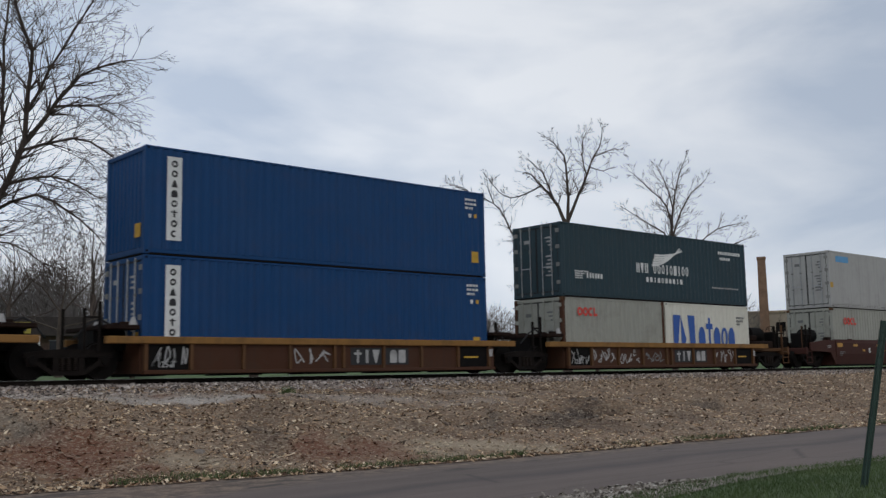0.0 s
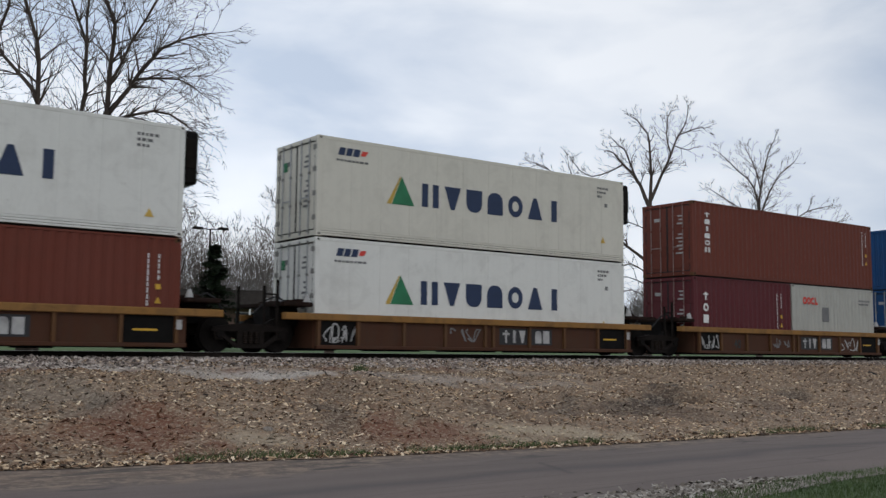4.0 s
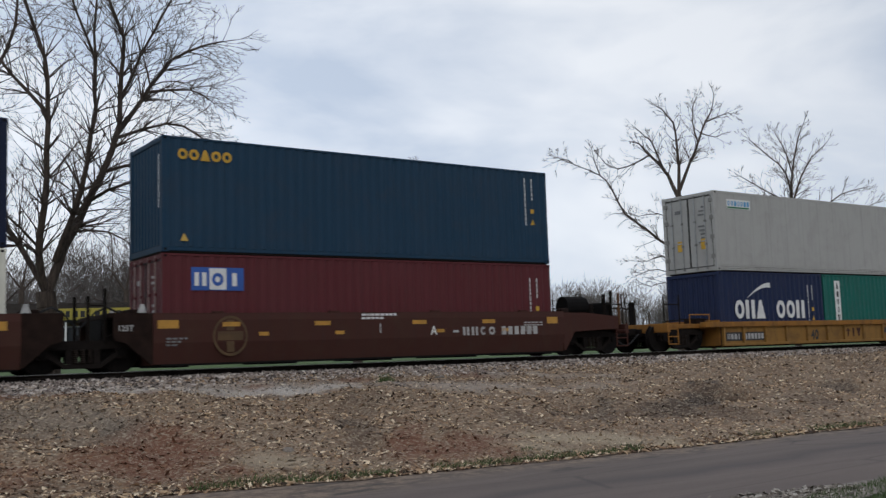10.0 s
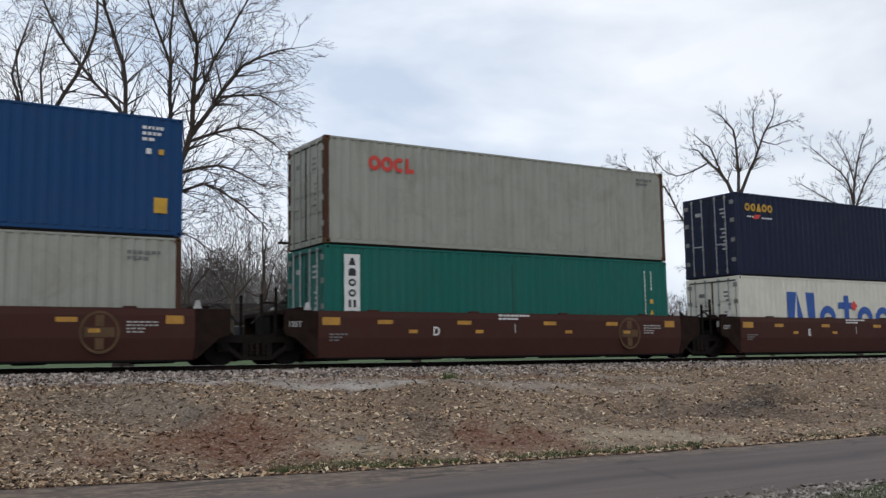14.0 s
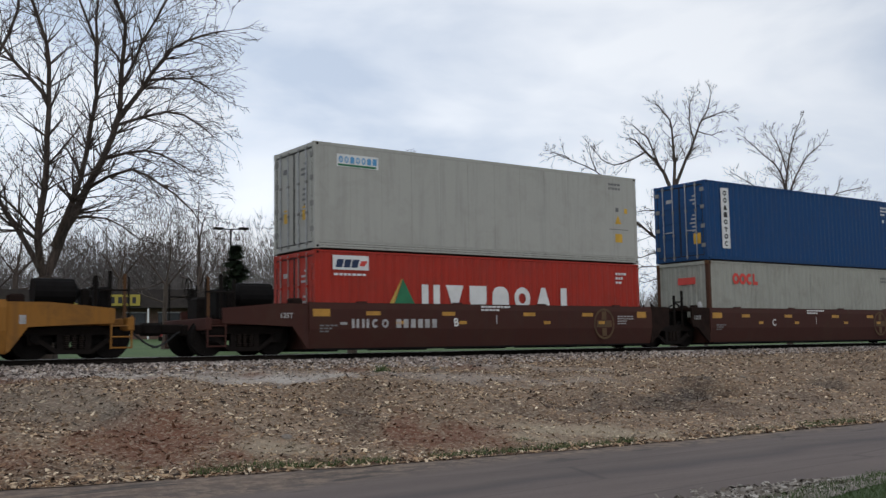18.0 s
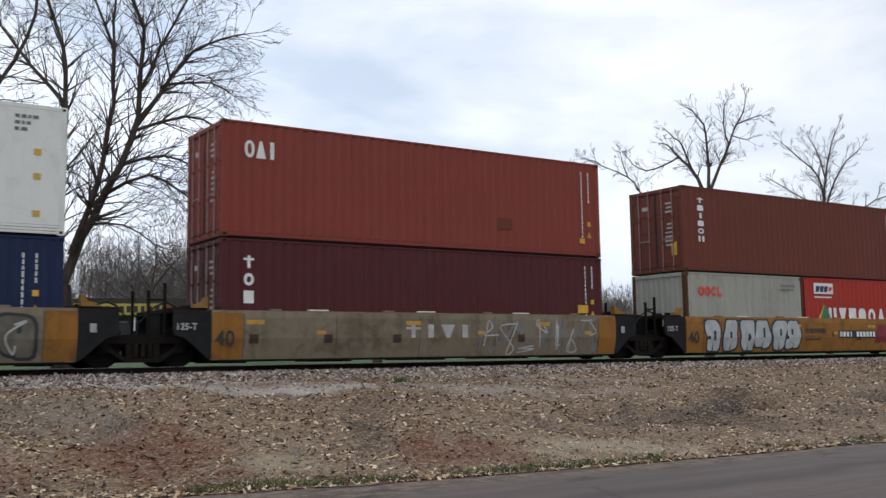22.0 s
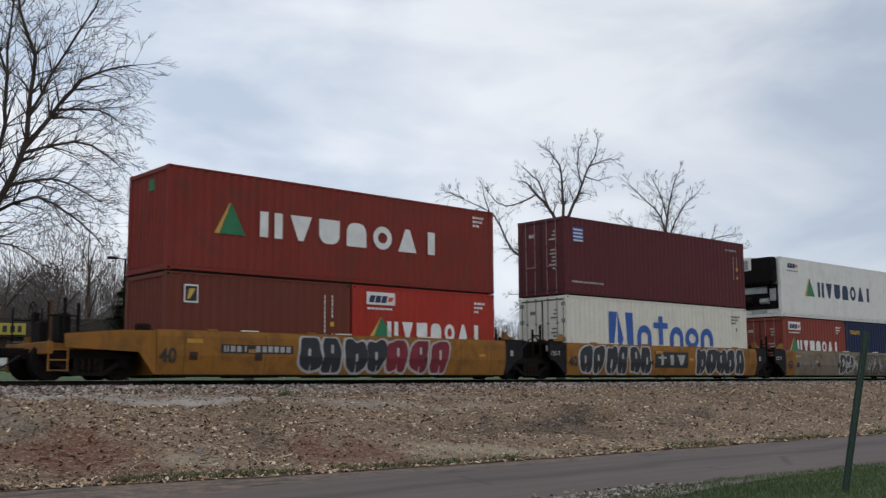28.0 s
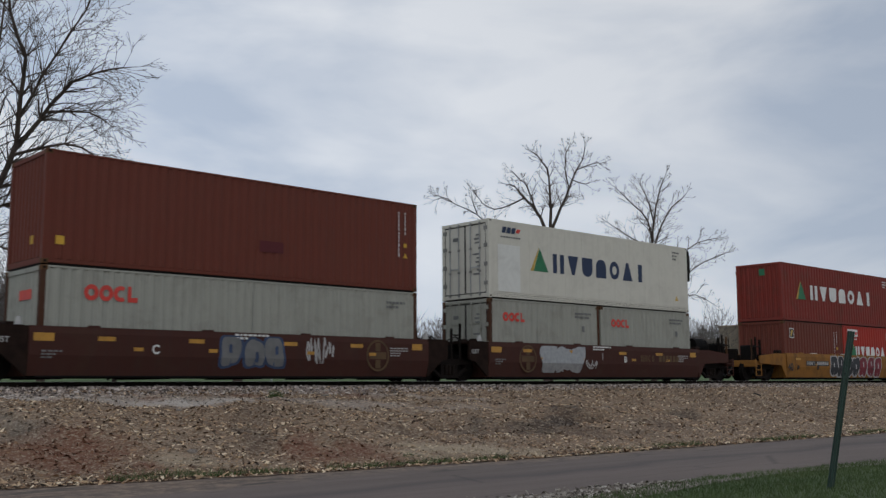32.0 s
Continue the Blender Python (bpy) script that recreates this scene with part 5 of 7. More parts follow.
def ends(car, m, left, right, span, rail_m, low=False, guide=None):
    if left == "joint":
        joint_gear(car, m, span[0] - 0.02, -1, True, guide)
        truck(car, -1.78)
    elif left == "end":
        coupler_end(car, rail_m, span[0] - 0.02, -1, 3.72, tank=rail_m is CAR_PAINT["oxide"], low=low)
        truck(car, -1.9)
    if right == "joint":
        joint_gear(car, m, span[1] + 0.02, 1, False, guide)
    elif right == "end":
        coupler_end(car, rail_m, span[1] + 0.02, 1, 3.72, low=low)
        truck(car, 14.0)


def reflectors(car, xs, z, y=-1.49):
    for k, x in enumerate(xs):
        mark(car, "r", x, z if k % 2 == 0 else z - 0.22, 0.46 if k % 2 == 0 else 0.26, 0.10 if k % 2 == 0 else 0.085, M_REFLECT, y - 0.001, "reflector", "amber reflector")


def oxide_marks(car, sign, seal, number, code=True):
    """Reflectors, round seal, unit letter and bars on a red-brown car."""
    y = -1.491
    reflectors(car, [1.4, 2.35, 3.9, 4.5, 6.9, 7.7, 9.3, 10.0], 0.93)
    mark(car, "r", -0.2, 0.9, 0.5, 0.18, M_REFLECT, y, "reflector", "large amber reflector")
    mark(car, "r", 11.75, 0.9, 0.42, 0.18, M_REFLECT, y, "reflector", "large amber reflector")
    mark(car, "r", -0.28, 0.72, 0.14, 0.15, M_DULLWHITE, -1.445, "plate")
    rows_of_bars(car, 0.0, 0.66, 0.55, 3, M_GREYMARK, y, 0.04, 0.07)
    rows_of_bars(car, 10.85, 0.92, 0.75, 4, M_DULLWHITE, y, 0.035, 0.07)
    rows_of_bars(car, 5.3, 1.15, 1.1, 2, M_WHITE, y, 0.05, 0.085)
    mark(car, "r", 5.85, 0.72, 0.035, 0.24, M_DULLWHITE, y, "marking")
    bm = bmesh.new()
    sx = seal
    for q in ring_quads(sx + 0.45, 0.72, 0.45, 0.45, 0.06, n=28) + [[(sx + 0.12, 0.62), (sx + 0.78, 0.62), (sx + 0.78, 0.82), (sx + 0.12, 0.82)], [(sx + 0.35, 0.36), (sx + 0.55, 0.36), (sx + 0.55, 0.6), (sx + 0.35, 0.6)], [(sx + 0.35, 0.84), (sx + 0.55, 0.84), (sx + 0.55, 1.08), (sx + 0.35, 1.08)]]:
        slab(bm, q, y - 0.004, y)
    part("round_seal", bm, M_SEALMARK, car, "faded round gold seal")
    letter(car, sign[0], sign[1], 0.66, 0.30, M_WHITE, y)
    if number is not None:
        word(car, "ppco", number, number + 1.15, 0.62, 0.22, M_DULLWHITE, y, 0.3)
        word(car, "rrrrrr", number + 1.4, number + 2.75, 0.62, 0.22, M_DULLWHITE, y, 0.35)
        mark(car, "r", number - 0.35, 0.7, 0.2, 0.06, M_DULLWHITE, y, "marking")
    letter(car, "125T", -1.12, 0.86, 0.17, M_DULLWHITE, -1.445)


def blob_row(car, x0, x1, z0, z1, n, fill, edge, seed, y=-1.491):
    """Spray-painted bubble shapes with a contrasting outline."""
    rng = random.Random(seed)
    p = (x1 - x0) / n
    for k in range(n):
        cx, cz = x0 + (k + 0.5) * p + rng.uniform(-0.05, 0.05), (z0 + z1) / 2 + rng.uniform(-0.04, 0.04)
        w, h = p * rng.uniform(0.44, 0.52), (z1 - z0) * rng.uniform(0.48, 0.56)
        ph = [rng.uniform(0, 6.28) for _ in range(3)]
        am = [rng.uniform(0.06, 0.16), rng.uniform(0.05, 0.13), rng.uniform(0.03, 0.08)]
        pts, outer = [], []
        for j in range(26):
            a = 2 * math.pi * j / 26
            sq = (abs(math.cos(a)) ** 3.2 + abs(math.sin(a)) ** 3.2) ** (-1 / 3.2)
            f = sq * (1 + am[0] * math.sin(2 * a + ph[0]) + am[1] * math.sin(3 * a + ph[1]) + am[2] * math.sin(5 * a + ph[2])) * 0.92
            zz = cz + h * f * math.sin(a)
            pts.append((cx + w * f * math.cos(a), max(z0 + 0.03, min(z1 - 0.03, zz))))
            outer.append((cx + (w + 0.085) * f * math.cos(a), max(z0 - 0.03, min(z1 + 0.01, cz + (h + 0.075) * f * math.sin(a)))))
        mark(car, [outer], 0, 0, 0, 0, edge, y - 0.0012 * (k % 2), "graffiti_outline", thick=0.003)
        g = mark(car, [pts], 0, 0, 0, 0, fill, y - 0.004 - 0.0012 * (k % 2), "graffiti", thick=0.003)
        hx, hz = cx + rng.uniform(-0.08, 0.08), cz + rng.uniform(-0.1, 0.16)
        mark(car, [round_poly(hx - 0.05, hx + 0.05, hz - rng.uniform(0.08, 0.2), hz + 0.12, 0.04)], 0, 0, 0, 0, edge, y - 0.0085, "graffiti", thick=0.002)
        mark(car, [[(cx - w * 0.1, z0), (cx + w * 0.08, z0), (cx + 0.01, z0 + (z1 - z0) * 0.28)]], 0, 0, 0, 0, edge, y - 0.0085, "graffiti", thick=0.002)


def ribbon(pts, w, y, thick=0.004):
    """One bent stroke: a smooth line through the places, drawn as a flat band."""
    ext = [pts[0]] + pts + [pts[-1]]
    line = []
    for k in range(1, len(ext) - 2):
        for j in range(5):
            t = j / 5
            line.append(tuple(0.5 * (2 * b + (c - a) * t + (2 * a - 5 * b + 4 * c - d) * t * t + (3 * b - a - 3 * c + d) * t ** 3) for a, b, c, d in zip(ext[k - 1], ext[k], ext[k + 1], ext[k + 2])))
    line.append(pts[-1])
    bm, prev = bmesh.new(), None
    for k, (px, pz) in enumerate(line):
        (ax, az), (bx, bz) = line[max(0, k - 1)], line[min(len(line) - 1, k + 1)]
        d = math.hypot(bx - ax, bz - az) + 1e-6
        nx, nz = -(bz - az) / d * w, (bx - ax) / d * w
        vs = [bm.verts.new(v) for v in ((px + nx, y - thick, pz + nz), (px - nx, y - thick, pz - nz), (px - nx, y, pz - nz), (px + nx, y, pz + nz))]
        if prev:
            for q in range(4):
                bm.faces.new((prev[q], prev[(q + 1) % 4], vs[(q + 1) % 4], vs[q]))
        prev = vs
    bmesh.ops.recalc_face_normals(bm, faces=bm.faces[:])
    return bm


def scribble(car, x0, x1, z0, z1, n, mat, seed, y=-1.4, w=0.02):
    """Sprayed line tags: a few bent strokes."""
    rng = random.Random(seed)
    for k in range(n):
        cx = x0 + (x1 - x0) * (k + 0.5) / n
        hw = (x1 - x0) / n * 0.55
        bm = ribbon([(cx + rng.uniform(-hw, hw), rng.uniform(z0, z1)) for _ in range(5)], w, y)
        lie_on_bulge(bm, y)
        part("graffiti", bm, mat, car)


# ---- the train: where each unit stands at the clip's start, x of its stack's near end ----
STACK = {
    0: (46.78, 5.72, 3.12), 1: (27.04, 5.44, 2.93), 2: (11.05, 6.00, 3.37), 3: (-4.84, 5.72, 3.14), 4: (-20.72, 5.95, 3.36), 5: (-36.73, 5.63, 3.04),
    6: (-56.74, 5.62, 2.97), 7: (-76.79, 5.62, 3.01), 8: (-92.44, 5.64, 3.00), 9: (-108.00, 5.94, 3.29), 10: (-123.96, 5.89, 3.24), 11: (-139.68, 5.63, 2.98),
    12: (-159.76, 5.62, 3.01), 13: (-175.60, 5.91, 3.26), 14: (-191.38, 5.71, 3.08), 15: (-206.70, 5.99, 3.29), 16: (-222.63, 5.72, 3.09),
    17: (-242.80, 5.67, 3.09), 18: (-258.34, 5.73, 3.07),
}
FORTY, TWENTY = 12.192, 6.058


def upper(u, key, end, label, **kw):
    x, zt, zb = STACK[u]
    return container(x, zb - 0.41, FORTY, zt - zb, key, end, label, **kw), zt - zb


def lower(u, key, end, label, slot=None, **kw):
    x, zt, zb = STACK[u]
    top = zb - 0.41 - 0.03
    H = min(2.59, top - 0.125)
    L = FORTY if slot is None else TWENTY
    return container(x + (6.134 if slot == 1 else 0.0), top - H, L, H, key, end, label, **kw), H


# unit 0
c, H = upper(0, "silver", "cold_door", "light grey refrigerated container with white doors", smooth=True)
mark(c, "r", 0.7, H - 0.5, 1.3, 0.28, M_CYANMARK, name="plate", label="pale blue plate")
mark(c, [[(0.02, 0.9), (0.3, 0.9), (0.3, 1.15), (0.02, 1.15)]], 0, 0, 0, 0, M_YELLOWMARK)
c, H = lower(0, "stone", "door", "grey-green container with red round marks")
rosette(c, 1.1, H - 0.75, 0.34)
# unit 1
c, H = upper(1, "slate", "door", "dark slate-green container with a white wing emblem")
wing_mark(c, 5.4, 1.35, 0.95, M_WHITE)
word(c, "pvp oooiorioo", 4.4, 7.85, 1.0, 0.36, M_WHITE, gap=0.3)
word(c, "nrirornrir", 5.0, 7.4, 0.68, 0.18, M_WHITE, gap=0.4)
rows_of_bars(c, 0.75, 0.85, 0.7, 4, M_WHITE, hh=0.045, pitch=0.075)
word(c, "ppp", 1.4, 2.3, 0.66, 0.17, M_WHITE)
rows_of_bars(c, 10.1, 2.0, 1.6, 1, M_WHITE, hh=0.12)
rows_of_bars(c, 10.2, 1.78, 0.7, 1, M_WHITE, hh=0.1)
rows_of_bars(c, 9.5, 0.62, 2.0, 1, M_DULLWHITE, hh=0.06)
c, H = lower(1, "stone", "door", "short grey-green container with red round marks", 0, rustpost=True)
rosette(c, 0.8, H - 0.62, 0.3)
c, H = lower(1, "ivory", "door", "short ivory container with large blue rounded marks", 1)
big_word(c, H - 1.65, M_BLUEMARK, 0.5, 5.0, 1.2)
rows_of_bars(c, 5.1, H - 0.5, 0.6, 3, M_GREYMARK)
# unit 2
for lab, f in (("cobalt blue container with a white name strip", upper), ("cobalt blue container with steel door rods low", lower)):
    c, H = f(2, "cobalt", "plain" if f is upper else "door", lab)
    strip_mark(c, H)
    rows_of_bars(c, 11.3, H - 0.3, 0.5, 3, M_WHITE)
    mark(c, "r", 11.45, H - 0.82, 0.12, 0.12, M_WHITE, name="data_plate")
    mark(c, "r", 11.7, H - 0.82, 0.12, 0.12, M_YELLOWMARK, name="data_plate")
    mark(c, "r", 11.55, 0.42, 0.3, 0.34, M_YELLOWMARK, name="plate", label="yellow square plate")
    part("plate", box(0.018, 0.03, -0.95, -0.62, 0.42, 0.76), M_YELLOWMARK, c, "yellow square plate")
# unit 3
c, H = upper(3, "ochre", "door", "red-brown container with an upright row of white marks")
column(c, "tninop", 0.7, 0.3, H - 0.32, 0.8, M_WHITE)
codes(c, 11.44, 1.0, 2.3, M_WHITE)
c, H = lower(3, "wine", "door", "short wine-red container with tall white marks", 0)
column(c, "tor", 0.55, 0.3, H - 0.45, H - 1.62, M_WHITE)
codes(c, 5.1, H - 1.6, H - 0.4, M_WHITE)
c, H = lower(3, "grey", "door", "short pale grey container with red round marks and a grey square", 1)
rosette(c, 0.75, H - 0.72, 0.28)
mark(c, "r", 2.1, H - 1.35, 0.5, 0.55, M_GREYMARK, name="patch", label="grey square patch")
rows_of_bars(c, 4.9, H - 0.5, 0.8, 2, M_GREYMARK)
# unit 4
for key, lab, f in (("cream", "cream refrigerated container with a green triangle and navy marks", upper), ("white", "white refrigerated container with a green triangle and navy marks", lower)):
    c, H = f(4, key, "cold_door", lab, smooth=True, genset=f is upper)
    base = 1.02 if f is upper else H - 1.62
    delta_word(c, 2.3, base, 0.75, 3.55, 9.2, M_NAVYMARK, 0.02)
    small_flag(c, 0.65, H - 0.45)
    rows_of_bars(c, 10.9, H - 0.35, 0.5, 3, M_GREYMARK)
    mark(c, "r", 11.25, H - 0.9, 0.12, 0.12, M_GREYMARK, name="data_plate")
    mark(c, "tri", 11.05, 0.55, 0.22, 0.2, M_GOLDMARK, name="warning_plate")
    part("door_plate", box(0.0, 0.02, 0.55, 0.8, H - 0.75, H - 0.5), M_GREENMARK, c)
# unit 5
c, H = upper(5, "white", "cold_door", "white refrigerated container with a green triangle and navy marks", smooth=True, genset=True)
delta_word(c, 2.3, 1.0, 0.75, 3.5, 9.2, M_NAVYMARK, 0.02)
small_flag(c, 0.65, H - 0.45)
rows_of_bars(c, 10.95, H - 0.35, 0.5, 3, M_GREYMARK)
mark(c, "tri", 11.2, 0.4, 0.24, 0.2, M_GOLDMARK, name="warning_plate")
part("door_plate", box(0.0, 0.02, 0.55, 0.8, H - 0.75, H - 0.5), M_GREENMARK, c)
c, H = lower(5, "wine", "plain", "short wine-red container with a round blue sticker", 0)
mark(c, [round_poly(0.6, 0.95, H - 0.85, H - 0.45, 0.17)], 0, 0, 0, 0, M_CYANMARK)
codes(c, 5.2, H - 1.5, H - 0.4, M_WHITE)
c, H = lower(5, "ochre", "door", "short red-brown container with an upright row of white marks", 1)
column(c, "tninop", 0.78, 0.28, H - 0.38, H - 1.95, M_WHITE)
codes(c, 5.2, H - 1.5, H - 0.4, M_WHITE)
# unit 6
for u in (6, 11):
    c, H = upper(u, "silver" if u == 6 else "grey", "cold_door", "light grey refrigerated container with a small blue and green plate", smooth=True, genset=u == 6)
    mark(c, "r", 0.68, H - 0.58, 1.32, 0.32, M_WHITE, name="plate", label="white plate with blue marks")
    word(c, "oonoonr", 0.74, 1.94, H - 0.48, 0.17, M_CYANMARK, -1.225, 0.3)
    mark(c, "r", 0.72, H - 0.56, 1.2, 0.05, M_GREENMARK, -1.225)
    rows_of_bars(c, 10.9, H - 0.3, 0.6, 2, M_GREYMARK)
    mark(c, "r", 11.2, 1.55, 0.13, 0.13, M_GREYMARK, name="data_plate")
    mark(c, "r", 11.6, 1.52, 0.13, 0.15, M_YELLOWMARK, name="data_plate")
    mark(c, "tri", 11.15, 1.18, 0.3, 0.26, M_YELLOWMARK, name="warning_plate")
    mark(c, "r", 10.9, 1.0, 0.85, 0.02, M_GREYMARK)
    mark(c, "r", 11.15, 0.62, 0.32, 0.26, M_YELLOWMARK, name="plate", label="yellow square plate")
    for yy in (-0.75, 0.35):
        part("plate", box(0.0, 0.02, yy, yy + 0.22, 0.75, 1.1), M_YELLOWMARK, c)
c, H = lower(6, "deep", "plain", "short deep blue container with bold white marks", 0)
word(c, "opa oop", 0.8, 4.85, H - 1.55, 0.62, M_WHITE, gap=0.14)
bm = bmesh.new()
arc = [(1.5 + 1.35 * k / 9, H - 0.86 + 0.52 * math.sin(0.5 * math.pi * k / 9)) for k in range(10)]
for k in range(9):
    t0, t1 = 0.16 * k / 9, 0.16 * (k + 1) / 9
    slab(bm, [arc[k], (arc[k][0] + 0.01, arc[k][1] - t0 - 0.01), (arc[k + 1][0], arc[k + 1][1] - t1 - 0.01), arc[k + 1]], -1.224, -1.219)
part("logo_shape", bm, M_WHITE, c)
codes(c, 5.1, H - 1.6, H - 0.4, M_WHITE)
c, H = lower(6, "jade", "door", "short jade green container with a white name strip", 1)
strip_mark(c, H, H - 2.0, "anoopo", 0.72, 0.36)
codes(c, 4.95, H - 1.6, H - 0.35, M_WHITE)
# unit 7
c, H = upper(7, "teal", "plain", "dark teal container with gold rounded marks")
word(c, "ooaoo", 0.4, 1.8, H - 0.52, 0.25, M_YELLOWMARK, gap=0.12)
codes(c, 11.3, 1.1, H - 0.22, M_WHITE)
mark(c, "tri", 0.45, 0.25, 0.2, 0.18, M_GOLDMARK)
part("post_marking", box(0.0, 0.003, -1.02, -0.98, 1.0, 2.2), M_WHITE, c)
c, H = lower(7, "wine", "door", "wine-red container with a white and blue plate")
mark(c, "r", 0.72, H - 0.82, 1.36, 0.52, M_BLUEMARK, name="plate", label="blue plate with white marks")
mark(c, "r", 1.18, H - 0.80, 0.44, 0.48, M_WHITE, -1.2245)
for k, sh in enumerate("poi"):
    mark(c, sh, 0.80 + k * 0.44, H - 0.72, 0.3, 0.3, M_WHITE if k != 1 else M_BLUEMARK, -1.2295)
codes(c, 11.35, H - 1.6, H - 0.4, M_WHITE)
# unit 8
c, H = upper(8, "navy", "door", "navy container with gold rounded marks and steel door rods")
word(c, "ooaoo", 0.5, 1.92, H - 0.58, 0.26, M_YELLOWMARK, gap=0.12)
rows_of_bars(c, 0.6, H - 0.78, 0.3, 1, M_WHITE, hh=0.05)
mark(c, [[(0.9, H - 0.82), (1.15, H - 0.82), (1.3, H - 0.68), (1.0, H - 0.68)]], 0, 0, 0, 0, M_REDMARK)
rows_of_bars(c, 1.35, H - 0.8, 0.5, 1, M_WHITE, hh=0.05)
codes(c, 11.5, 1.1, H - 0.22, M_WHITE)
for u, lab in ((8, "ivory container with large blue rounded marks"), (15, "ivory container with large blue rounded marks")):
    c, H = lower(u, "ivory", "door", lab, rustpost=False)
    big_word(c, H - 1.72, M_BLUEMARK)
    rows_of_bars(c, 10.95, H - 0.4, 0.7, 3, M_GREYMARK)
    mark(c, "r", 11.3, H - 0.95, 0.1, 0.14, M_GREYMARK, name="data_plate")
    if u == 8:
        mark(c, [[(6.0, H - 0.88), (6.2, H - 0.7), (6.4, H - 0.88), (6.2, H - 1.06)]], 0, 0, 0, 0, M_REDMARK, -1.2245, "hazard_sticker", "red diamond sticker")
# unit 9
c, H = upper(9, "stone", "door", "rust-streaked grey-green container with red round marks", rustpost=True)
rosette(c, 1.3, 1.88, 0.38)
rows_of_bars(c, 11.0, H - 0.3, 0.7, 2, M_GREYMARK)
c, H = lower(9, "jade", "door", "jade green container with a white name strip")
strip_mark(c, H, H - 2.1, "anoopoo", 0.56, 0.46)
mark(c, "r", 6.0, 0.2, 0.015, H - 0.5, M_BLACKMARK, name="joint_line")
codes(c, 11.2, H - 1.55, H - 0.3, M_WHITE)
# unit 10
c, H = upper(10, "cobalt", "door", "cobalt blue container with a white name strip and steel door rods")
strip_mark(c, H, 0.4, "ooanotoc", 0.85, 0.44)
rows_of_bars(c, 11.2, H - 0.3, 0.55, 3, M_WHITE)
mark(c, "r", 11.3, H - 0.85, 0.12, 0.12, M_WHITE, name="data_plate")
mark(c, "r", 11.6, H - 0.85, 0.12, 0.12, M_YELLOWMARK, name="data_plate")
mark(c, "r", 11.5, 0.5, 0.32, 0.34, M_YELLOWMARK, name="plate", label="yellow square plate")
part("plate", box(0.0, 0.006, -0.95, -0.62, 0.55, 0.9), M_YELLOWMARK, c)
for u in (10, 18):
    c, H = lower(u, "stone", "plain", "grey-green container with red round marks", rustpost=True)
    rosette(c, 1.32 if u == 10 else 1.1, H - 0.76, 0.38)
    part("end_mark", box(0.012, 0.026, -0.6, 0.2, H - 0.75, H - 0.52), M_REDMARK, c, "small red mark")
    rows_of_bars(c, 10.9, H - 0.38, 0.8, 2, M_GREYMARK)
    mark(c, "r", 6.0, 0.2, 0.012, H - 0.5, M_GREYMARK, name="joint_line")
# unit 11
c, H = lower(11, "red", "door", "bright red container with a white plate, green triangle and white marks")
small_flag(c, 0.62, H - 0.42, M_WHITE, True)
delta_word(c, 2.25, H - 1.42, 0.74, 3.4, 9.1, M_WHITE, 0.0)
rows_of_bars(c, 11.1, H - 0.35, 0.5, 3, M_WHITE)
# unit 12
c, H = upper(12, "ochre", "door", "red-brown container with an upright row of white marks")
column(c, "tninop", 0.72, 0.28, H - 0.3, 0.88, M_WHITE)
codes(c, 11.4, 0.9, H - 0.22, M_WHITE)
part("plate", box(0.0, 0.006, -0.92, -0.68, 0.5, 0.9), M_YELLOWMARK, c)
c, H = lower(12, "stone", "plain", "short grey-green container with red round marks", 0, rustpost=True)
rosette(c, 0.6, H - 0.72, 0.3)
rows_of_bars(c, 4.8, H - 0.35, 0.8, 2, M_GREYMARK)
for u in (12, 16):
    c, H = lower(u, "red", "door", "short bright red container with a white plate and white marks", 1)
    small_flag(c, 0.62, H - 0.47, M_WHITE, True)
    delta_word(c, 0.62, H - 1.5, 0.6, 1.35, 5.4, M_WHITE, 0.0)
    rows_of_bars(c, 5.1, H - 0.35, 0.5, 3, M_WHITE)
# unit 13
c, H = upper(13, "brick", "door", "brick red container with bold white marks")
word(c, "oai", 0.58, 1.44, 1.82, 0.4, M_WHITE, gap=0.12)
codes(c, 11.45, 0.55, H - 0.28, M_WHITE)
mark(c, "r", 8.25, 0.6, 0.54, 0.3, BOX_PAINT["ochre"], name="patch", label="darker repair patch")
mark(c, "r", 11.35, 0.36, 0.2, 0.14, M_YELLOWMARK, name="plate")
c, H = lower(13, "maroon", "door", "maroon container with tall white marks")
column(c, "tor", 0.58, 0.26, H - 0.32, H - 1.5, M_WHITE)
codes(c, 11.5, H - 1.6, H - 0.25, M_WHITE)
mark(c, "r", 11.2, H - 1.55, 0.4, 0.22, M_YELLOWMARK, name="plate", label="yellow plate")
# unit 14
c, H = upper(14, "white", "machine", "white refrigerated container with its cooling machine and generator", smooth=True)
delta_word(c, 2.2, 1.0, 0.8, 3.5, 9.15, M_NAVYMARK, 0.0)
small_flag(c, 0.66, H - 0.45)
rows_of_bars(c, 11.1, H - 0.3, 0.5, 3, M_GREYMARK)
for zz in (0.35, 1.1, 1.6):
    mark(c, "r", 11.5, zz, 0.16, 0.13, M_GOLDMARK, name="data_plate")
c, H = lower(14, "brick", "door", "short red-brown container with a white plate and white marks", 0)
small_flag(c, 0.58, H - 0.47, M_WHITE, True)
delta_word(c, 0.48, H - 1.48, 0.6, 1.25, 5.25, M_WHITE, 0.0)
rows_of_bars(c, 5.1, H - 0.35, 0.5, 3, M_WHITE)
c, H = lower(14, "deep", "door", "short dark blue container with gold rounded marks", 1)
word(c, "ooaoo", 0.5, 1.5, H - 0.58, 0.2, M_YELLOWMARK, gap=0.12)
codes(c, 5.2, H - 1.5, H - 0.35, M_WHITE)
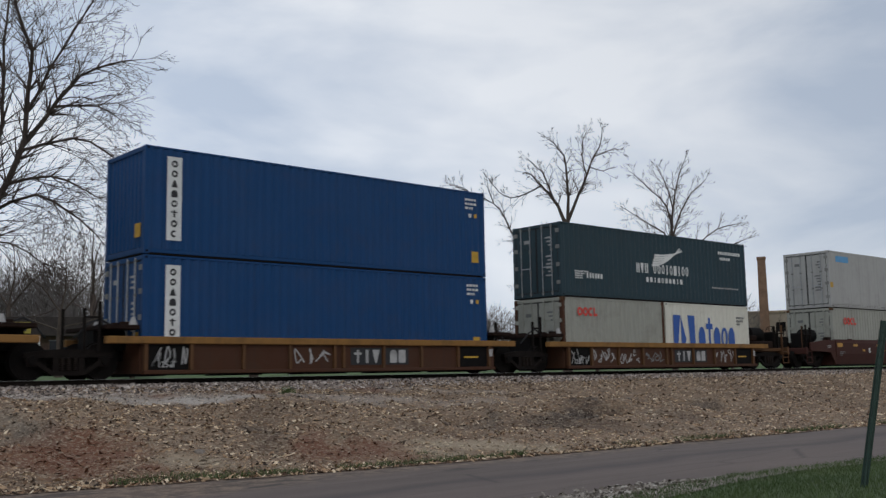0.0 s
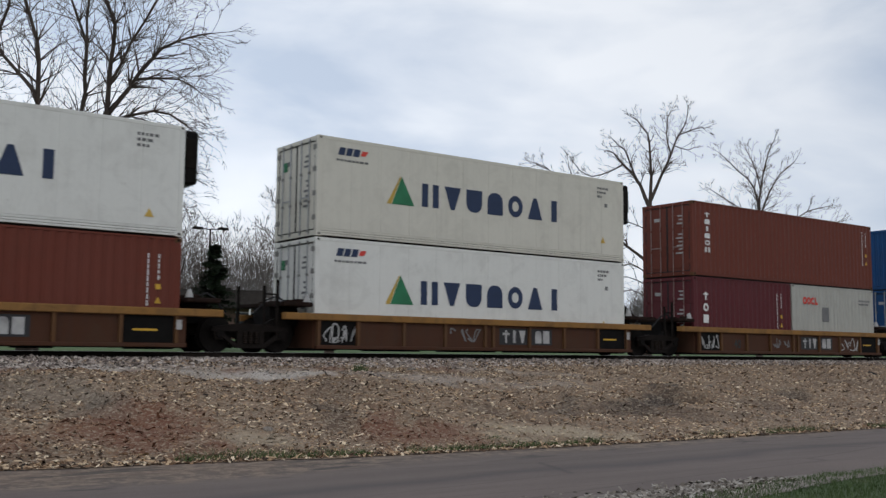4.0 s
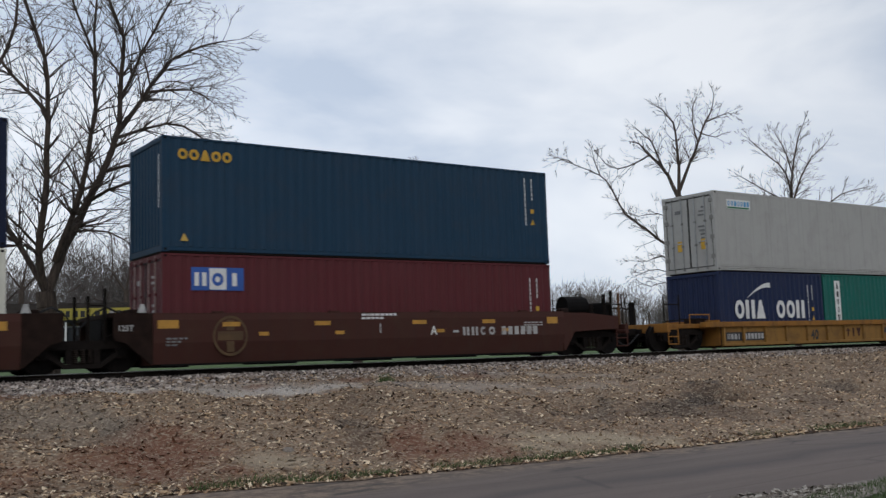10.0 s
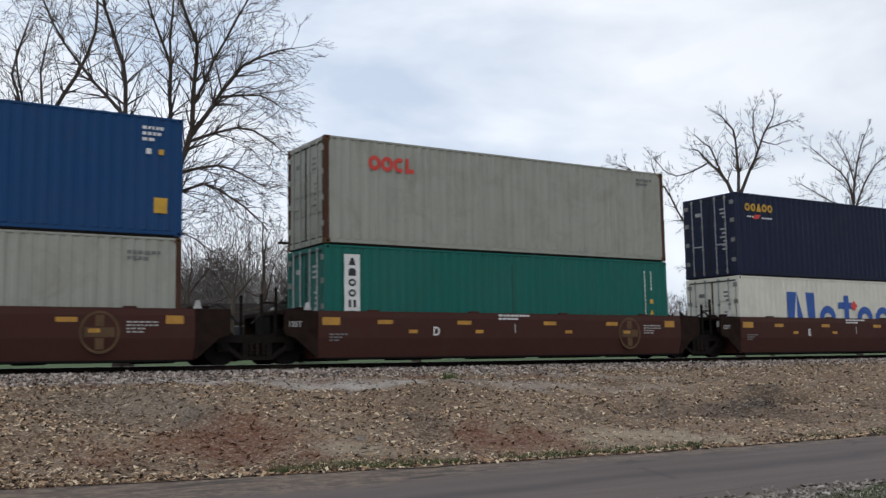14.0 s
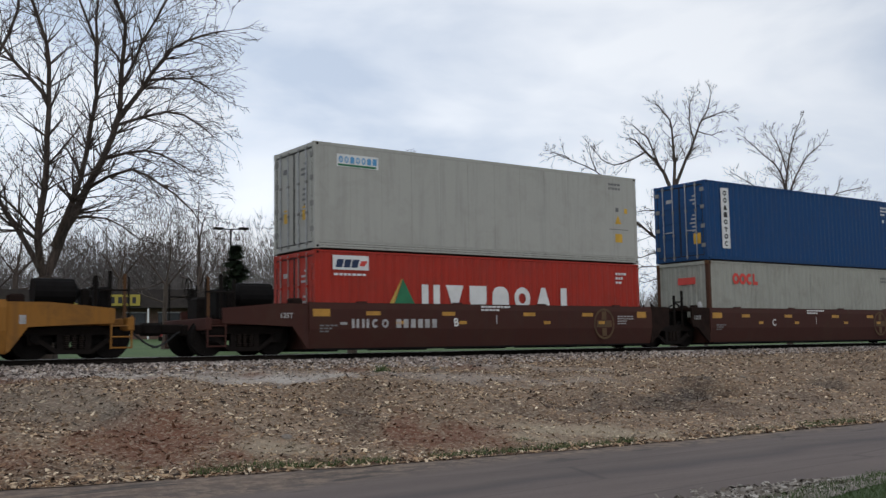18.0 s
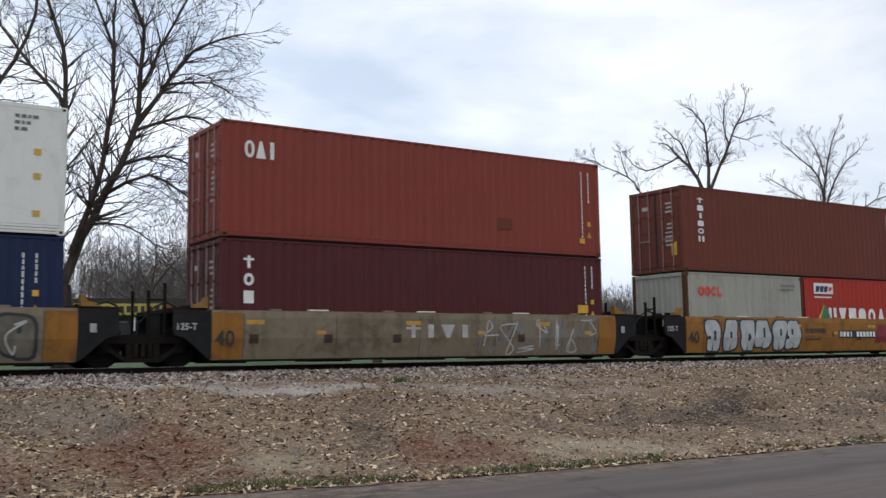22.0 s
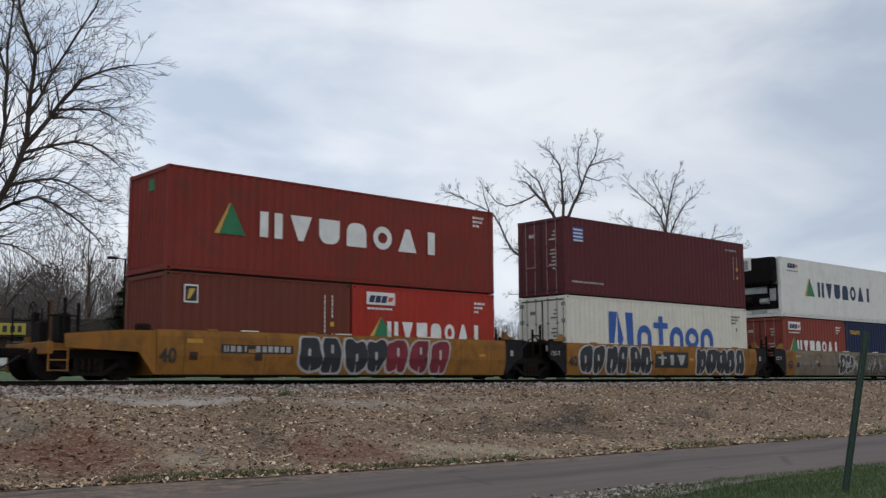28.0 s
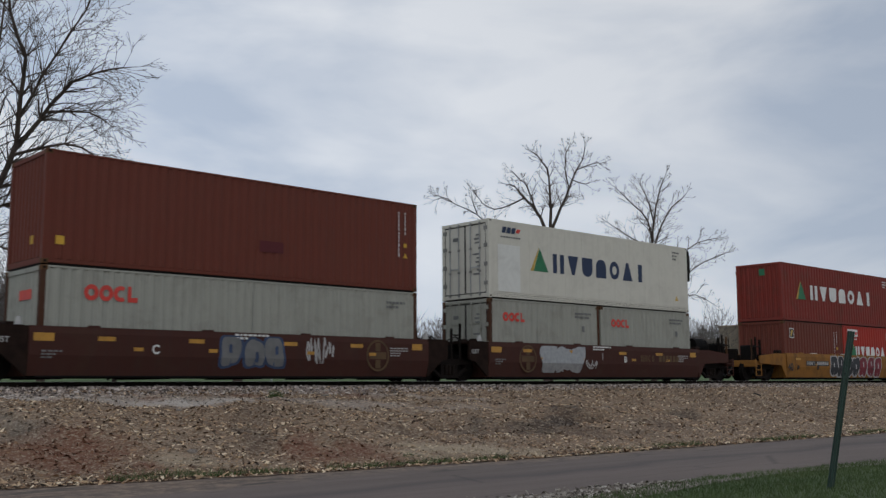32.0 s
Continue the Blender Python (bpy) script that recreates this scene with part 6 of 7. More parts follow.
# unit 15
c, H = upper(15, "wine", "door", "wine-red container with a small blue and white plate")
mark(c, "r", 0.45, H - 0.85, 0.58, 0.5, M_BLUEMARK, name="plate", label="blue plate with pale bars")
for k in range(4):
    mark(c, "r", 0.47, H - 0.83 + 0.125 * k, 0.54, 0.05, M_WHITE, -1.2245)
rows_of_bars(c, 0.35, 0.42, 1.9, 1, M_DULLWHITE, hh=0.06)
rows_of_bars(c, 10.7, H - 0.4, 0.9, 1, M_DULLWHITE)
codes(c, 11.3, 1.2, H - 0.6, M_DULLWHITE)
# unit 16
c, H = upper(16, "oldred", "plain", "weathered red container with a green triangle and spaced white marks")
delta_word(c, 1.4, 1.02, 0.8, 2.85, 9.7, M_WHITE, 0.02)
rows_of_bars(c, 11.2, H - 0.3, 0.5, 3, M_WHITE)
part("end_mark", box(0.012, 0.03, -0.35, -0.05, H - 0.55, H - 0.25), M_GREENMARK, c, "small green mark")
c, H = lower(16, "ochre", "plain", "short red-brown container with a small dark emblem plate", 0)
mark(c, "r", 0.55, H - 0.75, 0.42, 0.45, M_WHITE, name="plate", label="small emblem plate")
mark(c, "r", 0.59, H - 0.71, 0.34, 0.37, M_BLACKMARK, -1.2245)
mark(c, [[(0.64, H - 0.66), (0.72, H - 0.66), (0.88, H - 0.4), (0.7, H - 0.4)]], 0, 0, 0, 0, M_GOLDMARK, -1.2295)
codes(c, 5.1, H - 1.5, H - 0.35, M_WHITE)
# unit 17
c, H = upper(17, "cream", "cold_door", "scuffed white refrigerated container with a green triangle and navy marks", smooth=True, genset=True)
delta_word(c, 2.15, 1.0, 0.78, 3.4, 9.1, M_NAVYMARK, 0.0)
small_flag(c, 0.66, H - 0.42)
mark(c, "r", 0.45, 0.22, 1.15, 1.55, BOX_PAINT["white"], name="patch", label="cleaner white patch")
rows_of_bars(c, 11.1, H - 0.3, 0.5, 3, M_GREYMARK)
mark(c, "tri", 11.2, 0.42, 0.24, 0.2, M_GOLDMARK, name="warning_plate")
for slot in (0, 1):
    c, H = lower(17, "stone", "door", "short weathered grey-green container with red round marks", slot, rustpost=slot == 0)
    rosette(c, 0.66, H - 0.72, 0.3)
    rows_of_bars(c, 4.6, H - 0.35, 0.9, 2, M_GREYMARK)
    mark(c, "r", 5.0, H - 0.95, 0.14, 0.2, M_GREYMARK, name="data_plate")
# unit 18
c, H = upper(18, "ochre", "plain", "red-brown container with small white code marks")
codes(c, 11.4, 1.0, H - 0.3, M_WHITE)
mark(c, "r", 0.32, 0.46, 0.22, 0.2, M_YELLOWMARK, name="plate", label="yellow square plate")
mark(c, "r", 6.2, 0.75, 0.8, 0.3, BOX_PAINT["wine"], name="patch", label="darker repair patch")
part("plate", box(0.012, 0.026, -0.55, -0.35, 0.5, 0.7), M_YELLOWMARK, c)

# well cars
M_DULLBLUE = plain("faded_blue_spray", (0.035, 0.06, 0.13), 0.75, 0, 0.4, 3.0)
RIBS = [0.02, 1.28, 2.82, 4.30, 5.82, 6.14, 7.62, 9.12, 10.66, 12.04]
for u, l, r in ((1, "joint", "end"), (2, "joint", "joint"), (3, "joint", "joint"), (4, "joint", "joint"), (5, "end", "joint")):
    car = ribbed_car(STACK[u][0], CAR_PAINT["rust"], CAR_PAINT["chord"], RIBS, 0.98, l, r, "rusty brown well car with upright ribs and graffiti", rib_m=CAR_PAINT["ribrust"])
    mark(car, "r", 6.42, 0.28, 2.2, 0.46, M_BLACKMARK, -1.391, "panel", "black panel")
    word(car, "tiv nr", 6.55, 8.5, 0.33, 0.36, M_DULLWHITE, -1.397, 0.2)
    if u == 5:
        mark(car, "r", 1.6, 0.26, 2.5, 0.26, M_BLACKMARK, -1.391, "panel")
        word(car, "prni rrrrrr", 1.68, 4.02, 0.30, 0.17, M_WHITE, -1.397, 0.3)
    else:
        scribble(car, 0.2, 1.2, 0.25, 0.75, 4, M_DULLWHITE, u, -1.397)
        scribble(car, 4.5, 5.7, 0.3, 0.7, 4, M_GREYMARK if u != 2 else M_DULLWHITE, u + 20, -1.391)
        letter(car, "125-T", 0.35, 0.26, 0.2, M_DULLWHITE, -1.397)
    if u == 1:
        scribble(car, 1.4, 2.7, 0.25, 0.75, 5, M_DULLWHITE, 41, -1.391)
        scribble(car, 2.9, 4.2, 0.25, 0.75, 5, M_DULLWHITE, 42, -1.391)
        scribble(car, 9.2, 11.8, 0.25, 0.75, 8, M_DULLWHITE, 43, -1.391)
    if u == 3:
        scribble(car, 9.2, 11.8, 0.25, 0.75, 7, M_DULLWHITE, 44, -1.391)
        letter(car, "40", 2.1, 0.3, 0.4, M_BLACKMARK, -1.391)
yellow_ribs = [-0.15, 0.92, 2.14, 3.36, 4.64, 5.9, 7.0, 8.28, 9.62, 10.8, 12.3]
car = ribbed_car(STACK[6][0], CAR_PAINT["ochre_car"], CAR_PAINT["yellow"], yellow_ribs, 0.88, "end", "end", "dirty yellow well car with upright ribs and end platforms", dark_ends=False, span=(-0.2, 12.4))
mark(car, "r", 0.0, 0.26, 2.15, 0.28, M_BLACKMARK, -1.391, "panel")
word(car, "prni rrrrrr", 0.08, 2.06, 0.31, 0.18, M_DULLWHITE, -1.397, 0.3)
letter(car, "40", 4.9, 0.24, 0.46, M_BLACKMARK, -1.391)
word(car, "tiv", 7.15, 8.15, 0.3, 0.3, CAR_PAINT["oxide"], -1.391, 0.2)
mark(car, "r", 9.75, 0.4, 0.55, 0.2, M_BLACKMARK, -1.391, "panel")
for u, l, r, sign, seal, num in ((0, "end", "joint", ("B", 3.0), 7.5, None), (7, "joint", "end", ("A", 7.5), 1.15, 8.6), (8, "joint", "joint", ("E", 3.15), 9.8, None), (9, "joint", "joint", ("D", 3.1), 9.8, None),
                                 (10, "joint", "joint", ("C", 3.15), 9.8, None), (11, "end", "joint", ("B", 4.3), 9.8, 0.96), (17, "joint", "end", ("B", 7.2), 1.2, None), (18, "joint", "joint", ("C", 2.85), 9.9, None)):
    car = smooth_car(STACK[u][0], CAR_PAINT["oxide"], 1.22, l, r, "dull red-brown well car with amber reflectors and a round seal")
    oxide_marks(car, sign, seal, num)
    if u == 17:
        blob_row(car, 2.35, 4.85, 0.3, 1.15, 3, M_STEEL, M_STEEL, 5)
        scribble(car, 4.9, 5.6, 0.4, 0.75, 3, M_DULLWHITE, 9, -1.491)
        word(car, "ppco rrrrrr", 8.3, 10.9, 0.7, 0.24, M_SEALMARK, -1.491, 0.3)
    if u == 18:
        blob_row(car, 4.85, 6.95, 0.35, 1.15, 3, M_GREYMARK, M_DULLBLUE, 8)
        scribble(car, 7.7, 8.75, 0.45, 1.2, 8, M_DULLWHITE, 12, -1.491, 0.024)
M_SKYBLUE = plain("pale_blue_spray", (0.30, 0.42, 0.46), 0.7, 0, 0.3, 3.0)
M_SILVERSPRAY = plain("silver_spray", (0.42, 0.45, 0.46), 0.6, 0, 0.35, 3.0)
M_WINESPRAY = plain("wine_red_spray", (0.20, 0.015, 0.03), 0.7, 0, 0.4, 3.0)
M_TANSPRAY = plain("faded_grey_spray", (0.13, 0.115, 0.09), 0.75, 0, 0.5, 3.0)
M_DARKSPRAY = plain("dark_spray", (0.02, 0.022, 0.028), 0.65, 0, 0.4, 3.0)
for u, l, r, key in ((12, "joint", "end", "yellow"), (13, "joint", "joint", "soiled"), (14, "joint", "joint", "soiled"), (15, "joint", "joint", "yellow"), (16, "end", "joint", "yellow")):
    car = smooth_car(STACK[u][0], CAR_PAINT[key], 1.19, l, r, "dirty yellow well car with smooth sides covered in graffiti", black=True)
    y = -1.491
    reflectors(car, [0.55, 2.4, 5.0, 7.3, 9.4, 11.2], 0.9)
    for jx in (0.48, 2.95, 5.42, 7.9, 10.35, 11.75):
        mark(car, "r", jx, 0.15, 0.014, 0.98, M_BLACKMARK, y + 0.0035, "joint_line")
    for jx in (0.62, 2.6, 4.6, 8.7):
        mark(car, "r", jx, 0.48, 0.24, 0.20, CAR_PAINT["rust"], y + 0.001, "latch_plate")
        mark(car, "r", jx + 0.05, 0.53, 0.14, 0.10, M_BLACKMARK, y - 0.0045, "latch_plate")
    if key == "soiled":
        for ex, ew in ((-0.29, 0.75), (11.77, 0.67)):
            mark(car, "r", ex, 0.15, ew, 1.0, CAR_PAINT["yellow"], y + 0.0028, "end_panel", "bare yellow end panel")
    letter(car, "40", -0.22, 0.44, 0.46, M_BLACKMARK, y - 0.004)
    if l == "joint":
        letter(car, "125-T", -1.15, 0.78, 0.2, M_DULLWHITE, -1.445)
    mark(car, "r", 12.72, 0.72, 0.14, 0.18, M_DULLWHITE, -1.445, "plate")
    for k in range(3):
        part("load_ledge", box(2.2 + 3.2 * k, 2.75 + 3.2 * k, -1.46, -1.36, 1.21, 1.245, bevel=0.01), BOX_PAINT["ivory"], car, "pale loading ledge")
    if u == 12:
        blob_row(car, 0.55, 5.5, 0.16, 1.14, 6, M_SILVERSPRAY, M_DARKSPRAY, 3)
        mark(car, "r", 7.6, 0.55, 2.3, 0.26, M_BLACKMARK, y, "panel")
        word(car, "prni rrrrrr", 7.68, 9.82, 0.6, 0.17, M_WHITE, y - 0.006, 0.3)
        letter(car, "A", 7.2, 0.6, 0.26, M_BLACKMARK, y)
        blob_row(car, 9.95, 11.5, 0.4, 1.0, 3, M_WINESPRAY, M_WINESPRAY, 4)
        rows_of_bars(car, 5.7, 0.72, 1.2, 2, M_BLACKMARK, y, 0.15, 0.24)
    elif u == 13:
        word(car, "tivi", 5.0, 7.1, 0.6, 0.32, M_DULLWHITE, y, 0.2)
        scribble(car, 7.3, 11.9, 0.2, 1.1, 11, M_GREYMARK, 31, y, 0.03)
        scribble(car, 7.5, 11.7, 0.2, 1.1, 7, M_DULLWHITE, 32, y - 0.005, 0.018)
    elif u == 14:
        blob_row(car, 4.85, 6.2, 0.2, 1.1, 2, M_DARKSPRAY, M_DULLWHITE, 13)
        scribble(car, 5.0, 7.2, 0.4, 0.9, 6, M_DULLWHITE, 14, y - 0.012, 0.04)
        blob_row(car, 6.4, 11.6, 0.2, 1.1, 6, M_TANSPRAY, M_DARKSPRAY, 15)
        scribble(car, 0.6, 4.6, 0.25, 1.05, 8, M_GREYMARK, 33, y, 0.035)
        scribble(car, 6.6, 11.4, 0.25, 1.05, 9, M_DULLWHITE, 34, y - 0.013, 0.02)
    elif u == 15:
        blob_row(car, 0.45, 4.7, 0.16, 1.16, 6, M_DARKSPRAY, M_DULLWHITE, 21)
        mark(car, "r", 4.95, 0.4, 2.25, 0.58, M_BLACKMARK, y, "panel", "black panel")
        word(car, "tiv", 5.15, 7.0, 0.5, 0.38, M_DULLWHITE, y - 0.006, 0.15)
        blob_row(car, 7.7, 11.5, 0.16, 1.16, 5, M_DARKSPRAY, M_DULLWHITE, 22)
    else:
        mark(car, "r", 1.55, 0.66, 2.3, 0.22, M_BLACKMARK, y, "panel")
        word(car, "prni rrrrrr", 1.64, 3.76, 0.7, 0.15, M_DULLWHITE, y - 0.006, 0.3)
        blob_row(car, 4.0, 7.3, 0.16, 1.14, 4, M_DARKSPRAY, M_DULLWHITE, 23)
        blob_row(car, 7.2, 9.9, 0.16, 1.14, 3, M_WINESPRAY, M_DULLWHITE, 24)


# ---- bare trees and what stands behind the track ----
def spot(az, el, dist, depth=0.0):
    """A place by compass angle from the track's normal, height angle and distance from the viewer's stand."""
    a = radians(az)
    d = dist + depth
    return Vector((math.sin(a) * d, math.cos(a) * d, CAM_Z + math.tan(radians(el)) * dist))


class Wood:
    """Collects tapered branch segments for one mesh."""

    def __init__(self):
        self.v, self.f = [], []

    def seg(self, p, q, r0, r1, n):
        d = (q - p)
        if d.length < 1e-5:
            return
        d = d.normalized()
        s = d.orthogonal().normalized()
        t = d.cross(s)
        k = len(self.v)
        for c, r in ((p, r0), (q, r1)):
            for j in range(n):
                a = 2 * math.pi * j / n
                self.v.append(c + (s * math.cos(a) + t * math.sin(a)) * r)
        for j in range(n):
            self.f.append((k + j, k + (j + 1) % n, k + n + (j + 1) % n, k + n + j))

    def mesh(self, name, material, parent, label=""):
        me = bpy.data.meshes.new(name)
        me.from_pydata([tuple(v) for v in self.v], [], self.f)
        me.materials.append(material)
        me.polygons.foreach_set("use_smooth", [True] * len(me.polygons))
        o = new(name, me)
        o.parent = parent
        if label:
            tagged(o, label)
        return o


def twigs(wood, rng, p, d, length, r, depth, droop, spread):
    """One long bending branch and its side branches, finer at each step."""
    n = max(3, int(length / (0.40 if depth > 0 else 0.30)))
    step_l = length / n
    pos, dirn = p.copy(), d.normalized()
    bend = Vector((rng.gauss(0, 1), rng.gauss(0, 1), rng.gauss(0.3, 1) - droop)) * 0.085
    for k in range(n):
        wander = Vector((rng.gauss(0, 1), rng.gauss(0, 1), rng.gauss(0, 1))) * (0.055 if depth > 0 else 0.10)
        dirn = (dirn + wander + bend).normalized()
        q = pos + dirn * step_l
        r0, r1 = r * (1 - k / n * 0.75), r * (1 - (k + 1) / n * 0.75)
        wood.seg(pos, q, max(r0, 0.0075), max(r1, 0.0045), 3)
        pos = q
        if depth > 0 and k >= n * 0.15:
            for _ in range(2 if rng.random() < 0.6 else 1):
                side = dirn.cross(Vector((rng.gauss(0, 1), rng.gauss(0, 1), rng.gauss(0, 1)))).normalized()
                a = rng.uniform(0.30, 0.70) * spread
                nd = (dirn * math.cos(a) + side * math.sin(a)).normalized()
                twigs(wood, rng, pos, nd, length * rng.uniform(0.42, 0.74) * (1 - 0.35 * k / n), max(0.007, r1 * 0.6), depth - 1, droop, spread)


def limb(wood, rng, pts, r0, r1, crown, depth, gap, reach, droop, spread, bare=0.12):
    """A main limb through the given places, with branches along it."""
    fine = []
    if r0 < 0.29:
        r0 *= 0.84
    ext = [pts[0] * 2 - pts[1]] + pts + [pts[-1] * 2 - pts[-2]]
    for k in range(1, len(ext) - 2):
        a, b, c, d = ext[k - 1:k + 3]
        m = max(2, int((c - b).length / 0.6))
        for j in range(m):
            t = j / m
            q = (b * 2 + (c - a) * t + (a * 2 - b * 5 + c * 4 - d) * t * t + (b * 3 - a - c * 3 + d) * t ** 3) * 0.5
            fine.append(q + Vector((rng.gauss(0, 0.02), rng.gauss(0, 0.02), rng.gauss(0, 0.01))) if fine else q)
    fine.append(pts[-1])
    n = len(fine) - 1
    acc, turn = 0.0, rng.uniform(0, 6.28)
    for k in range(n):
        f0, f1 = k / n, (k + 1) / n
        ra, rb = r0 + (r1 - r0) * f0 ** 0.7, r0 + (r1 - r0) * f1 ** 0.7
        wood.seg(fine[k], fine[k + 1], ra, rb, 8 if r0 > 0.12 else 5)
        acc += (fine[k + 1] - fine[k]).length
        while f1 > bare and acc > gap:
            acc -= gap
            d = (fine[k + 1] - fine[k]).normalized()
            turn += 2.4 + rng.gauss(0, 0.4)
            s = d.orthogonal().normalized()
            side = s * math.cos(turn) + d.cross(s) * math.sin(turn)
            a = rng.uniform(0.5, 1.0)
            nd = (d * math.cos(a) + side * math.sin(a)).normalized()
            twigs(crown, rng, fine[k + 1], nd, reach * rng.uniform(0.55, 1.1) * (1.12 - 0.65 * f1), max(0.012, min(0.035, rb * 0.5)), depth, droop, spread)
    twigs(crown, rng, fine[-1], (fine[-1] - fine[-2]), reach * 0.5, r1 * 0.9, depth, droop, spread)


def bare_tree(az, dist, trunk_r, limbs, seed, label, depth=2, gap=0.55, reach=2.2, droop=0.0, spread=1.0, group="", eye=(0, 0, 0)):
    """limbs: (thick at start, thick at end, [(compass angle, height angle, depth), ...])."""
    rng = random.Random(seed)
    eye = Vector(eye)
    foot = spot(az, 0, dist) + eye
    root = tagged(new("bare_tree"), label, "tree", group)
    root.location = (foot.x, foot.y, level(foot.x, foot.y))
    base = root.location.copy()
    wood, crown = Wood(), Wood()
    for k, (r0, r1, pts) in enumerate(limbs):
        places = [spot(a, e, dist, d) + eye - base for a, e, d in pts]
        if k == 0:
            places[0] = Vector((0, 0, -0.15))
            wood.seg(Vector((0, 0, -0.15)), Vector((0, 0, 0.5)), trunk_r * 1.5, trunk_r * 1.05, 10)
            limb(wood, rng, places, r0, r1, crown, 0, 99.0, 0.2, droop, spread, 2.0)
        else:
            limb(wood, rng, places, r0, r1, crown, depth, gap, reach, droop, spread)
    wood.mesh("trunk", M_BARK, root, "grey-brown trunk and limbs")
    crown.mesh("crown", M_TWIG, root, "bare spring twigs")
    return root


bare_tree(14.92, 33.1, 0.36, [
    (0.361, 0.296, [(14.94, -0.46, 0), (14.88, 2.37, 0), (14.73, 4.19, 0)]),
    (0.197, 0.025, [(14.74, 4.07, 0), (15.68, 6.71, 0.25), (17.50, 10.62, 0.66), (18.24, 13.16, 0.82), (18.36, 15.67, 0.82), (18.48, 17.72, 0.66), (17.64, 19.95, 0.49), (17.21, 23.99, 0.41)]),
    (0.115, 0.025, [(18.14, 12.70, 0.82), (19.89, 15.49, 1.15), (21.10, 17.01, 1.31), (22.57, 17.85, 1.48), (23.71, 18.23, 1.64)]),
    (0.164, 0.025, [(14.73, 4.19, 0), (14.36, 6.00, -0.33), (14.73, 9.76, -0.82), (14.76, 13.51, -1.07), (14.60, 15.54, -1.23), (13.65, 18.22, -1.31), (12.78, 22.11, -1.31)]),
    (0.131, 0.025, [(15.15, 5.79, 0), (16.41, 9.23, -0.66), (17.11, 13.12, -0.99), (17.19, 14.83, -1.07), (17.03, 16.99, -1.15), (17.40, 20.62, -1.23)]),
    (0.131, 0.025, [(14.73, 4.19, 0), (13.46, 6.66, 0.49), (11.29, 10.23, 0.99), (9.69, 13.56, 1.15), (9.17, 16.91, 1.23)]),
    (0.082, 0.025, [(14.66, 13.05, -1.07), (12.38, 15.69, -0.49), (11.01, 17.88, 0), (9.96, 20.30, 0.25)]),
    (0.074, 0.016, [(18.03, 12.47, 0.82), (20.73, 13.23, 0.49), (22.21, 12.69, 0.25), (23.14, 11.91, 0)]),
    (0.074, 0.016, [(17.50, 10.62, 0.66), (19.75, 11.02, 0.16), (21.12, 10.37, -0.33), (22.16, 9.70, -0.66)]),
    (0.074, 0.016, [(16.75, 9.01, 0.49), (18.87, 9.86, -0.25), (20.58, 8.98, -0.74), (21.74, 7.97, -1.07), (22.43, 7.18, -1.31)]),
    (0.074, 0.016, [(18.32, 14.53, 0.82), (20.06, 17.77, 0.16), (21.49, 20.09, -0.33), (22.26, 21.71, -0.66)]),
    (0.066, 0.016, [(19.67, 15.14, 1.15), (21.93, 15.55, 1.64), (23.20, 15.01, 1.97)]),
    (0.057, 0.016, [(16.00, 7.40, 0.33), (17.80, 7.20, -0.66), (19.40, 6.09, -1.15)]),
    (0.057, 0.016, [(17.17, 15.63, -1.07), (15.76, 18.75, -1.81), (15.02, 21.65, -2.13)]),
    (0.057, 0.016, [(14.35, 6.45, -0.33), (12.66, 8.01, -1.15), (10.90, 8.42, -1.64)]),
], 4, "tall bare spreading tree with several grey-brown limbs", depth=2, gap=0.13, reach=1.81, droop=0.4)
bare_tree(8.27, 33.1, 0.26, [
    (0.257, 0.206, [(8.30, -0.57, 0), (8.34, 3.95, 0), (8.60, 6.77, 0)]),
    (0.163, 0.026, [(8.61, 6.66, 0), (9.75, 10.64, 0.34), (11.00, 13.49, 0.51), (12.16, 15.67, 0.69), (13.10, 18.07, 0.77), (13.14, 21.00, 0.86)]),
    (0.129, 0.026, [(8.61, 6.55, 0), (9.44, 10.18, 0), (9.47, 13.44, -0.17), (9.00, 14.99, -0.34), (9.70, 17.49, -0.34)]),
    (0.137, 0.026, [(8.51, 6.21, 0), (6.53, 10.10, 0), (4.85, 14.54, 0), (4.04, 19.00, 0)]),
    (0.103, 0.026, [(8.42, 5.08, 0), (5.18, 8.48, 0.34), (3.13, 11.69, 0.43)]),
    (0.069, 0.017, [(10.69, 12.80, 0.51), (10.40, 15.83, 1.03), (10.99, 18.77, 1.37)]),
], 9, "tall bare tree with upright grey limbs", gap=0.22, reach=1.88, droop=0.3)
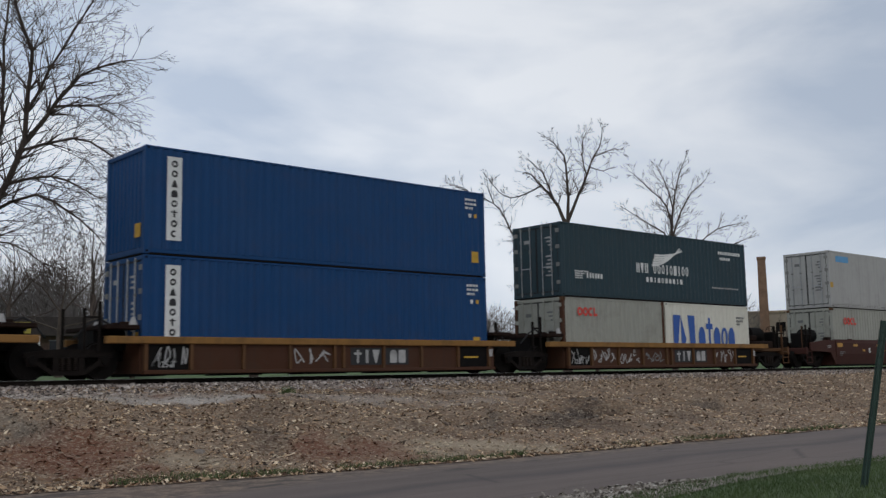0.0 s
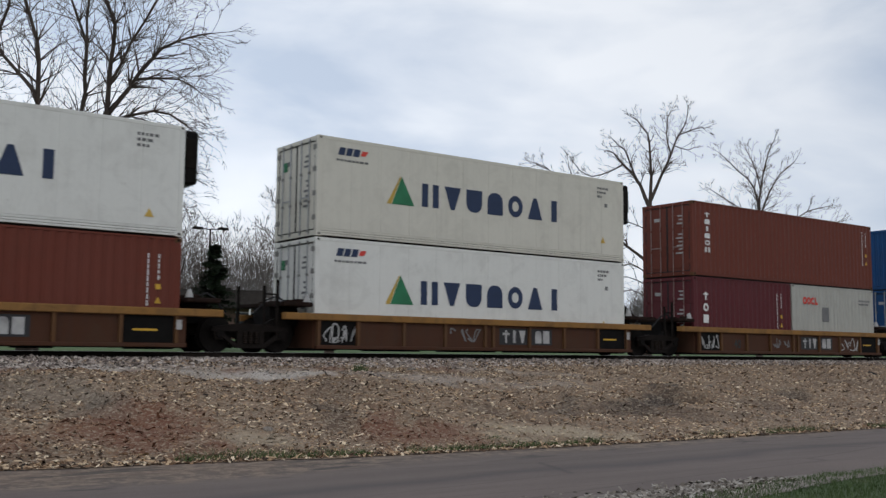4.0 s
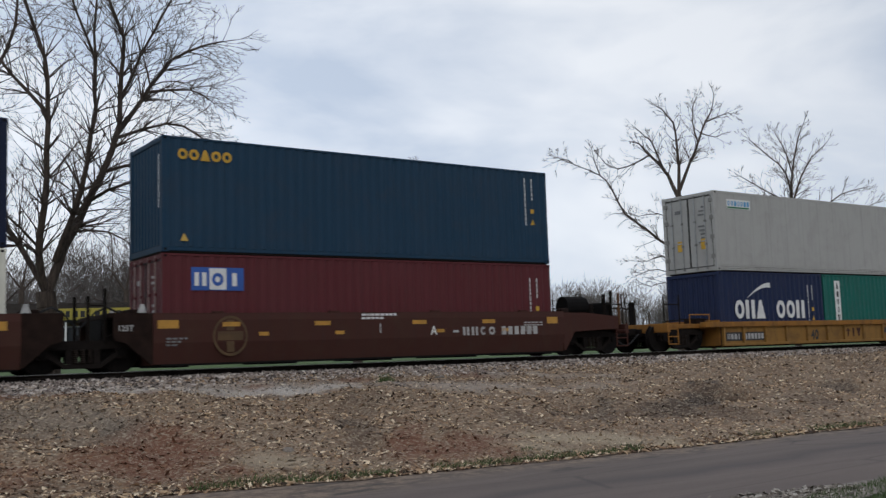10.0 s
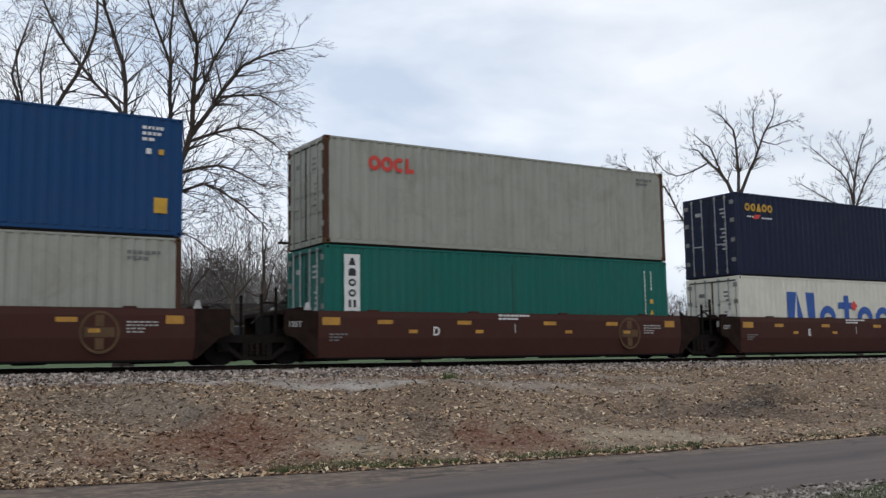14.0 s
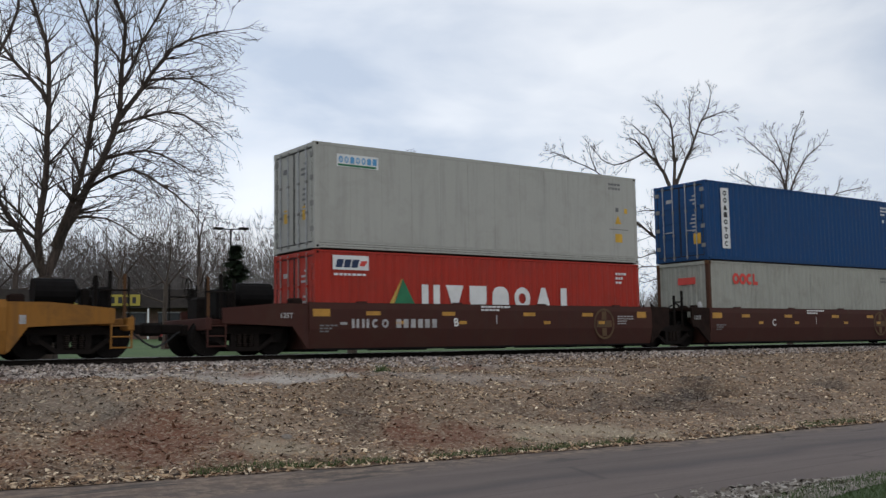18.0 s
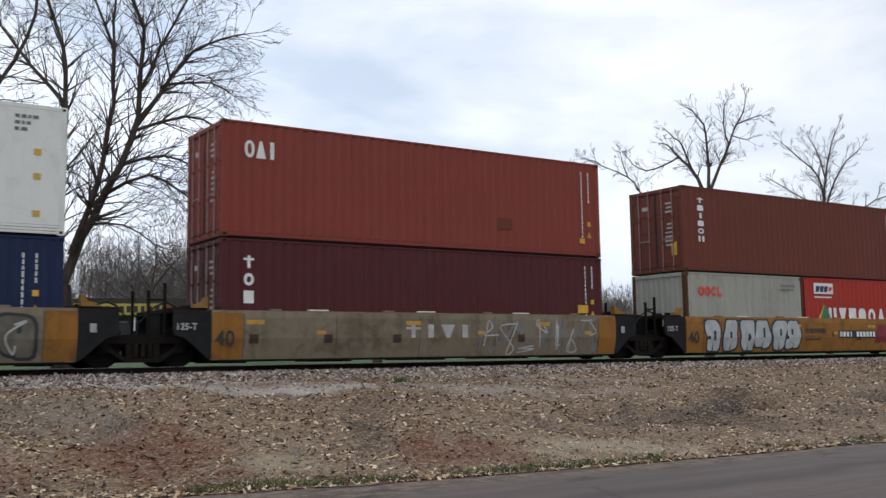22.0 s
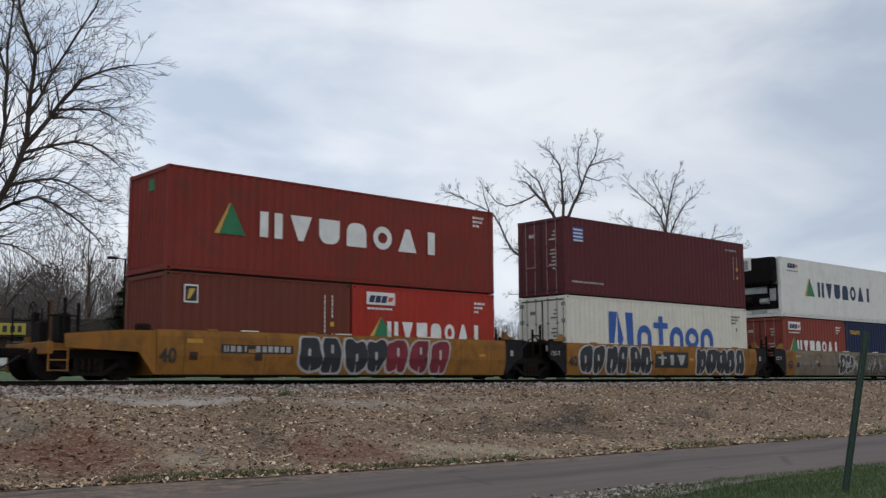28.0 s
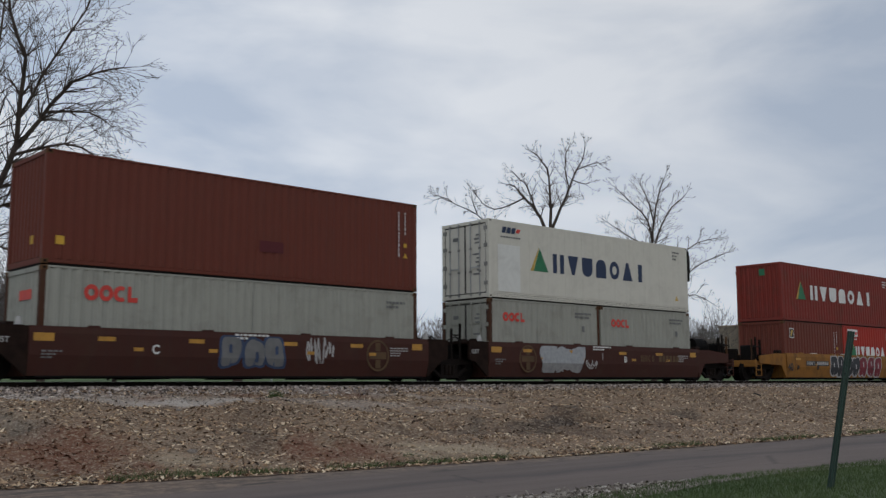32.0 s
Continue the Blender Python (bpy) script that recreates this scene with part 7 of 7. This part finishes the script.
bare_tree(30.65, 45.0, 0.27, [
    (0.268, 0.223, [(30.66, 0.08, 0), (30.68, 2.21, 0), (30.67, 3.28, 0)]),
    (0.170, 0.027, [(30.67, 3.28, 0), (30.21, 6.24, 0), (29.75, 8.60, 0.27), (30.02, 10.50, 0.27)]),
    (0.170, 0.027, [(30.67, 3.16, 0), (31.99, 6.03, -0.27), (33.14, 8.18, -0.45), (33.82, 10.09, -0.45)]),
    (0.080, 0.018, [(30.21, 5.76, 0), (28.53, 7.40, 0.27), (27.33, 8.56, 0.45)]),
    (0.071, 0.018, [(29.95, 7.66, 0), (28.97, 9.30, 0.27), (28.72, 10.24, 0.27)]),
    (0.089, 0.018, [(32.10, 6.27, -0.27), (34.46, 7.49, -0.45), (35.87, 8.46, -0.45)]),
    (0.071, 0.018, [(31.41, 4.83, -0.18), (33.53, 5.58, 0.27), (35.90, 6.08, 0.45)]),
    (0.071, 0.018, [(32.79, 7.46, -0.36), (33.01, 9.13, -0.36), (32.51, 10.31, -0.36)]),
    (0.062, 0.018, [(30.34, 5.05, 0), (28.09, 5.73, 0.36), (26.89, 6.89, 0.45)]),
], 12, "bare two-stemmed tree with dark branches behind the track", gap=0.08, reach=1.16, droop=-0.7)
bare_tree(48.39, 57.6, 0.30, [
    (0.300, 0.200, [(48.34, 1.01, 0), (48.48, 3.21, 0), (48.55, 5.43, 0), (48.67, 8.34, 0)]),
    (0.150, 0.025, [(48.66, 8.19, 0), (48.14, 9.51, 0.06), (47.68, 10.21, 0.12), (47.09, 10.80, 0.18), (46.68, 11.38, 0.24), (46.31, 11.52, 0.3)]),
    (0.070, 0.020, [(47.17, 10.67, 0), (46.39, 10.31, 0.15), (45.45, 10.11, 0.3), (44.77, 10.49, 0.45), (44.29, 11.13, 0.6)]),
    (0.070, 0.020, [(47.91, 9.89, -0), (47.35, 11.34, -0.1), (47.00, 11.67, -0.2), (46.52, 12.15, -0.3)]),
    (0.140, 0.020, [(48.67, 8.34, 0), (48.74, 10.03, 0), (48.70, 11.25, 0), (48.56, 12.33, 0), (48.04, 13.07, 0), (47.68, 13.33, 0)]),
    (0.130, 0.020, [(48.71, 8.65, 0), (49.38, 10.14, 0.06), (49.85, 11.18, 0.12), (50.20, 12.06, 0.18), (50.62, 12.79, 0.24), (50.82, 13.67, 0.3)]),
    (0.060, 0.015, [(50.29, 12.21, 0), (50.91, 12.46, 0.17), (51.52, 12.65, 0.33), (51.72, 12.55, 0.5)]),
    (0.060, 0.015, [(49.85, 11.18, -0), (49.60, 12.26, -0.13), (49.73, 13.16, -0.27), (49.96, 13.59, -0.4)]),
    (0.050, 0.015, [(50.06, 11.62, 0), (50.77, 11.42, 0.2), (51.08, 11.54, 0.4)]),
    (0.120, 0.020, [(48.39, 5.30, 0), (47.45, 6.09, 0.06), (46.41, 7.00, 0.11), (45.67, 7.65, 0.17), (45.03, 8.99, 0.23), (44.43, 9.79, 0.29), (43.41, 10.30, 0.34), (42.17, 10.91, 0.4)]),
    (0.050, 0.015, [(44.43, 9.79, 0), (44.20, 10.42, 0.1), (44.07, 11.14, 0.2)]),
    (0.050, 0.015, [(42.95, 10.51, 0), (42.48, 10.81, 0.25), (41.87, 10.68, 0.5)]),
    (0.060, 0.015, [(48.48, 4.60, -0), (47.56, 5.13, -0.13), (46.79, 4.88, -0.27), (45.81, 4.92, -0.4)]),
    (0.050, 0.015, [(48.48, 3.91, 0), (47.38, 4.42, 0.17), (46.46, 4.28, 0.33), (45.90, 4.07, 0.5)]),
    (0.050, 0.015, [(48.45, 3.21, -0), (47.65, 3.66, -0.2), (46.88, 3.48, -0.4), (46.14, 3.84, -0.6)]),
    (0.060, 0.015, [(48.59, 4.32, 0), (49.37, 4.99, 0.13), (50.13, 5.37, 0.27), (50.68, 5.58, 0.4)]),
    (0.050, 0.015, [(48.66, 6.03, -0), (49.15, 6.78, -0.15), (49.62, 7.22, -0.3)]),
    (0.050, 0.015, [(48.58, 6.96, 0), (47.51, 7.48, 0.17), (46.43, 7.43, 0.33), (45.82, 7.65, 0.5)]),
], 21, "sparse bare tree with a leaning forked crown", gap=0.17, reach=0.95)
bare_tree(54.35, 60.1, 0.24, [
    (0.238, 0.162, [(54.36, -0.11, 0), (54.34, 3.34, 0), (54.37, 6.33, 0)]),
    (0.130, 0.022, [(54.38, 6.10, 0), (54.53, 7.95, 0), (54.64, 9.21, 0), (54.97, 10.71, 0), (55.31, 11.52, 0)]),
    (0.087, 0.022, [(54.43, 6.91, 0), (54.08, 7.71, 0.22), (53.16, 8.40, 0.32), (52.01, 9.20, 0.43)]),
    (0.087, 0.022, [(54.53, 7.71, 0), (54.30, 9.10, -0.32), (53.49, 10.01, -0.54), (52.57, 10.93, -0.65)]),
    (0.087, 0.022, [(54.48, 7.25, 0), (55.09, 8.99, 0.22), (55.66, 9.91, 0.43), (56.33, 10.49, 0.54)]),
    (0.065, 0.022, [(54.64, 8.98, 0), (54.40, 10.25, 0.43), (53.94, 11.28, 0.54)]),
    (0.087, 0.022, [(54.33, 4.72, 0), (55.79, 6.92, 0.32), (57.03, 7.85, 0.43), (58.04, 8.08, 0.54)]),
    (0.065, 0.022, [(54.33, 4.26, 0), (56.81, 6.35, -0.32), (58.38, 7.05, -0.54)]),
    (0.065, 0.022, [(54.33, 4.49, 0), (52.73, 5.62, 0.32), (51.58, 6.30, 0.32)]),
    (0.060, 0.016, [(54.34, 3.30, 0), (53.05, 4.45, 0.3), (51.75, 4.75, 0.5), (50.75, 4.35, 0.6)]),
    (0.060, 0.016, [(54.34, 2.70, 0), (53.20, 3.40, -0.3), (52.05, 3.30, -0.5), (51.20, 2.80, -0.6)]),
    (0.060, 0.016, [(54.33, 3.60, 0), (55.60, 4.70, 0.2), (56.80, 4.90, 0.4), (57.70, 4.40, 0.5)]),
    (0.060, 0.016, [(54.37, 6.10, 0), (53.30, 7.20, 0.2), (51.90, 7.60, 0.3), (50.90, 7.30, 0.4)]),
], 33, "rounded bare tree with a fan of thin branches", gap=0.19, reach=1.19, droop=-0.4)
# smaller trees further back, all of one make
small = bare_tree(20.37, 67.1, 0.20, [
    (0.205, 0.154, [(20.39, -0.07, 0), (20.34, 2.28, 0), (20.38, 3.69, 0)]),
    (0.092, 0.020, [(20.38, 3.69, 0), (19.36, 5.08, 0.31), (18.43, 5.77, 0.41)]),
    (0.092, 0.020, [(20.38, 3.69, 0), (20.63, 5.58, 0), (20.49, 6.98, 0)]),
    (0.092, 0.020, [(20.38, 3.57, 0), (21.46, 4.88, -0.31), (22.38, 5.61, -0.41)]),
    (0.072, 0.020, [(20.34, 2.75, 0), (18.70, 3.43, 0.31), (17.65, 4.35, 0.41)]),
    (0.072, 0.020, [(20.33, 2.87, 0), (22.18, 3.36, 0.31), (23.10, 4.08, 0.41)]),
], 41, "small bare tree on the lawn behind the track", gap=0.61, reach=1.33, group="small bare trees behind the track")
rng = random.Random(7)
for k in range(30):
    az = (9.8, 11.5, 12.6, 14.8, 16.9, 17.8, 19.6, 22.0, 23.4, 25.0, 26.6, 27.8, 29.0, 31.3, 33.5, 34.9, 36.3, 38.0, 39.6, 41.5, 43.7, 45.3, 46.7, 47.7, 51.2, 52.6, 53.7, 57.4, 60.1, 62.0)[k]
    d = rng.uniform(102, 164)
    p = spot(az, 0, d)
    size = rng.uniform(0.8, 1.2) * (1.6 if az < 26 else 0.8)
    copy_thing(small, pose(p.x, p.y, level(p.x, p.y) - 0.1, 0, 0, rng.uniform(0, 360)) @ Matrix.Diagonal((size * 1.1, size * 1.1, size, 1)))


def thicket(name, azs, dist, low, high, crowns, n, seed, label):
    """A far belt of leafless trees: crowns made of many fine twigs over thin stems."""
    r = np.random.default_rng(seed)
    ca = np.radians(r.uniform(azs[0], azs[1], crowns))
    cd = dist * r.uniform(0.95, 1.25, crowns)
    ch = r.uniform(low, high, crowns)
    k = r.integers(0, crowns, n)
    h = ch[k]
    u = r.normal(0, 1, (n, 3))
    u /= np.linalg.norm(u, axis=1)[:, None]
    q = r.random(n) ** 0.5
    wide = 0.34 * h
    x = np.sin(ca[k]) * cd[k] + u[:, 0] * q * wide
    y = np.cos(ca[k]) * cd[k] + u[:, 1] * q * wide
    g = np.array([level(a, b) for a, b in zip(np.sin(ca) * cd, np.cos(ca) * cd)])[k]
    z = g + h * (0.55 + 0.40 * u[:, 2] * q)
    ln = r.uniform(0.5, 1.6, n)
    dx, dy, dz = u[:, 0] * 0.6 + r.normal(0, 0.35, n), u[:, 1] * 0.6 + r.normal(0, 0.35, n), 0.55 + 0.3 * u[:, 2] + r.normal(0, 0.25, n)
    stem = r.random(n) < 0.03
    x, y = np.where(stem, np.sin(ca[k]) * cd[k] + r.normal(0, 0.5, n), x), np.where(stem, np.cos(ca[k]) * cd[k] + r.normal(0, 0.5, n), y)
    z = np.where(stem, g, z)
    ln = np.where(stem, h * r.uniform(0.4, 0.85, n), ln)
    dx, dy, dz = np.where(stem, r.normal(0, 0.12, n), dx), np.where(stem, 0.0, dy), np.where(stem, 1.0, dz)
    w = np.where(stem, r.uniform(0.05, 0.14, n), r.uniform(0.018, 0.04, n))
    tx, ty = np.cos(ca[k]), -np.sin(ca[k])
    V = np.stack([np.stack([x - tx * w, y - ty * w, z], 1), np.stack([x + tx * w, y + ty * w, z], 1), np.stack([x + dx * ln, y + dy * ln, z + dz * ln], 1)], 1)
    return stuff(name, V.reshape(-1, 3), np.arange(3 * n).reshape(-1, 3), M_HAZED_TWIG, label, "woods")


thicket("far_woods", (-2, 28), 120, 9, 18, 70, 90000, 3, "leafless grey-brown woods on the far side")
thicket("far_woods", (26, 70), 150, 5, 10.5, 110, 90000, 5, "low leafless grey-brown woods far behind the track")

# conifer beside the lamp
def conifer(az, dist, h, w):
    p = spot(az, 0, dist)
    root = tagged(new("conifer_tree"), "dark green conifer beside the parking lot", "tree")
    root.location = (p.x, p.y, level(p.x, p.y))
    part("trunk", bar((0, 0, -0.1), (0, 0, h * 0.97), 0.16, 7, 0.03), M_BARK, root)
    rng = random.Random(5)
    bm = bmesh.new()
    for k in range(150):
        f = rng.random() ** 0.8
        zz = h * (0.14 + 0.84 * f)
        reach = w * (1.02 - f) ** 0.8 * rng.uniform(0.6, 1.15) + 0.12
        a = rng.uniform(0, 6.283)
        d = Vector((math.cos(a), math.sin(a), 0))
        s = Vector((-d.y, d.x, 0))
        for j in range(7):
            t = (j + 1) / 7
            c = Vector((0, 0, zz)) + d * reach * t + Vector((0, 0, -0.22 * reach * t + 0.12 * t * t))
            ww = 0.34 * (1.15 - t)
            for q in range(3):
                o = Vector((rng.gauss(0, 0.06), rng.gauss(0, 0.06), rng.gauss(0, 0.05)))
                vs = [bm.verts.new(c + o + v) for v in (s * ww, d * 0.24, s * -ww, Vector((0, 0, -0.12)))]
                bm.faces.new(vs[:3])
                bm.faces.new((vs[0], vs[3], vs[2]))
    part("crown", bm, M_NEEDLE, root, "drooping dark needles")


conifer(24.11, 64.5, 6.6, 2.5)


def upright(az, dist, el_top, r, label, category, name, m=None, arms=False):
    p = spot(az, 0, dist)
    z = level(p.x, p.y)
    top = CAM_Z + math.tan(radians(el_top)) * dist - z
    root = tagged(new(name), label, category)
    root.location = (p.x, p.y, z)
    part("shaft", bar((0, 0, -0.2), (0, 0, top), r, 8, r * 0.7), m or M_IRON, root)
    if arms:
        a = radians(az)
        t = Vector((math.cos(a), -math.sin(a), 0))
        for s in (-1, 1):
            arm = part("arm", bar(Vector((0, 0, top - 0.05)), t * 0.7 * s + Vector((0, 0, top)), 0.035, 6), M_IRON, root)
            c = t * 0.85 * s
            part("lamp_head", box(c.x - 0.32, c.x + 0.32, c.y - 0.22, c.y + 0.22, top - 0.06, top + 0.10, bevel=0.03), M_IRON, arm, "dark lamp head")
    return root


upright(23.81, 70.5, 6.81, 0.09, "dark twin-headed parking lot lamp", "street lamp", "street_lamp", arms=True)
upright(32.62, 72.2, 7.31, 0.07, "slender grey steel flagpole on the lawn", "flagpole", "flagpole", M_STEEL)
upright(50.06, 65.5, 5.82, 0.13, "weathered grey utility pole", "utility pole", "utility_pole", M_BARK)
upright(33.58, 82.6, 3.86, 0.07, "slender grey lamp pole", "street lamp", "street_lamp", M_STEEL)

# ---- the low store with its yellow sign ----
def store():
    root = tagged(new("store_building"), "long low brown store with a yellow sign and dark windows", "building")
    p = spot(18.36, 0, 92.9)
    z = level(p.x, p.y)
    root.matrix_basis = pose(p.x, p.y, z, 0, 0, -18.4)
    mw = plain("brown_brick_wall", (0.16, 0.10, 0.075), 0.9, 0, 0.4, 2.0)
    mr = plain("dark_shingle_roof", (0.045, 0.036, 0.032), 0.95, 0, 0.4, 2.0)
    mg = plain("dark_window_glass", (0.03, 0.035, 0.04), 0.15, 0, 0.2)
    W = 13.5
    part("wall", box(-W, W, 0.0, 16.0, -0.3, 2.7), mw, root)
    part("roof", slab(bmesh.new(), [(-W - 0.6, 2.702), (W + 0.6, 2.702), (W + 0.2, 4.3), (-W - 0.2, 4.3)], -1.6, 16.3), mr, root, "dark sloping roof front")
    for k in range(9):
        x = -W + 1.2 + k * 2.95
        w = part("window", box(x, x + 1.9, -0.03, 0.0, 0.5, 2.3), mg, root)
        part("window_frame", box(x - 0.06, x + 1.96, -0.02, -0.004, 2.302, 2.4), M_STEEL, w)
    for k in range(8):
        x = -W + 0.6 + k * 3.6
        part("post", box(x, x + 0.16, -1.5, -1.34, -0.3, 2.7), M_WHITE, root)
    sign = part("sign", box(-7.6, 0.9, -1.78, -1.62, 2.86, 3.84, bevel=0.03), plain("yellow_sign_face", (0.36, 0.29, 0.035), 0.5, 0, 0.1), root, "yellow sign board with black bars")
    for k, w in enumerate((0.55, 0.55, 0.5, 0.5, 0.6, 0.55, 0, 0.6, 0.55, 0.55, 0.5, 0.55, 0.6, 0.5)):
        if w:
            x = -7.35 + k * 0.585
            part("sign_bar", box(x, x + w * 0.62, -1.80, -1.782, 3.08, 3.62), M_BLACKMARK, sign)


store()
mcar = [plain("white_car_paint", (0.6, 0.6, 0.6), 0.3), plain("dark_car_paint", (0.05, 0.06, 0.09), 0.3), plain("red_car_paint", (0.25, 0.03, 0.03), 0.3)]


def parked_car(az, dist, turn, m, label):
    root = tagged(new("parked_car"), label, "car")
    p = spot(az, 0, dist)
    root.matrix_basis = pose(p.x, p.y, level(p.x, p.y), 0, 0, turn)
    part("body", slab(bmesh.new(), [(-2.2, 0.35), (2.2, 0.35), (2.25, 0.8), (1.3, 0.95), (-2.2, 1.0)], -0.85, 0.85), m, root)
    part("cabin", slab(bmesh.new(), [(-1.9, 1.002), (0.9, 0.99), (0.3, 1.5), (-1.4, 1.5)], -0.72, 0.72), M_BLACK, root, "dark glazed cabin")
    for x in (-1.4, 1.4):
        for s in (-1, 1):
            w = part("wheel", bar((x, s * 0.72, 0.33), (x, s * 0.90, 0.33), 0.33, 14), M_RUBBER, root)
            part("rim", bar((x, s * 0.90, 0.33), (x, s * 0.91, 0.33), 0.2, 10), M_STEEL, w)


for az, d, t, k, lab in ((13.25, 82.6, -10, 0, "white car parked before the store"), (15.97, 85.1, 70, 1, "dark blue car parked before the store"), (17.69, 84.3, 65, 0, "white car parked facing the store"), (20.58, 84.3, 68, 2, "red car parked before the store"), (22.32, 83.4, 66, 0, "white car parked near the conifer")):
    parked_car(az, d, t, mcar[k], lab)

# ---- far works building with a tall chimney ----
root = tagged(new("works_building"), "pale tan works building with a tall square chimney", "building")
p = spot(59.22, 0, 154.8)
root.matrix_basis = pose(p.x, p.y, level(p.x, p.y), 0, 0, -59.2)
mw = plain("pale_tan_wall", (0.36, 0.30, 0.23), 0.9, 0, 0.25, 0.6)
mc = plain("brown_brick_chimney", (0.23, 0.135, 0.085), 0.9, 0, 0.35, 1.5)
part("wall", box(-3.4, 12.0, 0, 9, -0.5, 7.2), mw, root)
part("wall", box(-7.5, -3.402, 1.5, 9, -0.5, 5.6), mw, root)
part("roof", box(-3.6, 12.2, -0.2, 9.2, 7.202, 7.5), M_TAN, root)
ch = part("chimney", slab(bmesh.new(), [(-0.75, -0.5), (0.75, -0.5), (0.57, 15.0), (-0.57, 15.0)], -1.7, -0.4), mc, root, "tapering brown brick chimney")
part("chimney_cap", box(-0.66, 0.66, -1.8, -0.3, 15.002, 15.4, bevel=0.05), mc, ch)
for k in range(4):
    part("window", box(1.6 + 2.6 * k, 2.9 + 2.6 * k, -0.04, 0.0, 4.4, 5.8), M_BLACK, root)

# a pale house far off, low behind the trees
root = tagged(new("far_house"), "small pale house far behind the track", "building")
p = spot(11.2, 0, 107.5)
root.matrix_basis = pose(p.x, p.y, level(p.x, p.y), 0, 0, -14)
part("wall", box(-4, 4, 0, 6, -0.3, 2.8), mw, root)
bm = bmesh.new()
slab(bm, [(-4.5, 2.805), (4.5, 2.805), (3.2, 4.6), (-3.2, 4.6)], -0.4, 6.4)
part("roof", bm, plain("grey_roof", (0.12, 0.12, 0.125), 0.9, 0, 0.3), root)
for x in (-2.6, 0.6):
    part("window", box(x, x + 1.2, -0.04, 0.0, 0.9, 2.1), M_BLACK, root)

# ---- small things near the camera ----
post = tagged(new("sign_post"), "leaning dark green steel U-channel post in the grass", "post")
post.matrix_basis = pose(11.61, 5.75, level(11.61, 5.75) - 0.05, 0, 10.2, -64)
m_post = plain("dark_green_post_paint", (0.022, 0.050, 0.036), 0.6, 0.1, 0.35)
bm = bmesh.new()
pf = [(-0.042, 0.02), (-0.022, 0.02), (-0.014, -0.018), (0.014, -0.018), (0.022, 0.02), (0.042, 0.02), (0.042, 0.026), (0.018, 0.026), (0.010, -0.012), (-0.010, -0.012), (-0.018, 0.026), (-0.042, 0.026)]
a = [bm.verts.new((x, y, 0)) for x, y in pf]
b = [bm.verts.new((x, y, 2.04)) for x, y in pf]
for k in range(len(pf)):
    bm.faces.new((a[k], a[(k + 1) % len(pf)], b[(k + 1) % len(pf)], b[k]))
bm.faces.new(b)
bmesh.ops.recalc_face_normals(bm, faces=bm.faces[:])
part("channel", bm, m_post, post)
for k in range(5):
    part("bolt_hole", bar((0, -0.0195, 1.5 + 0.1 * k), (0, -0.0185, 1.5 + 0.1 * k), 0.006, 8), M_BLACK, post)

hoop = bmesh.new()
for k in range(16):
    p0, p1 = 2 * math.pi * k / 16, 2 * math.pi * (k + 1) / 16
    tube(hoop, (0.24 * math.cos(p0), 0.17 * math.sin(p0), 0.045 + 0.05 * math.sin(p0)), (0.24 * math.cos(p1), 0.17 * math.sin(p1), 0.045 + 0.05 * math.sin(p1)), 0.05, 7)
ring = tagged(part("rubber_ring", hoop, M_RUBBER, None), "black rubber ring lying on the embankment", "ring")
ring.matrix_basis = pose(34.91, 20.20, level(34.91, 20.20) + 0.02, 12, 0, 20)
rng = random.Random(3)
for x, y, s in ((15.16, 21.35, 0.14), (17.15, 19.2, 0.10), (10.19, 20.02, 0.12), (23.12, 18.29, 0.11), (13.16, 15.46, 0.09), (8.15, 15.51, 0.10)):
    bm = bmesh.new()
    bmesh.ops.create_icosphere(bm, subdivisions=2, radius=s)
    for v in bm.verts:
        v.co *= 1 + 0.28 * noise.noise(v.co * 9 + Vector((x, y, 0)))
        v.co.z *= 0.6
    rock = tagged(part("rock", bm, M_PALE_GRAVEL, None), "pale broken rock on the embankment", "rock", "rocks on the embankment")
    rock.matrix_basis = pose(x, y, level(x, y) + s * 0.25, 0, 0, rng.uniform(0, 360))


# ---- what moves: the whole train rolls along the track ----
RUN = [(0, -0.00), (1, 8.66), (2, 17.36), (3, 26.01), (4, 34.61), (4.5, 38.90), (6.5, 56.06), (7, 60.35), (8, 68.88), (9, 77.44), (10, 85.97), (11, 94.37), (12, 102.79), (13, 111.24), (14, 119.62), (15, 128.01), (15.5, 132.22), (17.5, 148.87), (18, 152.99), (19, 161.10), (20, 169.35), (21, 177.62), (22, 185.91), (23, 194.15), (24, 202.19), (24.5, 206.14), (26.5, 222.17), (27, 226.24), (28, 234.31), (29, 242.56), (30, 250.68), (31, 258.84), (32, 266.98)]


def run_at(t):
    k = max(j for j in range(len(RUN) - 1) if RUN[j][0] <= t)
    (a, p), (b, q) = RUN[k], RUN[k + 1]
    return p + (q - p) * (t - a) / (b - a)


def motions():
    for root, x, y, z in MOVING:
        walk(root, [(t, pose(x + s, y, z)) for t, s in RUN])
    # wheels turn while they pass in view
    for w, ax, x in WHEELS:
        at, rows = pose(ax, 0, WHEEL_R), []
        seen = [k / 15 for k in range(481) if -2 < x + run_at(k / 15) < 75]
        if not seen:
            continue
        base = run_at(seen[0])
        for t in seen:
            rows.append((t, at @ Matrix.Rotation((run_at(t) - base) / WHEEL_R, 4, "Y")))
        if seen[0] > 0:
            rows.insert(0, (0, rows[0][1]))
        if seen[-1] < 32:
            rows.append((32, rows[-1][1]))
        walk(w, rows)


motions()
